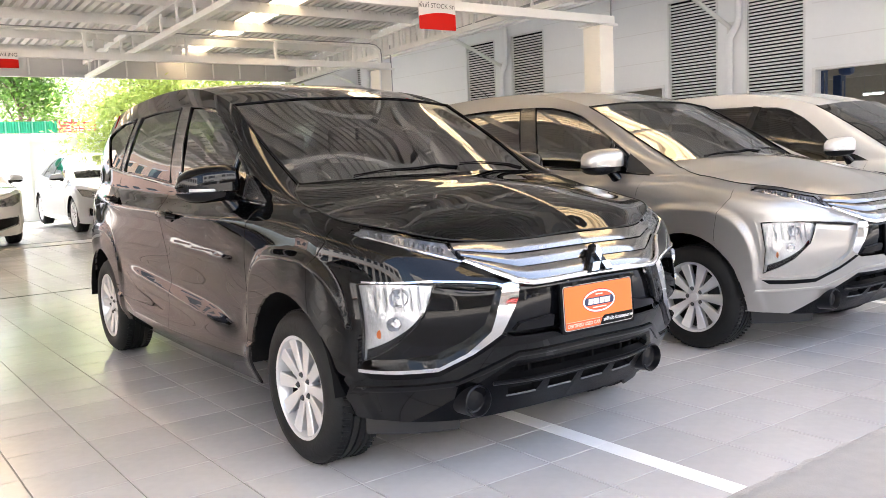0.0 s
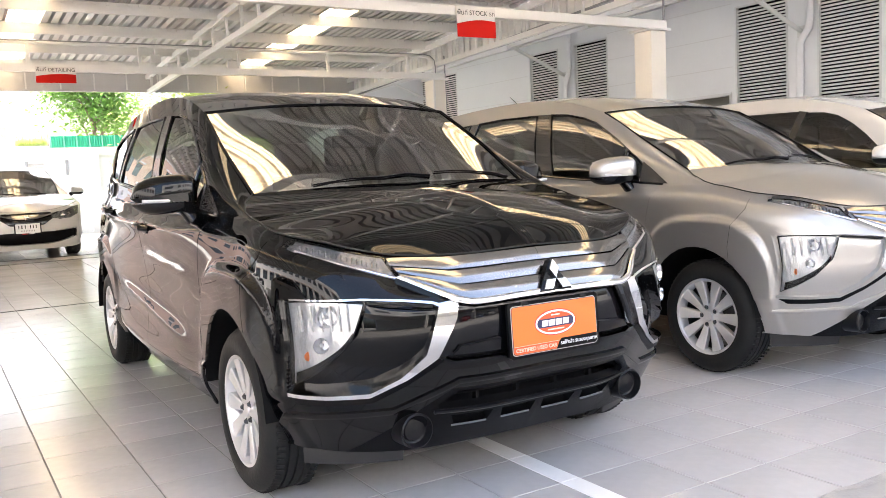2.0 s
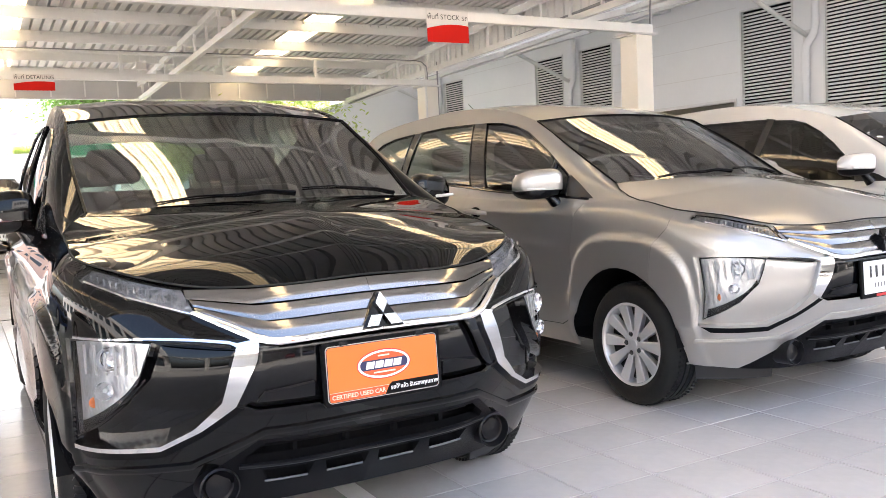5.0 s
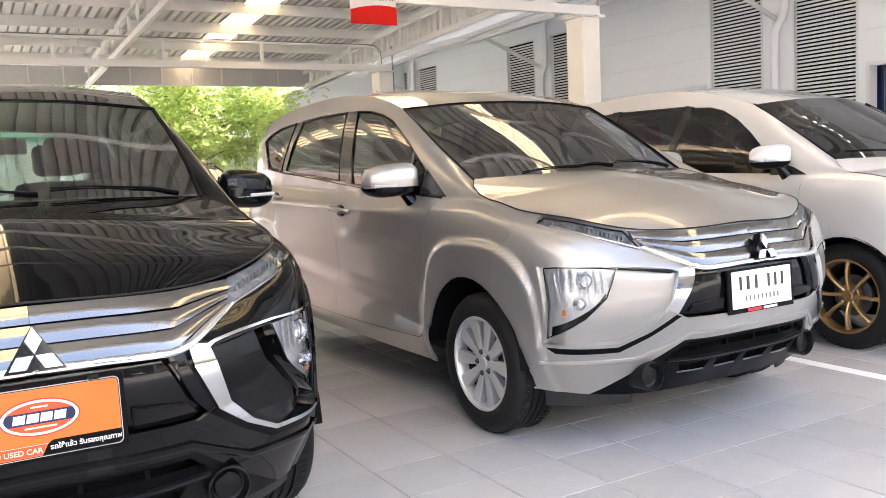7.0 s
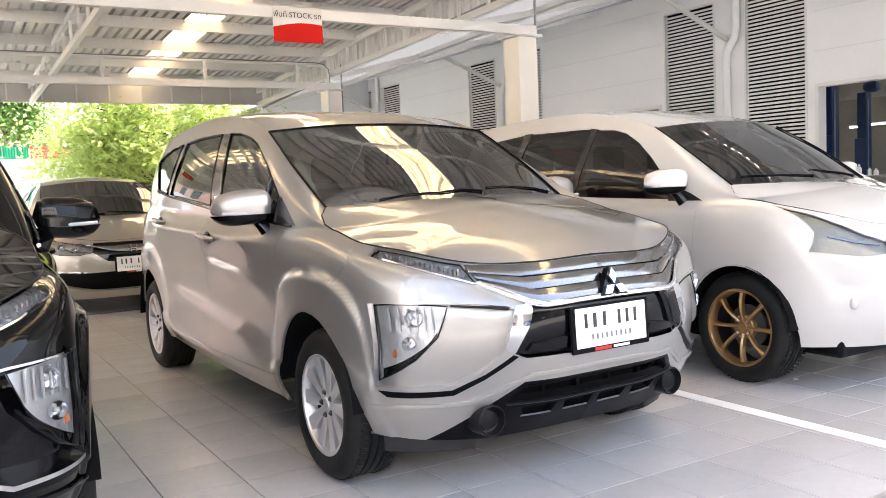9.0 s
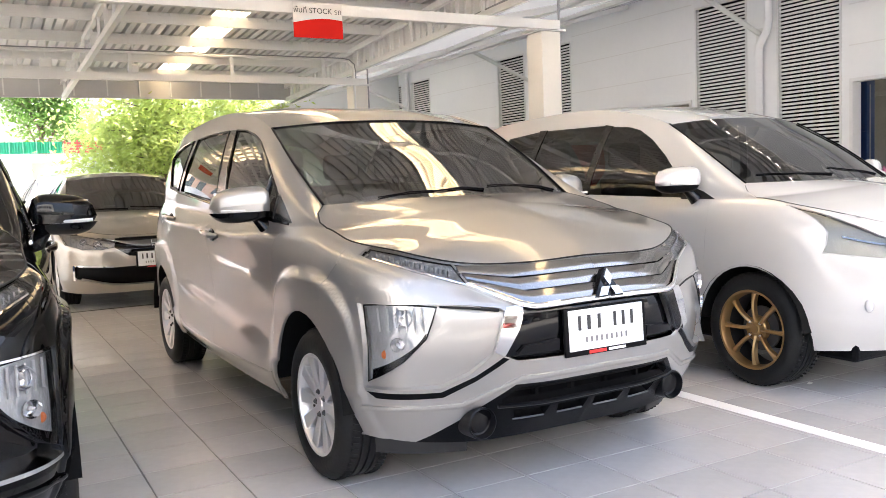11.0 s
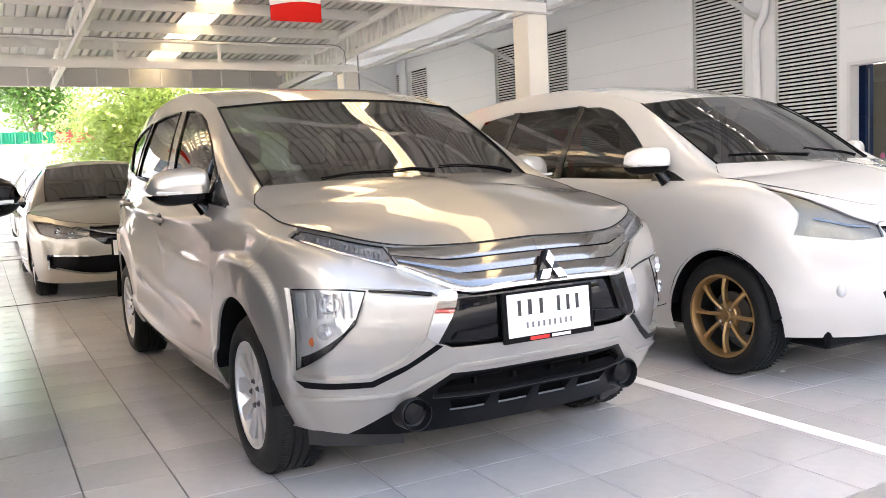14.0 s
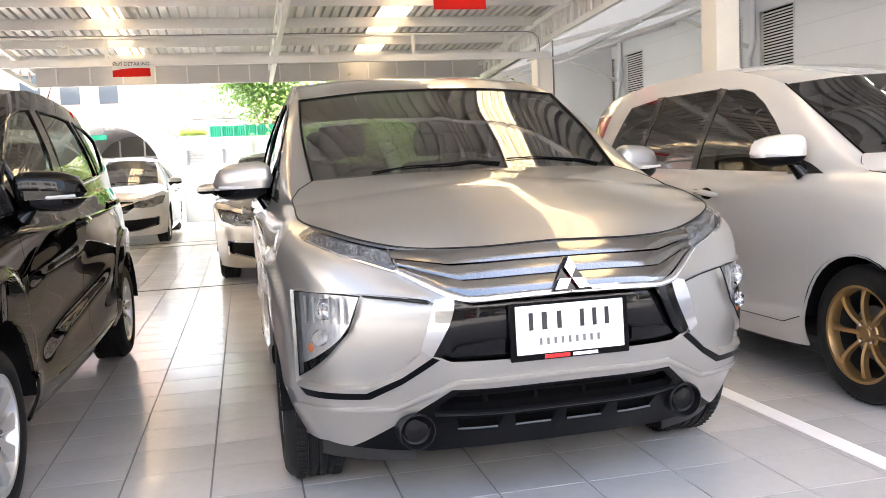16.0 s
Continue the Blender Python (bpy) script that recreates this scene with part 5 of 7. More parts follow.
        for i in range(4):
            bm.faces.new((fv[i], bv[i], bv[(i + 1) % 4], fv[(i + 1) % 4]))
        bmesh.ops.recalc_face_normals(bm, faces=bm.faces)
        part("lozenge", bm, M["chrome"], bdg)
    bm = bmesh.new()
    tri = [(0, 0, .069), (0, -.066, -.037), (0, .066, -.037)]
    fv = [bm.verts.new((0.0, y, z)) for _, y, z in tri]
    bv = [bm.verts.new((-0.03, y, z)) for _, y, z in tri]
    bm.faces.new(fv), bm.faces.new(bv[::-1])
    for i in range(3):
        bm.faces.new((fv[i], bv[i], bv[(i + 1) % 3], fv[(i + 1) % 3]))
    bmesh.ops.recalc_face_normals(bm, faces=bm.faces)
    part("badge_plinth", bm, M["gloss"], bdg)
    # lamp pockets
    for s in (1, -1):
        h = new("headlamp")
        h.parent = car
        panel_part(low, "pocket_panel", ["pocket"], (s,), wing_trim, h, -0.040 if trim is M["chrome"] else -0.020, "inner panel of the lamp pocket", lip=-0.036 if trim is M["chrome"] else -0.016)
        panel_part(low, "lamp_lens", ["lens"], (s,), M["lens"], h, -0.003, "clear headlamp lens", lip=0)
        panel_part(low, "lamp_bowl", ["lens"], (s,), M["reflector_dark"], h, -0.020, "bright facetted reflector", lip=0)
        for (y0, z0, rr, mat) in ((.745, .572, .016, "amber"),):
            q, n = low.drop(y0, z0, "front")
            bm = bmesh.new()
            bmesh.ops.create_uvsphere(bm, u_segments=18, v_segments=10, radius=rr, matrix=Matrix.Translation((q.x - 0.042, q.y * s, q.z)) @ Matrix.Diagonal((0.3, 1, 1, 1)))
            part("lamp_bulb_cup", bm, M[mat], h, smooth=True)
        for y0, z0, rr in ((.705, .700, .034), (.722, .612, .026)):
            q, n = low.drop(y0, z0, "front")
            at = Matrix.Translation((q.x - 0.016, q.y * s, q.z)) @ pose(0, 0, 0, 0, 0, -90 + 22 * s)
            bm = bmesh.new()
            lathe(bm, [(rr, .012), (rr * .92, .002), (rr * .7, -.006), (rr * .35, -.010), (.006, -.011)], 26, at)
            part("lamp_dish", bm, M["reflector"], h, "bright round reflector dish", smooth=True)
            bm = bmesh.new()
            lathe(bm, [(.0, .004), (.006, .003), (.008, -.004), (.008, -.012)], 14, at)
            part("bulb_cap", bm, M["lens_grey"], h, smooth=True)
        for k in range(6):
            y0 = .650 + .022 * k
            bm = bmesh.new()
            tube(bm, [(a.x - 0.017, a.y * s, a.z) for a in (low.drop(y0, z, "front")[0] for z in (.654, .690, .735))], 0.004, 6)
            part("lamp_flute", bm, M["lens_grey"], h, smooth=True)
        bm = bmesh.new()
        ring = [(.790, .744), (.757, .750), (.68, .748), (.609, .741), (.628, .69), (.649, .633), (.712, .554), (.790, .472), (.791, .60), (.790, .744)]
        rp = [low.drop(y, z, "front") for y, z in ring]
        tube(bm, [((a - n * 0.002).x, (a - n * 0.002).y * s, (a - n * 0.002).z) for a, n in rp], 0.0028, 6)
        part("lens_gasket", bm, M["gloss"], h, "thin black gasket round the lens", smooth=True)
        bm = strip(low, [(.650, .650), (.68, .608), (.725, .566), (.786, .516)], [(.650, .632), (.675, .602), (.72, .546), (.786, .476)], "front", -0.012, 0.02, 14, 3, sides=(s,))
        part("lamp_shade", bm, M["gloss"], h, "dark lower rim inside the lamp", smooth=True)
        bm = strip(low, [(.648, .652), (.70, .640), (.786, .634)], [(.650, .642), (.70, .632), (.786, .626)], "front", -0.024, 0.012, 12, 3, sides=(s,))
        part("lamp_divider", bm, M["chrome_dark"], h, smooth=True)
        # bright frame round the pocket
        ft = [(.780, .757), (.612, .755), (.50, .745), (.42, .735), (.398, .727)]
        fl = [(.780, .751), (.612, .749), (.50, .738), (.42, .727), (.404, .718)]
        part("pocket_top_trim", strip(low, ft, fl, "front", 0.006, 0.05, 33, 3, sides=(s,), straight=True), trim, h, smooth=True, sharp=40)
        ct = [(.400, .728), (.418, .68), (.450, .572), (.52, .502), (.60, .457), (.70, .452), (.795, .449)]
        cb = [(.345, .735), (.357, .68), (.416, .560), (.50, .496), (.60, .442), (.70, .439), (.795, .437)]
        part("pocket_blade", strip(low, ct, cb, "front", 0.010 if trim is M["chrome"] else 0.006, 0.06, 37, 4, sides=(s,), straight=True), trim, h, "bright blade that wraps the lamp pocket", smooth=True, sharp=40)
        if trim is not M["chrome"]:
            e1 = [(.399, .726), (.414, .68), (.446, .582)]
            e2 = [(.344, .733), (.355, .68), (.414, .562)]
            part("blade_end", strip(low, e1, e2, "front", 0.0125, 0.02, 12, 3, sides=(s,)), M["chrome"], h, "chrome end of the blade", smooth=True, sharp=40)
        kt = [(.416, .558), (.50, .494), (.60, .440), (.70, .437), (.79, .435)]
        kb = [(.396, .550), (.50, .472), (.590, .419), (.70, .415), (.770, .413)]
        part("pocket_shadow_strip", strip(low, kt, kb, "front", 0.003, 0.03, 33, 3, sides=(s,), straight=True), M["plastic"], h, smooth=True, sharp=40)
        # dark line under the top edge of the pocket
        st = [(.600, .744), (.50, .735), (.42, .724)]
        sl = [(.600, .740), (.50, .731), (.42, .719)]
        part("pocket_line", strip(low, st, sl, "front", 0.003, 0.02, 17, 3, sides=(s,), straight=True), M["seamline"], h, smooth=True)
        # crease along the bumper
        et = [(0, .488), (.345, .485), (.525, .392), (.70, .388), (.800, .378)]
        el = [(0, .470), (.340, .467), (.520, .374), (.70, .370), (.800, .360)]
        part("bumper_crease", strip(low, et, el, "front", 0.007, 0.012, 41, 4, sides=(s,), bulge=0.003, straight=True), paint, car, "raised crease along the bumper", smooth=True, sharp=25)
        # slim lamp inside
        for k in range(15):
            t = k / 14
            y0, z0 = .53 + .19 * t, .845 + .065 * t
            q, n = low.drop(y0, z0, "front")
            bm = bmesh.new()
            box(bm, -0.004, 0.004, -0.002, 0.002, -0.009, 0.009)
            bmesh.ops.translate(bm, verts=bm.verts, vec=(q.x - 0.018, q.y * s, q.z))
            part("lamp_cell", bm, M["lampback"], h, smooth=True)
        bm = bmesh.new()
        ln = [low.drop(y, z, "front")[0] for y, z in ((.490, .806), (.571, .834), (.65, .862), (.74, .903))]
        tube(bm, [(a.x + 0.004, a.y * s, a.z) for a in ln], 0.005, 6)
        part("lamp_blade", bm, M["chrome"], h, smooth=True)
        # fog lamp pod
        f = new("fog_lamp")
        f.parent = car
        q, n = low.drop(.455, .312, "front")
        f.matrix_basis = pose(0.640, 0.455 * s, 0.310, 0, 0, -90)
        bm = bmesh.new()
        lathe(bm, [(.062, -.07), (.058, .012), (.053, .016), (.050, .010), (.046, -.012), (.038, -.016), (.036, -.008), (.0, -.002)], 30)
        part("bezel", bm, M["gloss_soft"], f, "black ringed fog lamp blank", smooth=True, sharp=35)
        # front wing edge and skirt
        bm = bmesh.new()
        dam = spline([(.53, .44, 0), (.475, .57, 0), (.405, .665, 0), (.345, .72, 0)], 12)
        grid_faces(bm, np.array([[(x - dx, y * s, z) for x, y, _ in dam] for dx, z in ((0.012, .238), (.014, .205), (.020, .172), (.030, .172), (.034, .238))]))
        part("air_dam", bm, M["flap"], car, "grey-black flexible air dam", smooth=True)
    # lower intake and apron slots, open to a sheet coloured black for shade
    bm = strip(low, [(0, .455), (.20, .455), (.40, .452)], [(0, .205), (.20, .205), (.44, .215)], "front", -0.075, 0.003, 20, 3)
    part("intake_cavity", bm, M["dark"], car, "dark cavity behind the lower intake")
    for z in (.424, .398):
        part("intake_blade", strip(low, [(0, z), (.20, z), (.36, z - .002)], [(0, z - .009), (.20, z - .009), (.36, z - .011)], "front", -0.045, 0.012, 20, 3), M["gloss_soft"], car, smooth=True)
    for y in (-.24, -.08, .08, .24):
        q = low.drop(abs(y), .41, "front")[0]
        bm = bmesh.new()
        box(bm, q.x - 0.075, q.x - 0.05, y - .006, y + .006, .372, .445)
        # rib blackened too, as if in the shade of the intake
        part("intake_rib", bm, M["dark"], car)
    for y0, y1 in ((-.338, -.190), (-.155, -.016), (.016, .155), (.190, .338)):
        # paler tube along the slot's lower edge
        bm = bmesh.new()
        tube(bm, [(low.drop(abs(y), .304, "front")[0].x + 0.002, y, .304) for y in np.linspace(y0 + .012, y1 - .012, 5)], 0.0035, 6)
        part("slot_edge", bm, M["slot_bright"], car, "worn bright lower edge of the slot", smooth=True)
    part("apron_crease", strip(low, [(0, .372), (.20, .372), (.40, .374)], [(0, .362), (.20, .362), (.40, .364)], "front", 0.010, 0.03, 20, 3, bulge=0.002), M["gloss_soft"], car, "satin ridge along the apron", smooth=True)
    # plate shelf
    for s in (1, -1):
        bm = strip(low, [(.205, .600), (.28, .592), (.345, .585)], [(.205, .560), (.28, .560), (.365, .560)], "front", -0.012, 0.02, 10, 3, sides=(s,))
        part("intake_lip", bm, M["gloss_soft"], car, smooth=True)
    for s in (1, -1):
        door_mirror(car, s, paint, M["gloss"], (-.605, .918, 1.098), (.078, .128, .080), (-.56, .80, .975))
        for x, z in ((-1.27, .937), (-2.40, 1.0)):
            door_handle(car, low, x, z, s, paint)
        # bright line under the side glass
        bm = bmesh.new()
        pts = [low.drop(x, z, "side")[0] for x, z in ((-.33, 1.012), (-.66, 1.036), (-1.0, 1.050), (-1.285, 1.071), (-1.9, 1.122), (-2.38, 1.156), (-2.6, 1.176), (-2.78, 1.192), (-3.06, 1.39))]
        tube(bm, [(p.x, (p.y + 0.002) * s, p.z) for p in pts], 0.007, 6)
        part("waist_trim", bm, M["chrome"] if trim is M["chrome"] else M["gloss"], car, smooth=True)
    for x in (0.0, -2.775):
        ac = x - (0.042 if x == 0.0 else 0.02)
        liner(car, ac, 0.83, 0.372, 0.314)
        for s in (1, -1):
            wheel(car, x, s, 0.828, 0.302, 0.204, M["alloy"], 10, "flat", 0.13)
            bm = bmesh.new()
            pts = []
            for k in range(25):
                a = math.pi * (-0.10 + 1.2 * k / 24)
                p, n = low.drop(ac + 0.374 * math.cos(a), 0.31 + 0.374 * math.sin(a), "side")
                pts.append((p.x, (p.y - 0.005) * s, p.z))
            tube(bm, pts, 0.005, 6)
            part("arch_lip", bm, paint, car, smooth=True)
    underbody(car, 0.36, -3.4, 0.60, 0.21)
    cabin(car, sp, paint)
    bm = bmesh.new()
    p, n = screen.drop(-.62, 0.0, "top")
    box(bm, p.x - 0.10, p.x - 0.07, -.11, .11, p.z - .10, p.z - .04, 0.01)
    part("rear_view_mirror", bm, M["cabin"], car)
    bm = bmesh.new()
    tube(bm, [(-3.05, 0.38, 1.62), (-3.2, 0.38, 1.72), (-3.32, 0.38, 1.80)], [.006, .004, .002], 6)
    part("aerial", bm, M["plastic"], car)
    if dash_mat:
        bm = bmesh.new()
        vs = [(-.30 - .17 * (1 - math.cos(a)) * 0.5 - 0.10 * math.sin(a) ** 2, -.37 + .27 * math.cos(a), 1.078 - .02 * math.sin(a)) for a in np.linspace(0, math.pi, 16)]
        f = bm.faces.new([bm.verts.new(v) for v in vs])
        ex = bmesh.ops.extrude_face_region(bm, geom=[f])
        bmesh.ops.translate(bm, verts=[v for v in ex["geom"] if isinstance(v, bmesh.types.BMVert)], vec=(0, 0, 0.012))
        part("dash_cover", bm, M["paper"], car, "pale cover lying on the dashboard")
    low.bm.free()
    return car


M["chrome_dark"] = material("satin chrome", (0.27, 0.265, 0.26), 0.12, metal=1.0)
M["pillar"] = material("satin pillar film", (0.03, 0.028, 0.026), 0.25, coat=0.4)
M["slot_bright"] = material("pale plastic edge", (0.10, 0.10, 0.105), 0.35)
M["flap"] = material("flexible dam rubber", (0.014, 0.014, 0.015), 0.5)
M["reflector_dark"] = material("lamp bowl", (0.66, 0.67, 0.68), 0.16, metal=0.45, var=0.40, scale=10, bump=1.0, bump_scale=22, stretch=(1, 1, 0.45))
M["lampback"] = material("lamp inside", (0.46, 0.46, 0.46), 0.2, metal=0.55, var=0.55, scale=30, bump=1.0, bump_scale=70)
M["gloss_soft"] = material("satin black", (0.007, 0.007, 0.008), 0.30, spec=0.22)
M["screen"] = glass("windscreen glass", (0.56, 0.62, 0.57), 0.0, 3.7)

A_POSE = pose(2.277, 2.925, 0, 0, 0, -90.98)
B_POSE = pose(4.865, 3.057, 0, 0, 0, -89.67)
crossover("crossover", A_POSE, M["black_paint"], M["chrome"], "glossy black seven-seat crossover with chrome trim and an orange plate", M["black_paint"])
crossover("crossover", B_POSE, M["silver_paint"], M["silver_paint"], "silver seven-seat crossover with a white registration plate", M["silver_paint"], True)
number_plate("number_plate", A_POSE @ pose(0.800, 0, 0.617, 0, -3, 0), "orange")
number_plate("number_plate", B_POSE @ pose(0.792, 0, 0.622, 0, -3, 0), "white")


# ---- other cars ----
PEOPLE_CARRIER = {
    "plan": [(.71, 0), (.70, .28), (.64, .48), (.48, .68), (.25, .79), (0, .812), (-.4, .825), (-1.3, .832), (-2.2, .825), (-2.655, .81), (-3.05, .76), (-3.3, .62), (-3.40, .3), (-3.42, 0)],
    "levels": [
        ([.24, .24, .24, .24, .23, .22, .19, .19, .20, .24, .28, .28, .28, .28], [.08, .08, .07, .05, .03, .02, .02, .02, .02, .03, .05, .06, .06, .06]),
        ([.38, .38, .38, .38, .36, .34, .30, .30, .32, .36, .40, .40, .40, .40], [.01, .01, .01, 0, 0, 0, .006, .008, .006, 0, .01, .02, .02, .02]),
        ([.55, .55, .55, .55, .54, .54, .52, .52, .54, .56, .58, .58, .58, .58], [0, 0, 0, 0, 0, 0, .018, .022, .012, 0, 0, .01, .01, .01]),
        ([.68, .68, .68, .70, .72, .73, .74, .74, .75, .76, .76, .76, .76, .76], [.02, .02, .02, .015, .005, .004, .008, .008, .006, .0, .01, .02, .02, .02]),
        ([.77, .78, .79, .84, .89, .92, .93, .93, .95, .96, .96, .96, .96, .96], [.07, .07, .065, .05, .04, .035, .014, .012, .014, .02, .03, .04, .04, .04]),
        ([.845, .85, .87, .925, .975, 1.01, 1.0, 1.015, 1.03, 1.05, 1.06, 1.05, 1.04, 1.04], [.13, .13, .125, .115, .11, .105, .06, .06, .065, .07, .09, .10, .10, .10]),
    ],
    "res": (150, 40), "flare": 0.004, "flare_edge": 0.5, "rear_axle": -2.655, "tail_x": -3.4, "cabin_w": 0.66,
    "creases": [(-0.5, .90, -2.9, .93, .006, .05)],
    "rail": [(-.17, .63, 1.085), (-.47, .625, 1.28), (-.79, .59, 1.46), (-1.4, .575, 1.60), (-2.2, .565, 1.615), (-2.95, .545, 1.56), (-3.25, .53, 1.48)],
    "roof_c": [(-.68, 0, 1.495), (-1.35, 0, 1.612), (-2.2, 0, 1.63), (-2.95, 0, 1.59), (-3.32, 0, 1.54)],
    "cowl": [(.0, 0, 1.085), (-.04, .3, 1.085), (-.17, .63, 1.085)],
    "bulge": 0.03, "hood_split": 0.52, "hood_c": [(.5, 0, .94), (.3, 0, 1.02), (.12, 0, 1.06)],
    "dash": [(-.15, 1.04), (-.45, 1.03), (-.6, .98), (-.62, .8)], "wheel_x": -.74, "seats": (-1.3, -2.1),
    "windows": {
        "front_glass": [(-1.275, 1.482), (-1.12, 1.472), (-1.00, 1.442), (-.86, 1.372), (-.72, 1.275), (-.58, 1.155), (-.52, 1.10), (-.52, 1.015), (-1.385, 1.035)],
        "rear_glass": [(-2.015, 1.505), (-1.335, 1.495), (-1.45, 1.035), (-2.15, 1.05)],
        "rear_quarter_glass": [(-2.52, 1.475), (-2.095, 1.505), (-2.22, 1.055), (-2.75, 1.10)],
    },
    "window_trim": [
        [(-.27, 1.005), (-.36, 1.05), (-.52, 1.10), (-.52, 1.005)],
        [(-1.262, 1.484), (-1.370, 1.031), (-1.466, 1.031), (-1.350, 1.498)],
        [(-2.003, 1.508), (-2.138, 1.046), (-2.236, 1.052), (-2.110, 1.508)],
    ],
    "arch": (0.0, 0.305, 0.345), "wheel": (0.79, 0.305, 0.215, "bronze", 8, "thin", 0.12),
    "seams": [[(-.275, 1.0), (-.30, .80), (-.33, .45), (-.37, .33), (-.5, .285), (-1.4, .285)], [(-1.42, 1.0), (-1.42, .285)], [(-2.2, 1.02), (-2.25, .80)]],
    "lamp": [(.735, .975), (.663, .925), (.56, .855), (.498, .815), (.40, .775), (.40, .715), (.537, .705), (.653, .722), (.731, .738), (.716, .78), (.701, .84), (.712, .90)],
    "grille": [(0, .80), (.30, .80), (.40, .77), (.38, .72), (0, .72)],
    "intake": [(0, .52), (.34, .52), (.44, .46), (.36, .30), (0, .30)],
    "tail": [(-3.5, 1.46), (-2.86, 1.44), (-2.92, 1.20), (-3.04, 1.06), (-3.5, 1.06)],
    "fog": (.60, .475, .034), "mirror": ((-.44, .885, 1.12), (.07, .118, .075), (-.40, .77, 1.0)), "handles": ((-1.15, .90), (-2.0, .92)),
}
SEDAN = {
    "plan": [(.90, 0), (.885, .30), (.80, .55), (.62, .75), (.35, .86), (0, .885), (-.4, .89), (-1.3, .90), (-2.2, .895), (-2.70, .885), (-3.2, .83), (-3.55, .68), (-3.70, .3), (-3.73, 0)],
    "levels": [
        ([.17, .17, .17, .17, .18, .19, .18, .18, .19, .22, .25, .25, .25, .25], [.07, .07, .06, .05, .04, .03, .03, .03, .03, .03, .05, .06, .06, .06]),
        ([.32, .32, .32, .32, .33, .33, .30, .30, .32, .36, .40, .40, .40, .40], [.01, .01, .01, 0, 0, 0, .01, .01, .01, 0, .01, .02, .02, .02]),
        ([.46, .46, .46, .47, .50, .52, .52, .52, .54, .56, .56, .56, .56, .56], [0, 0, 0, 0, 0, 0, .02, .025, .015, 0, 0, .01, .01, .01]),
        ([.60, .60, .60, .62, .64, .66, .66, .66, .68, .72, .72, .72, .72, .72], [.01, .01, .01, .01, .0, .0, .006, .006, .004, .0, .01, .02, .02, .02]),
        ([.68, .68, .69, .73, .77, .80, .80, .81, .84, .88, .89, .88, .88, .88], [.05, .045, .045, .05, .035, .03, .02, .02, .02, .02, .03, .04, .04, .04]),
        ([.735, .74, .765, .80, .84, .875, .90, .915, .94, .97, .99, .99, .98, .98], [.13, .125, .12, .12, .12, .12, .07, .07, .075, .09, .12, .13, .13, .13]),
    ],
    "res": (150, 40), "flare": 0.008, "flare_edge": 0.25, "rear_axle": -2.70, "tail_x": -3.7, "cabin_w": 0.68,
    "creases": [(-0.4, .80, -3.1, .86, .010, .05)],
    "rail": [(-.42, .66, .96), (-.85, .63, 1.17), (-1.28, .575, 1.335), (-1.7, .55, 1.385), (-2.3, .54, 1.355), (-2.9, .55, 1.20), (-3.30, .57, 1.03)],
    "roof_c": [(-1.20, 0, 1.375), (-1.6, 0, 1.425), (-2.2, 0, 1.405), (-2.9, 0, 1.22), (-3.42, 0, 1.04)],
    "cowl": [(-.22, 0, .965), (-.26, .3, .963), (-.42, .66, .96)],
    "bulge": 0.035, "hood_split": 0.56, "hood_c": [(.65, 0, .80), (.3, 0, .89), (0, 0, .94)],
    "dash": [(-.42, .94), (-.7, .93), (-.85, .88), (-.87, .7)], "wheel_x": -1.0, "seats": (-1.6, -2.35),
    "windows": {
        "front_glass": [(-1.60, 1.345), (-1.35, 1.315), (-1.1, 1.23), (-.85, 1.11), (-.65, .99), (-.65, .945), (-1.62, .955)],
        "rear_glass": [(-2.30, 1.315), (-2.0, 1.345), (-1.66, 1.350), (-1.68, .957), (-2.45, .985)],
        "rear_quarter_glass": [(-2.75, 1.165), (-2.36, 1.295), (-2.51, .99), (-2.85, 1.01)],
    },
    "window_trim": [[(-1.59, 1.349), (-1.61, .951), (-1.69, .953), (-1.67, 1.354)], [(-2.292, 1.319), (-2.442, .981), (-2.522, .986), (-2.372, 1.299)]],
    "arch": (0.0, 0.32, 0.355), "wheel": (0.845, 0.318, 0.225, "alloy", 10, "flat", 0.13),
    "seams": [[(-.48, .93), (-.50, .70), (-.50, .34), (-.62, .27), (-1.6, .27)], [(-1.66, .94), (-1.64, .27)], [(-2.45, .97), (-2.42, .80)]],
    "lamp": [(.84, .785), (.70, .77), (.50, .72), (.37, .685), (.38, .630), (.50, .610), (.66, .615), (.80, .665)],
    "grille": [(0, .73), (.36, .73), (.37, .69), (.38, .628), (.25, .54), (0, .515)],
    "intake": [(0, .44), (.42, .43), (.74, .45), (.74, .32), (.42, .26), (0, .25)],
    "fog": None, "mirror": ((-.58, .98, 1.0), (.06, .115, .062), (-.60, .86, .94)), "handles": ((-1.45, .80), (-2.3, .82)),
}


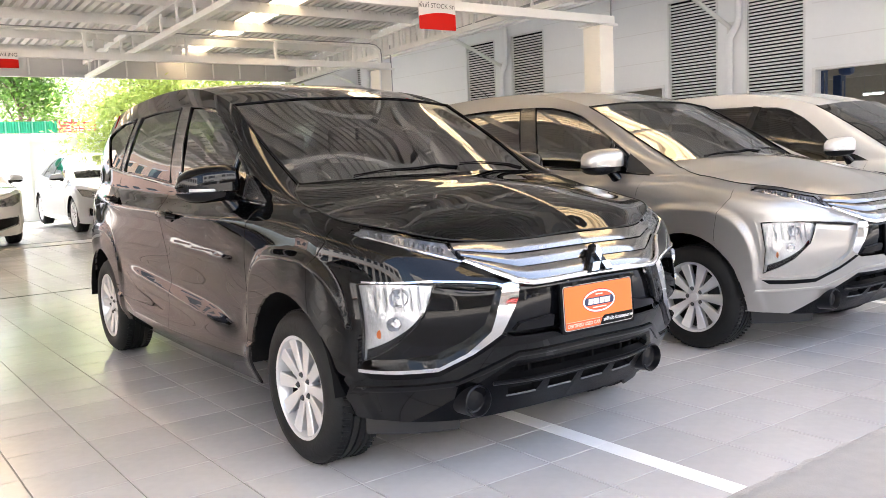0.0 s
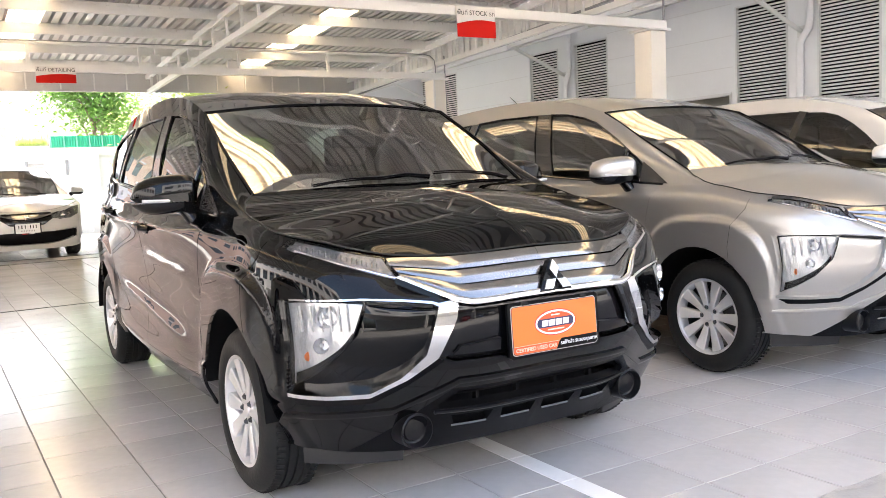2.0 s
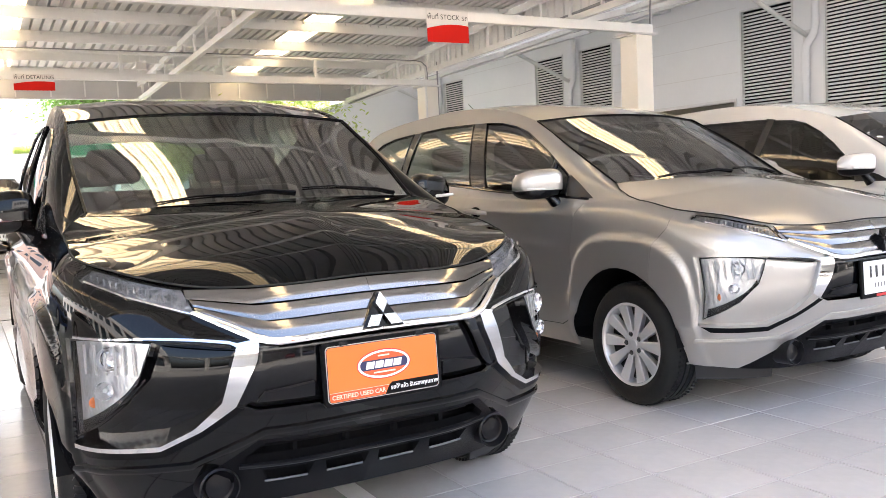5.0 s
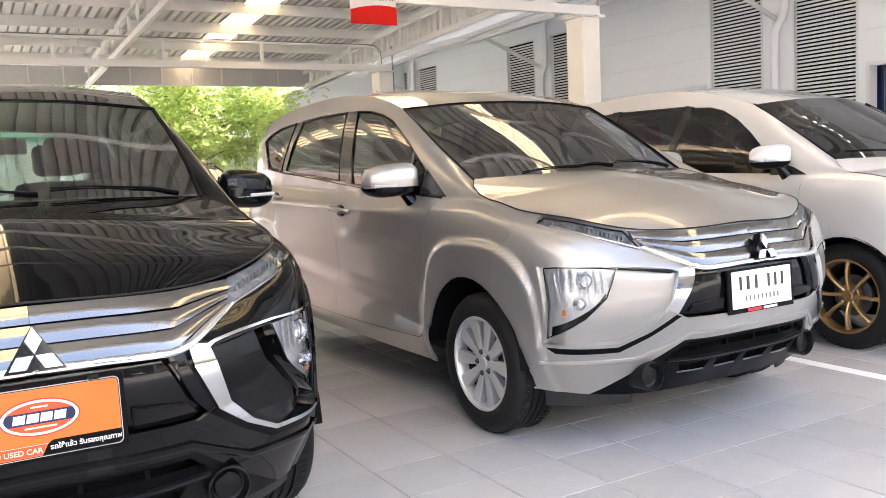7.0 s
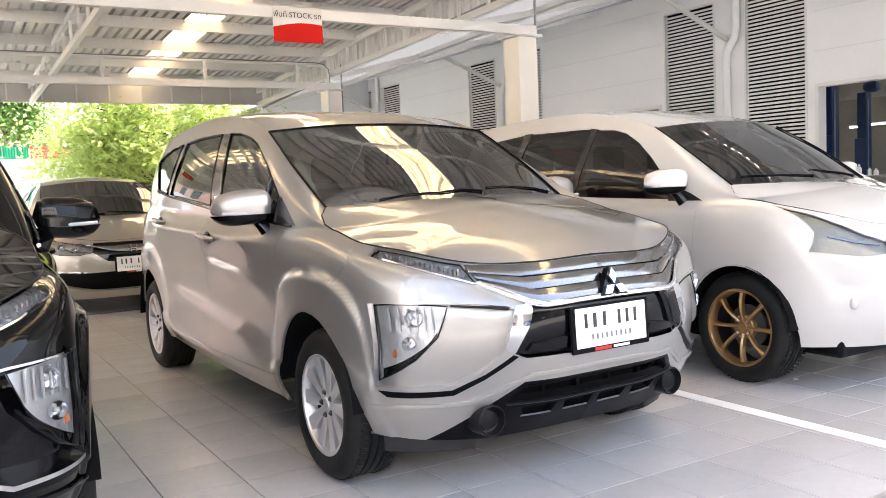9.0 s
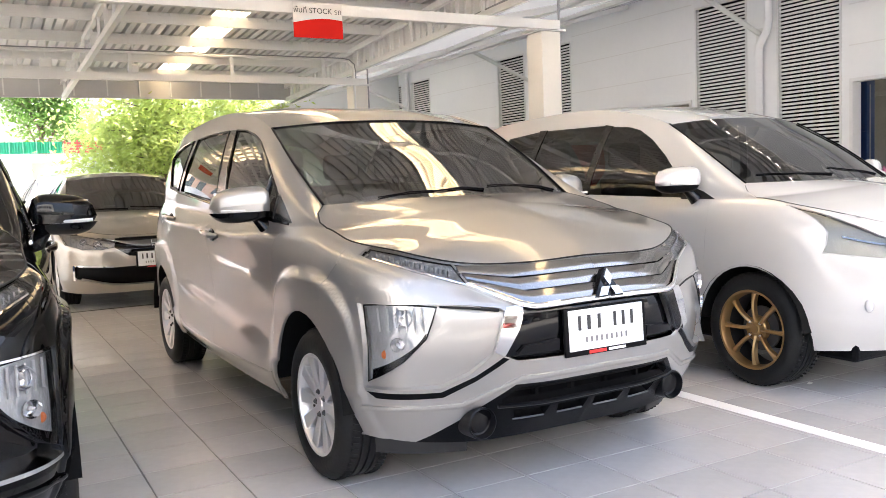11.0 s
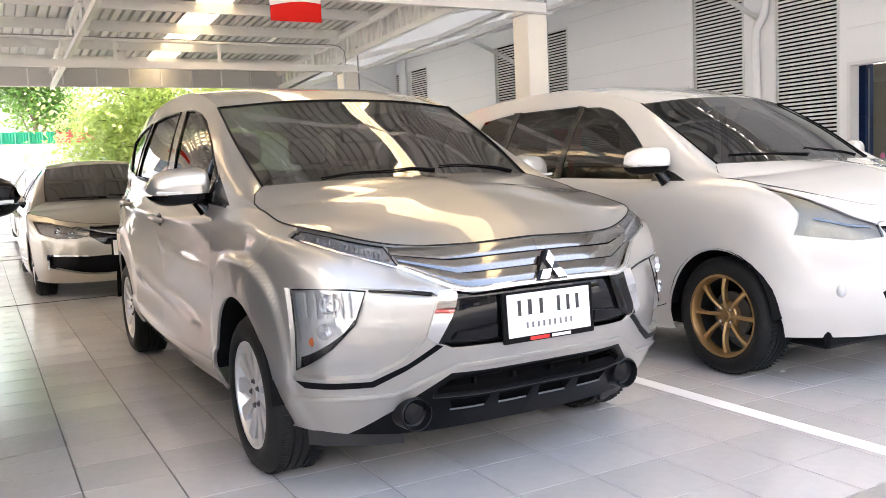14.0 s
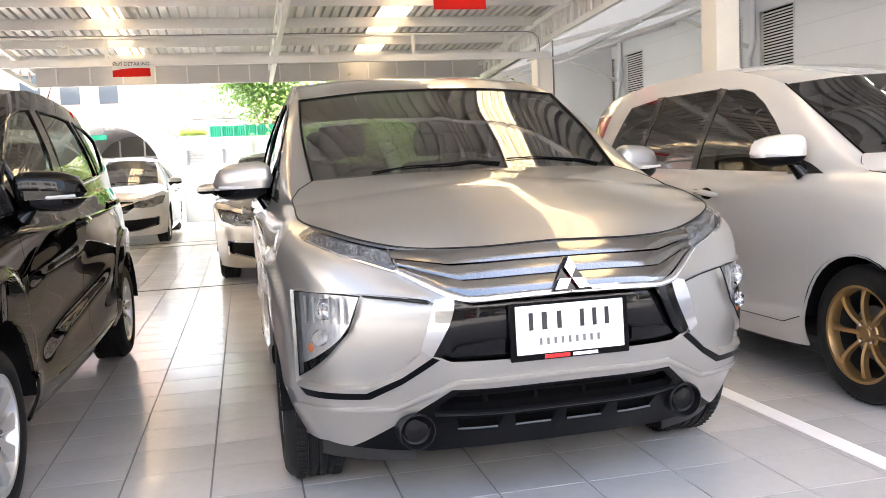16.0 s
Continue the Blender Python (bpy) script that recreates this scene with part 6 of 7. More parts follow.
def everyday_car(name, m, spec, paint, label, group, glass_mat, face):
    car = thing(name, m, label, "car", group)
    low, hood, screen, roof, tail = body_shells(spec)
    fr, sd = (lambda c: c.x > 0.1), (lambda c: c.y > 0.45)
    ax, az, ar = spec["arch"]
    for x in (ax, spec["rear_axle"]):
        low.cut(arch_poly(x, az, ar), "side", "void", sd)
    for k, poly in spec["windows"].items():
        low.cut(poly, "side", k, sd)
    for k, poly in enumerate(spec["window_trim"]):
        low.cut(poly, "side", "pillar%d" % k, sd)
    if "tail" in spec:
        low.cut(spec["tail"], "side", "tail", sd)
    low.cut(spec["lamp"], "front", "lamp", fr)
    low.cut(spec["grille"], "front", "grille", fr)
    low.cut(spec["intake"], "front", "intake", fr)
    for line in spec["seams"]:
        seam(low, "gap", line, "side", sd)
    d0, d1 = spec["seams"][0], spec["seams"][1]
    for f in low.bm.faces:
        c = f.calc_center_median()
        if f[low.reg] == b"":
            if c.x > 0.22:
                f[low.reg] = b"bumper"
            elif c.x > d0[2][0] - 0.02:
                f[low.reg] = b"wing"
            elif c.z < 1.02 and c.x > d1[0][0] and c.z > d0[-1][1]:
                f[low.reg] = b"front_door"
            elif c.z < 1.02 and c.x > spec["rear_axle"] + 0.36 and c.z > d0[-1][1]:
                f[low.reg] = b"rear_door"
            else:
                f[low.reg] = b"quarter"
    low.finish()
    pp = lambda nm, regs, sides, mat, off=0.0, label="", lip=0.012: panel_part(low, nm, regs, sides, mat, car, off, label, lip=lip)
    pp("front_bumper", ["bumper"], (1, -1), paint)
    pp("grille_panel", ["grille"], (1, -1), M["gloss"], -0.02, "gloss black grille panel", 0)
    pp("lower_intake", ["intake"], (1, -1), M["plastic"], -0.03, "black lower intake", 0)
    for s in (1, -1):
        pp("front_wing", ["wing"], (s,), paint)
        pp("front_door", ["front_door"], (s,), paint)
        pp("rear_door", ["rear_door"], (s,), paint)
        pp("side_panel", ["quarter"], (s,), paint)
        pp("panel_gap", ["gap"], (s,), M["seamline"], -0.006, "", 0)
        for k in range(len(spec["window_trim"])):
            pp("pillar_trim", ["pillar%d" % k], (s,), M["pillar"], 0.0, "black pillar trim", 0.006)
        for w in spec["windows"]:
            pp(w, [w], (s,), glass_mat, -0.005, "dark tinted side glass", 0)
        if "tail" in spec:
            pp("tail_lamp", ["tail"], (s,), M["tail_red"], 0.004, "red tail lamp", 0.01)
        pp("headlamp_lens", ["lamp"], (s,), M["lens"], 0.0, "clear headlamp lens", 0)
        pp("headlamp_bowl", ["lamp"], (s,), M["lampback"] if face != "carrier" else M["lamp_pale"], -0.018 if face == "carrier" else -0.025, "bright headlamp inside", 0)
        lp = spec["lamp"]
        bm = bmesh.new()
        ring = [low.drop(y, z, "front")[0] for y, z in lp + lp[:1]]
        tube(bm, [(p.x, p.y * s, p.z) for p in ring], 0.0035, 6, False)
        part("lamp_gasket", bm, M["grate"] if face == "carrier" else M["seamline"], car, "thin gasket round the lamp", smooth=True)
        part("lamp_divider", strip(low, [(.44, lp[3][1] - .045), (.55, lp[3][1] - .028), (.66, lp[3][1] + .005)], [(.44, lp[3][1] - .053), (.55, lp[3][1] - .036), (.66, lp[3][1] - .003)], "front", -.004, .01, 12, 3, sides=(s,)), M["chrome_dark"], car, "bright rib inside the lamp", smooth=True)
        cy, cz = sum(p[0] for p in lp) / len(lp), sum(p[1] for p in lp) / len(lp)
        for dy, rr in ((-.07, .042), (.05, .036)) if face != "carrier" else ():
            q, n = low.drop(cy + dy, cz - .01 + dy * .25, "front")
            bm = bmesh.new()
            lathe(bm, [(rr, .012), (rr * .92, .002), (rr * .7, -.006), (rr * .35, -.010), (.006, -.008), (0, -.004)], 24, Matrix.Translation((q.x - 0.016, q.y * s, q.z)) @ pose(0, 0, 0, 0, 0, -90 + 22 * s))
            part("lamp_projector", bm, M["reflector"], car, smooth=True)
        c, size, arm = spec["mirror"]
        door_mirror(car, s, paint, M["plastic"], c, size, arm)
        for x, z in spec["handles"]:
            door_handle(car, low, x, z, s, paint)
        if spec["fog"]:
            fy, fz, frr = spec["fog"]
            q, n = low.drop(fy, fz, "front")
            bm = bmesh.new()
            bmesh.ops.create_uvsphere(bm, u_segments=16, v_segments=8, radius=frr, matrix=Matrix.Translation((q.x - .008, q.y * s, q.z)) @ Matrix.Diagonal((0.6, 0.75, 1, 1)))
            part("fog_lamp", bm, M["lens_grey"], car, "small clear fog lamp", smooth=True)
    panel_part(hood, "bonnet", ["all"], (1, -1), paint, car, 0.004, lip=0.014)
    bm = bmesh.new()
    for s in (1, -1):
        tube(bm, [(p[0], p[1] * s, p[2] + 0.0035) for p in hood.line[::2]], 0.0018, 6)
    part("bonnet_gap", bm, M["seamline"], car, "dark gap round the bonnet", smooth=True)
    panel_part(screen, "windscreen", ["all"], (1, -1), M["screen_dark"], car, 0.0, lip=0)
    panel_part(roof, "roof", ["all"], (1, -1), paint, car, 0.0, lip=0)
    panel_part(tail, "tailgate", ["all"], (1, -1), glass_mat, car, 0.0, lip=0)
    bm = bmesh.new()
    for s in (1, -1):
        bm = bmesh.new()
        tube(bm, [(p[0] + .004, p[1] * s, p[2] + 0.004) for p in spline(spec["rail"][:3], 24)], 0.005, 6)
        part("screen_seal", bm, M["plastic"], car, smooth=True)
    bm = bmesh.new()
    cw = spline(spec["cowl"], 14)
    rows = [[(p[0] + dx, p[1] * .985, p[2] + dz) for p in list(cw)[::-1]] + [(p[0] + dx, -p[1] * .985, p[2] + dz) for p in cw[1:]] for dx, dz in ((.04, -.014), (.0, .0), (-.02, .010))]
    grid_faces(bm, np.array(rows))
    part("cowl", bm, M["plastic"], car, smooth=True)
    for y0, y1 in ((-.05, -.52), (.45, -.02)):
        pts = []
        for k in range(4):
            y = y0 + (y1 - y0) * k / 3
            p, n = screen.drop(spec["cowl"][0][0] - 0.05 - .05 * k / 3 - .12 * (abs(y) / .6) ** 2, abs(y), "top")
            pts.append((p.x, y, p.z + .006))
        bm = bmesh.new()
        tube(bm, pts, [.006, .005, .004, .003], 8)
        part("wiper", bm, M["plastic"], car, smooth=True)
    # grille bars
    g = spec["grille"]
    if face == "carrier":
        part("grille_bar", strip(low, [(0, .80), (.20, .80), (.40, .785)], [(0, .772), (.20, .772), (.41, .762)], "front", 0.008, 0.02, 20, 4, bulge=.003), M["chrome"], car, "chrome grille bar", smooth=True, sharp=40)
        for z in (.48, .42, .36):
            part("intake_bar", strip(low, [(0, z), (.2, z), (.37, z)], [(0, z - .018), (.2, z - .018), (.37, z - .018)], "front", -.01, .015, 16, 3), M["gloss_soft"], car, smooth=True)
    else:
        part("grille_bar", strip(low, [(0, .685), (.20, .68), (.35, .69), (.48, .722)], [(0, .625), (.15, .632), (.33, .672), (.47, .712)], "front", 0.010, 0.03, 30, 4, bulge=.004), M["chrome_dark"], car, "bright grille bar", smooth=True, sharp=40)
        bm = bmesh.new()
        p, n = low.drop(0, .66, "front")
        for s in (1, -1):
            tube(bm, [(p.x + .03, .030 * s, .69), (p.x + .035, .024 * s, .62)], .006, 6)
        tube(bm, [(p.x + .034, .027, .655), (p.x + .034, -.027, .655)], .006, 6)
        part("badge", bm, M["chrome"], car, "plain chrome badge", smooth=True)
        for s in (1, -1):
            part("intake_trim", strip(low, [(.75, .31), (.752, .44), (.745, .462), (.60, .452), (.40, .44)], [(.735, .31), (.735, .43), (.725, .447), (.60, .440), (.40, .43)], "front", .006, .02, 25, 3, sides=(s,), straight=True), M["chrome"], car, smooth=True)
        part("chin_trim", strip(low, [(0, .262), (.40, .272), (.68, .335)], [(0, .245), (.40, .255), (.69, .315)], "front", .004, .02, 24, 3), M["chrome_dark"], car, smooth=True)
    wy, R, rr, fin, spokes, style, disc = spec["wheel"]
    for x in (ax, spec["rear_axle"]):
        liner(car, x, wy + .01, ar + 0.004, R)
        for s in (1, -1):
            wheel(car, x if x != ax else 0.0, s, wy, R, rr, M[fin], spokes, style, disc)
    underbody(car, 0.5, spec["tail_x"] + .3, 0.62, 0.18)
    cabin(car, spec, paint)
    low.bm.free()
    return car


M["grate"] = material("drain slab", (0.50, 0.49, 0.48), 0.4, var=0.2, scale=8)
M["lamp_pale"] = material("aged lamp bowl", (0.36, 0.35, 0.30), 0.3, metal=0.15, var=0.15, scale=20, bump=0.6, bump_scale=20, stretch=(1, 1, 0.3))
M["screen_dark"] = glass("dark windscreen", (0.18, 0.19, 0.19), 0.0, 2.5)
C_POSE = pose(7.30, 3.035, 0, 0, 0, -90)
everyday_car("people_carrier", C_POSE, PEOPLE_CARRIER, M["white_paint"], "white compact people carrier on bronze multi-spoke wheels", "cars on the tiled bays", M["tint"], "carrier")
D_POSE = pose(4.50, 9.72, 0, 0, 0, -90)
sedan = everyday_car("sedan", D_POSE, SEDAN, M["beige_paint"], "champagne sedan with a black grille parked behind", "cars in the back rows", M["tint"], "sedan")
number_plate("number_plate", D_POSE @ pose(0.905, 0, 0.50, 0, -3, 0), "white")


def repainted(car, old, paint, label, group):
    """Gives a copied car its own paint."""
    tagged(car, label, "car", group)
    for o in car.children_recursive:
        for slot in o.material_slots:
            if slot.material == old:
                slot.link = "OBJECT"
                slot.material = paint
    return car


E_POSE = pose(1.84, 15.25, floor_z(15.25), 0, 0, -90) @ pose(0, 0, 0, 0, 1.03, 0)
repainted(copy_thing(sedan, E_POSE @ Matrix.Diagonal((.97, .97, 1.03, 1))), M["beige_paint"], M["white_paint"], "white sedan under the roof behind the drain", "cars in the back rows")
number_plate("number_plate", E_POSE @ pose(0.880, 0, 0.51, 0, -3, 0), "white")
F_POSE = pose(4.62, 16.3, floor_z(16.3), 0, 0, -90) @ pose(0, 0, 0, 0, 1.03, 0)
repainted(copy_thing(sedan, F_POSE), M["beige_paint"], M["grey_paint"], "silver-grey sedan standing behind the champagne one", "cars in the back rows")
M["red_paint"] = material("red car paint", (0.35, 0.012, 0.012), 0.3, coat=1.0)
M["blue_paint"] = material("blue car paint", (0.02, 0.05, 0.16), 0.3, coat=1.0)
# added out of view to fill the paint's reflections; carport red and blue inferred
for x, y, turn, paint, label, group in (
    (1.2, -10.6, 90, "red_paint", "red sedan under the carport across the aisle", "cars under the carport"),
    (3.9, -10.6, 90, "blue_paint", "dark blue sedan under the carport across the aisle", "cars under the carport"),
    (6.6, -10.6, 90, "white_paint", "white sedan under the carport across the aisle", "cars under the carport"),
    (-3.6, 3.1, -90, "white_paint", "white sedan in the neighbouring bays", "cars in the neighbouring bays"),
    (-3.6, 9.6, -90, "blue_paint", "dark blue sedan in the neighbouring bays", "cars in the neighbouring bays"),
):
    repainted(copy_thing(sedan, pose(x, y, 0.0, 0, 0, turn)), M["beige_paint"], M[paint], label, group)


def leaf_material(name, color, back):
    m = material(name, color, 0.45, var=0.35, scale=1.2)
    n, l = m.node_tree.nodes, m.node_tree.links
    tr, ad = n.new("ShaderNodeBsdfTranslucent"), n.new("ShaderNodeMixShader")
    tr.inputs[0].default_value = (*back, 1)
    ad.inputs[0].default_value = 0.45
    l.new(n["Principled BSDF"].outputs[0], ad.inputs[1]), l.new(tr.outputs[0], ad.inputs[2])
    l.new(ad.outputs[0], n["Material Output"].inputs[0])
    return m


M["leaf_light"] = leaf_material("light leaf", (0.30, 0.37, 0.11), (0.66, 0.76, 0.26))
M["leaf_dark"] = leaf_material("dark leaf", (0.09, 0.18, 0.04), (0.22, 0.40, 0.08))


M["mortar"] = material("cement fillet", (0.40, 0.385, 0.365), 0.9, var=0.3, scale=9, bump=0.5)


M["red_soft"] = material("faded red slat", (0.62, 0.10, 0.10), 0.5)
M["roof_tile"] = material("grey roof tile", (0.33, 0.32, 0.31), 0.7, var=0.15, scale=3)
M["green_pale"] = material("pale green batten", (0.20, 0.52, 0.36), 0.5)
M["pink"] = material("pale orange render", (0.68, 0.46, 0.36), 0.7, var=0.06)
M["house_glass"] = material("house window", (0.08, 0.10, 0.12), 0.1, coat=0.5)


# ---- behind the roof: boundary wall, awning, arch, houses ----
def build_yard():
    z0 = floor_z(20)
    bm = bmesh.new()
    box(bm, 2.35, 30, 22.2, 22.4, z0 - 0.1, 2.02)
    box(bm, 2.35, 30, 22.10, 22.45, 2.02, 2.15)
    for x in np.arange(4.02 - 2.72, 30, 2.72):
        if x > 2:
            box(bm, x, x + 0.22, 22.08, 22.2, z0 - 0.1, 2.02)
            box(bm, x + 0.22, x + 2.72, 22.13, 22.2, 1.95, 2.02)
    setting("boundary_wall", bm, M["wall"], "white rendered boundary wall with pilasters and coping")
    bm = bmesh.new()
    box(bm, 10.6, WALL_X, 27.0, 27.2, z0 - 0.1, 5.0)
    setting("wall_north", bm, M["wall"], "plain white wall that closes the passage beside the workshop")
    t = thing("awning_fence", pose(0, 22.25, 2.15), "green corrugated sheet fence on the wall top", "fence")
    sheet = [(3.2 + 0.029 * k, 0.018 * (k % 2)) for k in range(61)]
    bm = bmesh.new()
    grid_faces(bm, np.array([[(x, -d, z) for x, d in sheet] for z in (0.02, 0.29)] + [[(x, 0.012 - d, z) for x, d in sheet] for z in (0.29, 0.02)]))
    part("sheet", bm, M["green"], t)
    for x in np.arange(3.22, 4.95, 0.29):
        bm = bmesh.new()
        box(bm, x - 0.012, x + 0.012, -0.045, -0.02, 0.0, 0.30)
        part("batten", bm, M["green_pale"], t, "pale fixing batten")
    for x in np.arange(2.5, 5.8, 0.135):
        bm = bmesh.new()
        tube(bm, [(x, 0.08, 0.0), (x, 0.08, 0.40)], [0.010, 0.004], 6)
        part("spike", bm, M["bark"], t)
    t = thing("banner_fence", pose(0, 22.25, 2.15), "faded red fence panel with pale gaps on the wall", "fence")
    for k in range(4):
        bm = bmesh.new()
        box(bm, 4.98, 5.85, 0, 0.03, 0.02 + 0.07 * k, 0.065 + 0.07 * k)
        part("slat", bm, M["red_soft"], t)
    for x in (5.0, 5.28, 5.56, 5.82):
        bm = bmesh.new()
        box(bm, x - 0.02, x + 0.02, -0.02, -0.002, 0, 0.33)
        part("post", bm, M["red_soft"], t)
    # grass in a trough on the wall
    t = thing("wall_planter", pose(0, 22.27, 2.15), "low trough of bright green grass on the wall top", "planter")
    bm = bmesh.new()
    box(bm, 2.45, 3.16, -0.1, 0.12, 0.0, 0.07, 0.01)
    part("trough", bm, M["mortar"], t)
    rng, vs, fs = random.Random(21), [], []
    for k in range(1500):
        x, y, h, a = rng.uniform(2.47, 3.14), rng.uniform(-0.08, 0.10), rng.uniform(0.10, 0.24), rng.uniform(0, 6.3)
        b, dx, dy = len(vs), 0.007 * math.cos(a), 0.007 * math.sin(a)
        vs += [(x - dx, y - dy, 0.06), (x + dx, y + dy, 0.06), (x + rng.gauss(0, 0.03), y + rng.gauss(0, 0.03), 0.06 + h)]
        fs.append((b, b + 1, b + 2))
    me = bpy.data.meshes.new("grass")
    me.from_pydata(vs, [], fs)
    me.materials.append(M["leaf_light"])
    o = new("grass", me)
    o.parent = t
    tagged(o, "tuft of bright green grass", "", "", "stuff")
    # vaulted white canopy of the wash bay
    t = thing("vault_canopy", pose(0, 0, 0), "white rounded vault over a wash bay", "canopy")
    cx, r0, r1, y0, y1 = 0.98, 1.13, 1.55, 20.8, 26.0
    spring = 1.30
    bm = bmesh.new()
    arc = np.linspace(0, math.pi, 32)
    grid_faces(bm, np.array([[(cx + q * math.cos(a), y, spring + q * math.sin(a)) for a in arc] for q, y in ((r0, y1), (r0, y0), (r1, y0 + 0.2), (r1, y1))]))
    for sx in (1, -1):
        box(bm, cx + sx * 1.34 - 0.20, cx + sx * 1.34 + 0.20, y0 + 0.12, y1, z0 - 0.1, spring)
    bmesh.ops.recalc_face_normals(bm, faces=bm.faces)
    part("vault", bm, M["wall"], t, smooth=True, sharp=40)
    # back wall takes the same colour, indoor shade included
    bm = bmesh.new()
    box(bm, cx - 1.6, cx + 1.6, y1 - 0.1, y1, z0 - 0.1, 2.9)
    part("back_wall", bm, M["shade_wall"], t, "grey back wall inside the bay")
    bm = bmesh.new()
    for x in (0.35, 0.95, 1.55):
        box(bm, x - 0.02, x + 0.02, y0 + 2.2, y0 + 2.24, z0, 2.2)
    box(bm, cx - 1.1, cx + 1.1, y0 + 2.2, y0 + 2.25, 1.72, 1.78)
    part("inner_frame", bm, M["steel"], t, "pale frame standing in the bay")
    bm = bmesh.new()
    box(bm, 0.50, 0.98, y0 - 0.05, y0 - 0.02, 2.12, 2.24, .02)
    sg = tagged(new("bay_sign", link_mesh("bay_sign", bm, M["green"])), "small green sign hung in front of the vault", "sign")
    bm = bmesh.new()
    for x in (0.56, 0.92):
        bar(bm, (x, y0 - 0.035, 2.23), (x, y0 + 0.02, spring + math.sqrt(r0 ** 2 - (x - cx) ** 2) + 0.05), 0.012)
    part("hanger", bm, M["conduit"], sg)
    # grey window frames on the boundary wall
    t = thing("wall_vent", pose(0, 22.2, 0), "grey metal vent frame on the boundary wall", "vent")
    for q in ((2.62, 3.55, 1.86, 1.92), (2.62, 2.67, 1.50, 1.86), (3.50, 3.55, 1.50, 1.86)):
        bm = bmesh.new()
        box(bm, q[0], q[1], -0.10, -0.005, q[2], q[3])
        part("frame", bm, M["conduit"] if q[3] < 1.9 else M["louvre"], t)
    for k in range(4):
        bm = bmesh.new()
        box(bm, 2.68, 3.02, -0.05, -0.005, 1.55 + 0.07 * k, 1.59 + 0.07 * k)
        part("slat", bm, M["grate"], t)
    # houses beyond the yard
    for x0, x1, y0, h, step, mat, lab in ((-14, -0.45, 34, 7.4, 1.35, "pink", "pale orange house with hooded windows behind the yard"), (-0.2, 4.2, 52, 4.6, 1.8, "wall", "low pale house far behind the wall"), (12, 40, 44, 9, 2.6, "wall", "white tall building behind the trees")):
        t = thing("house", pose(0, 0, 0), lab, "house")
        bm = bmesh.new()
        box(bm, x0, x1, y0, y0 + 8, 0, h)
        part("wall", bm, M[mat], t)
        bm = bmesh.new()
        P = [[(x0 - .4, y, h + dz), (x1 + .4, y, h + dz)] for y, dz in ((y0 - .6, 0.0), (y0 - .6, 0.18), (y0 + 4, 1.3), (y0 + 8.4, 0.18), (y0 + 8.4, 0.0))]
        grid_faces(bm, np.array(P))
        bmesh.ops.recalc_face_normals(bm, faces=bm.faces)
        part("roof", bm, M["roof_tile"], t, "grey tiled roof")
        for x in np.arange(x0 + 0.8, x1 - 0.5, step):
            for z in np.arange(1.2, h - 1.5, 2.7):
                ww = step * 0.5
                bm = bmesh.new()
                box(bm, x, x + ww, y0 - .04, y0 + .05, z + .2, z + 1.3)
                w = part("window", bm, M["house_glass"], t)
                bm = bmesh.new()
                box(bm, x - .1, x + ww + .1, y0 - .45, y0 - .04, z + 1.38, z + 1.46)
                part("window_hood", bm, M["wall"], w)
    # carport across the aisle, unseen, added to darken what the paint mirrors
    t = thing("carport", pose(0, 0, 0), "low carport with a grey sheet roof across the aisle", "carport")
    bm = bmesh.new()
    box(bm, -14, 22, -19, -9.0, 3.5, 3.6)
    part("roof", bm, M["roof"], t)
    # facade out of view, raised to hold back sky light on the car fronts
    bm = bmesh.new()
    box(bm, -14, 22, -19.2, -19, 0, 12.0)
    part("back_wall", bm, M["wall"], t, "tall white facade behind the carport")
    for x in np.arange(-12.5, 21, 3.4):
        for z in (4.6, 8.2):
            bm = bmesh.new()
            box(bm, x, x + 2.0, -19.0, -18.93, z, z + 1.8)
            part("window", bm, M["house_glass"], t)
    for x in (-9, -3, 3, 9, 15):
        bm = bmesh.new()
        box(bm, x - .1, x + .1, -9.4, -9.2, -0.06, 3.5)
        part("post", bm, M["steel"], t)
    # white workshop block across the drive, seen mirrored in the black paint
    t = thing("office_block", pose(-13, 0, 0), "white office block with rows of windows", "building")
    bm = bmesh.new()
    box(bm, -8, 0, -10, 22, 0, 7.5)
    part("wall", bm, M["wall"], t)
    for y in np.arange(-9, 21, 2.4):
        for z in (1.0, 4.2):
            bm = bmesh.new()
            box(bm, 0, .05, y, y + 1.5, z, z + 1.6)
            part("window", bm, M["house_glass"], t)
            bm = bmesh.new()
            box(bm, 0, .35, y - .1, y + 1.6, z + 1.7, z + 1.78)
            part("window_hood", bm, M["pink"], t)





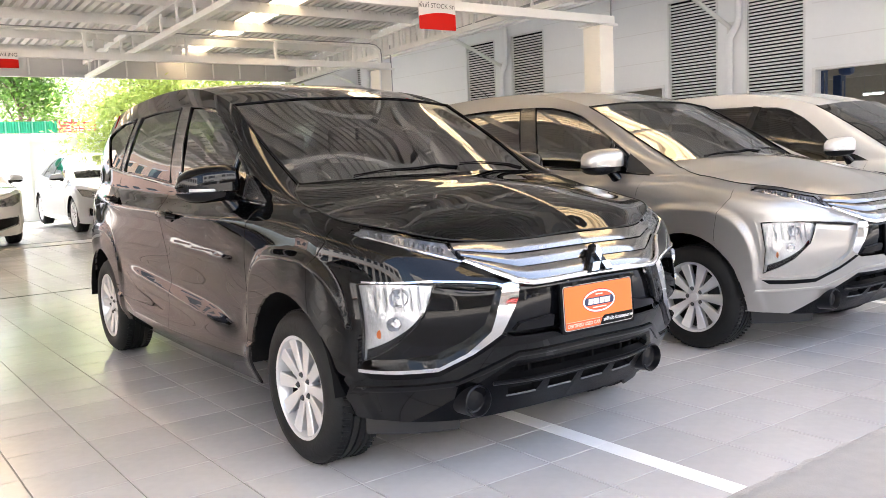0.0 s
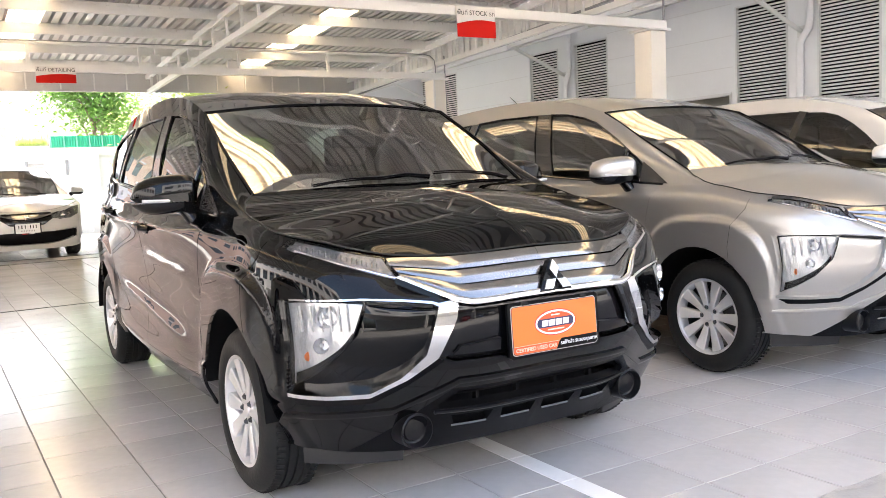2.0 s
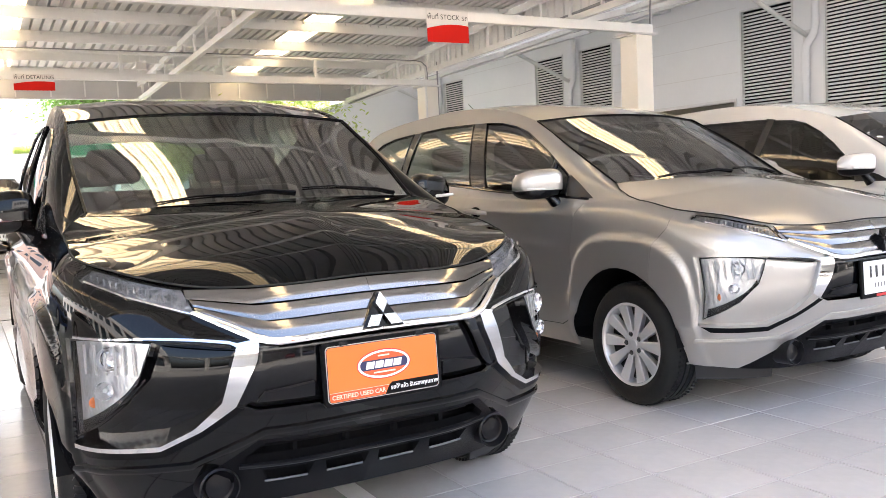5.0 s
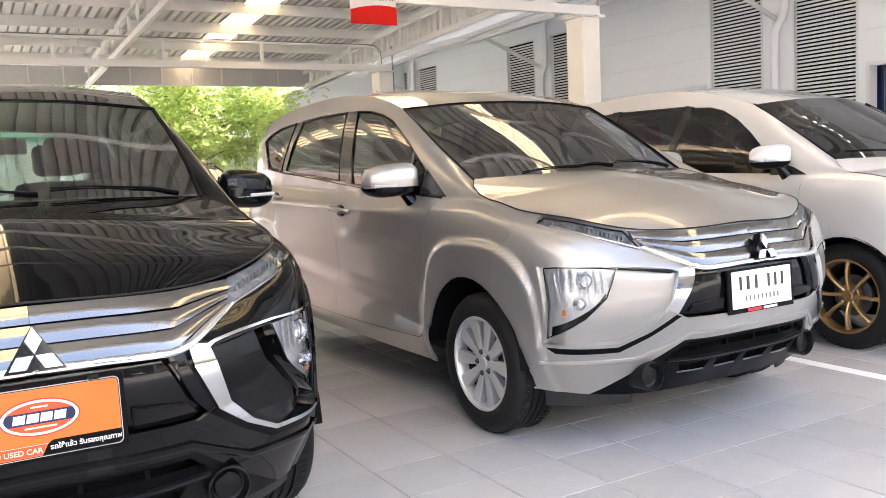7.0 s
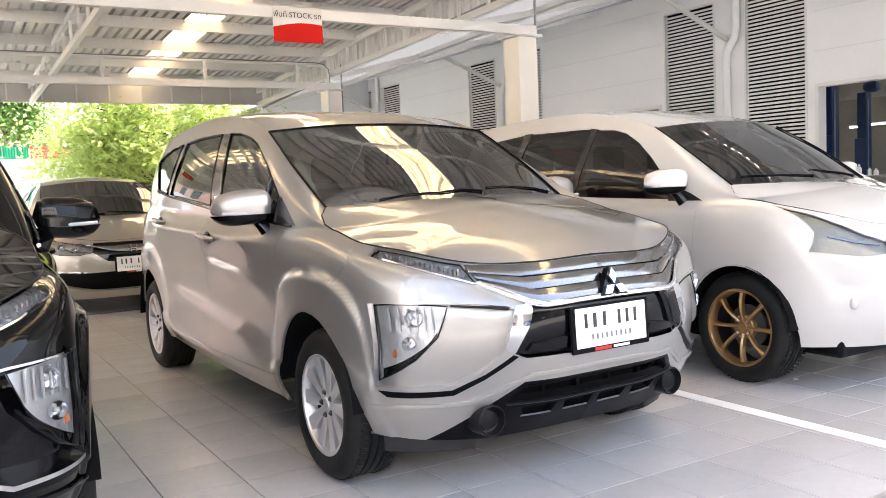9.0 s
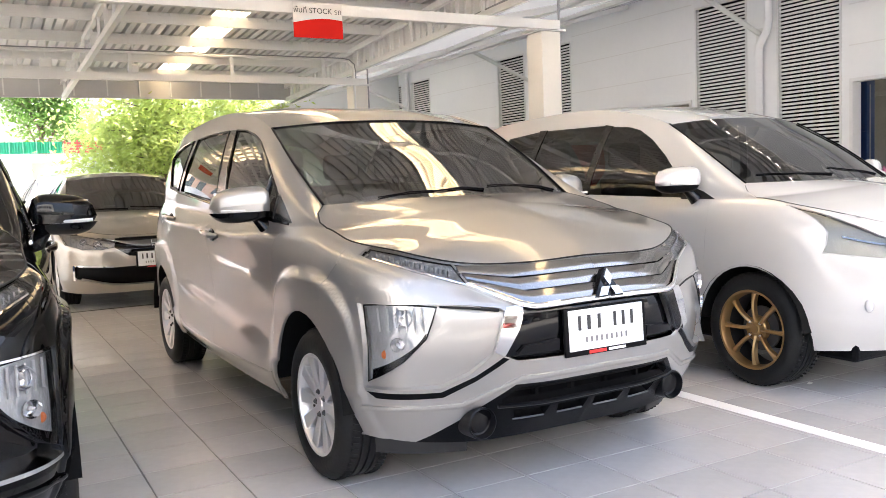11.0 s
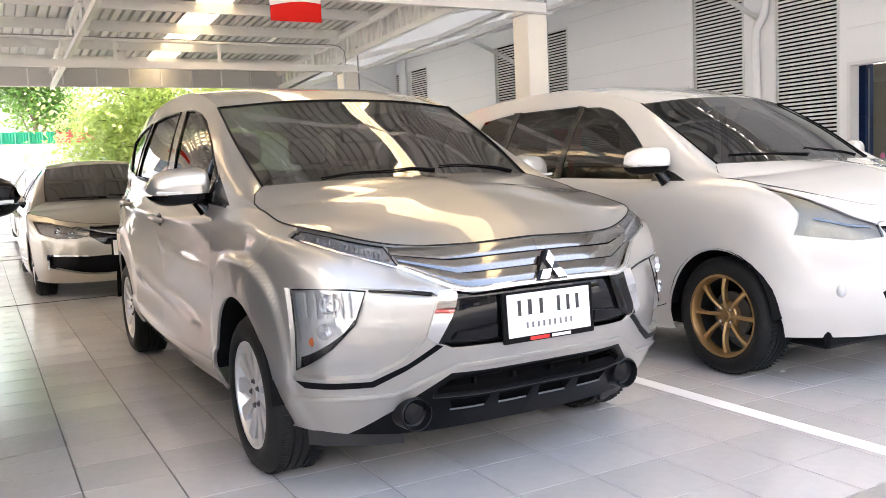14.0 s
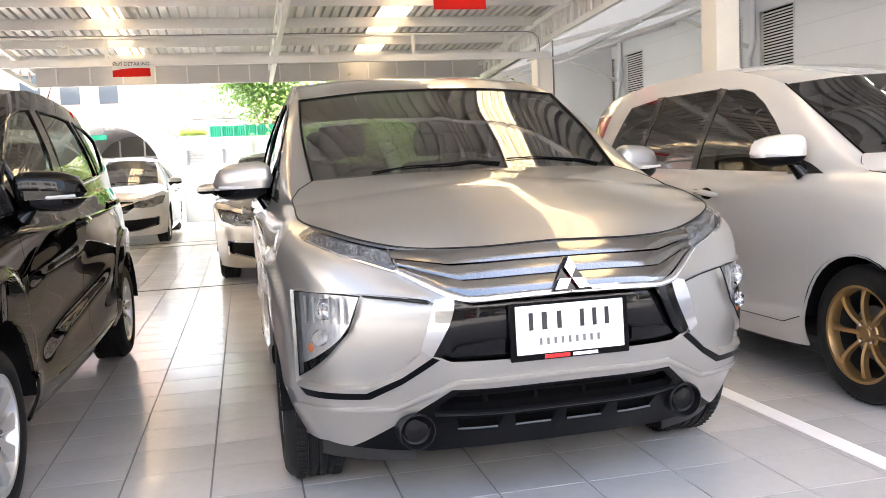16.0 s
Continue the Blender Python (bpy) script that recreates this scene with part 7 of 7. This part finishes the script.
def tree(x, y, h, spread, mat, seed, n_limb, n_leaf, label, droop=0.0):
    rng = random.Random(seed)
    t = thing("tree", pose(x, y, 0), label, "tree")
    bm = bmesh.new()
    trunk = [(0, 0, 0), (0.05, 0.02, h * .25), (-0.04, 0.05, h * .5), (0.06, 0, h * .75)]
    tube(bm, trunk, [.09, .075, .055, .03], 9)
    tips = []
    for k in range(n_limb):
        a, z = rng.uniform(0, math.tau), h * rng.uniform(.30, .75)
        r = spread * rng.uniform(.45, 1.0)
        end = (r * math.cos(a), r * math.sin(a) * .7, z + h * rng.uniform(.02, .28) - droop * r)
        mid = (end[0] * .5, end[1] * .5, (z + end[2]) / 2 + .12)
        tube(bm, [(0.02, 0.02, z - .1), mid, end], [.032, .02, .008], 6)
        tips += [end, mid, tuple((np.array(mid) + end) / 2)]
    part("trunk", bm, M["bark"], t, smooth=True)
    vs, fs = [], []
    for k in range(n_leaf):
        c = rng.choice(tips)
        s = .34 if k % 3 else .55
        p = np.array([c[0] + rng.gauss(0, s), c[1] + rng.gauss(0, s), c[2] + rng.gauss(0, s * .6)])
        e = Euler((rng.uniform(-.9, .9), rng.uniform(-.9, .9), rng.uniform(0, 6.3))).to_matrix()
        L, W = rng.uniform(.05, .10), rng.uniform(.022, .045)
        b = len(vs)
        for q in ((-L, 0, 0), (0, W, .012), (L, 0, 0), (0, -W, .012)):
            vs.append(tuple(p + np.array(e @ Vector(q))))
        fs.append((b, b + 1, b + 2, b + 3))
    me = bpy.data.meshes.new("crown")
    me.from_pydata(vs, [], fs)
    me.materials.append(mat)
    o = new("crown", me)
    o.parent = t
    tagged(o, "crown of many small leaves", "", "", "stuff")


build_yard()
tree(7.4, 20.9, 4.7, 3.1, M["leaf_light"], 3, 34, 24000, "bright green small-leaved tree by the wall", .16)
tree(4.75, 25.2, 5.6, 1.25, M["leaf_dark"], 8, 18, 9000, "dark green tree behind the green fence")



# ---- floor pieces ----
def build_floor():
    floor = bpy.data.objects["floor"]
    w, l, gx, gy = TILE_X, TILE_Y, 0.0021, 0.0013

    def tile_mesh(hx, hy):
        bm = bmesh.new()
        box(bm, -hx, hx, -hy, hy, -0.004, 0.004)
        for v in bm.verts:
            if v.co.z > 0:
                v.co.x -= math.copysign(0.0015, v.co.x)
                v.co.y -= math.copysign(0.0015, v.co.y)
        return link_mesh("tile", bm, M["tile"])

    base = tile_mesh(w / 2 - gx, l / 2 - gy)
    near, far = [], []
    nx, ny = int(20.2 / w), int(16.3 / l)
    for j in range(ny):
        for i in range(nx):
            x, y = 0.215 + (i - 14 + .5) * w, 1.65 + (j + .5) * l
            near.append((math.hypot(x - 3.4, y - 2.2) + 10 * (abs(x - 3.6) > 4.4), x, y))
    near.sort()
    for k, (_, x, y) in enumerate(near[:300]):
        o = new("tile", base)
        o.parent = floor
        o.location = (x, y, -0.004)
    vs, fs = [], []
    hx, hy = w / 2 - gx, l / 2 - gy
    for _, x, y in near[300:]:
        b = len(vs)
        for sx, sy in ((-1, -1), (1, -1), (1, 1), (-1, 1)):
            vs.append((x + sx * hx, y + sy * hy, floor_z(y + sy * hy) - 0.003))
        for sx, sy in ((-1, -1), (1, -1), (1, 1), (-1, 1)):
            vs.append((x + sx * (hx - .0015), y + sy * (hy - .0015), floor_z(y + sy * hy)))
        fs.append((b + 4, b + 5, b + 6, b + 7))
        fs += [(b + q, b + (q + 1) % 4, b + 4 + (q + 1) % 4, b + 4 + q) for q in range(4)]
    me = bpy.data.meshes.new("tile_field")
    me.from_pydata(vs, [], fs)
    me.materials.append(M["tile_far"])
    o = new("tile_field", me)
    o.parent = floor
    tagged(o, "field of pale floor tiles", "", "", "stuff")
    # painted bay lines, tile by tile
    for x, n_piece in LINES:
        t = tagged(new("bay_line"), "white painted bay line on the tiles", "", "", "structure")
        t.matrix_basis = pose(x, 0, 0)
        for k in range(n_piece):
            bm = bmesh.new()
            box(bm, -.042, .042, 1.652 + .315 * k, 1.652 + .315 * k + .3115, 0.0005, 0.0035)
            part("line_piece", bm, M["line"], t)
    for y, wd, mat in ((9.02, 0.03, "seamline"), (14.12, 0.035, "seamline"), (14.42, 0.50, "grate"), (14.74, 0.045, "seamline")):
        bm = bmesh.new()
        sloped(bm, 0, 9.4, (y - wd / 2, y + wd / 2), 0.003, 0.0025)
        setting("floor_joint" if mat == "seamline" else "drain_cover", bm, M[mat], "dark joint across the tiled floor" if mat == "seamline" else "pale slab strip over the drain across the floor")
    # broken edge towards the aisle
    rng = random.Random(4)
    bm = bmesh.new()
    pts = [(x, 1.645 + rng.uniform(-.012, .014)) for x in np.arange(-1, 12, .06)]
    P = [[(x, y - .012 - rng.uniform(0, .022), .0015) for x, y in pts], [(x, y + rng.uniform(0.0, .012), .0015) for x, y in pts]]
    grid_faces(bm, np.array(P))
    setting("edge_mortar", bm, M["mortar"], "cracked cement fillet along the tile edge")


TILE_X, TILE_Y, LINES = 0.322, 0.315, ((2.43, 4), (6.08, 6))
M["tile_far"] = material("floor tile field", (0.56, 0.55, 0.545), 0.16, var=0.12, scale=1.5, bump=0.03, bump_scale=40, rough_var=0.10)
build_floor()


def paper_scrap(x, y, turn):
    """A torn bit of paper on the tiles."""
    bm = bmesh.new()
    rng = random.Random(9)
    c = bm.verts.new((0, 0, 0.006))
    ring = [bm.verts.new((.035 * math.cos(a) * rng.uniform(.6, 1.1), .02 * math.sin(a) * rng.uniform(.6, 1.1), rng.uniform(.0015, .008))) for a in np.linspace(0, math.tau, 11)[:-1]]
    for k in range(10):
        bm.faces.new((c, ring[k], ring[(k + 1) % 10]))
    ob = new("paper_scrap", link_mesh("paper_scrap", bm, M["paper"]))
    ob.matrix_basis = pose(x, y, 0.0005, 0, 0, turn)
    tagged(ob, "torn white scrap of paper lying on the tiles", "litter")


paper_scrap(6.77, 2.87, 25)
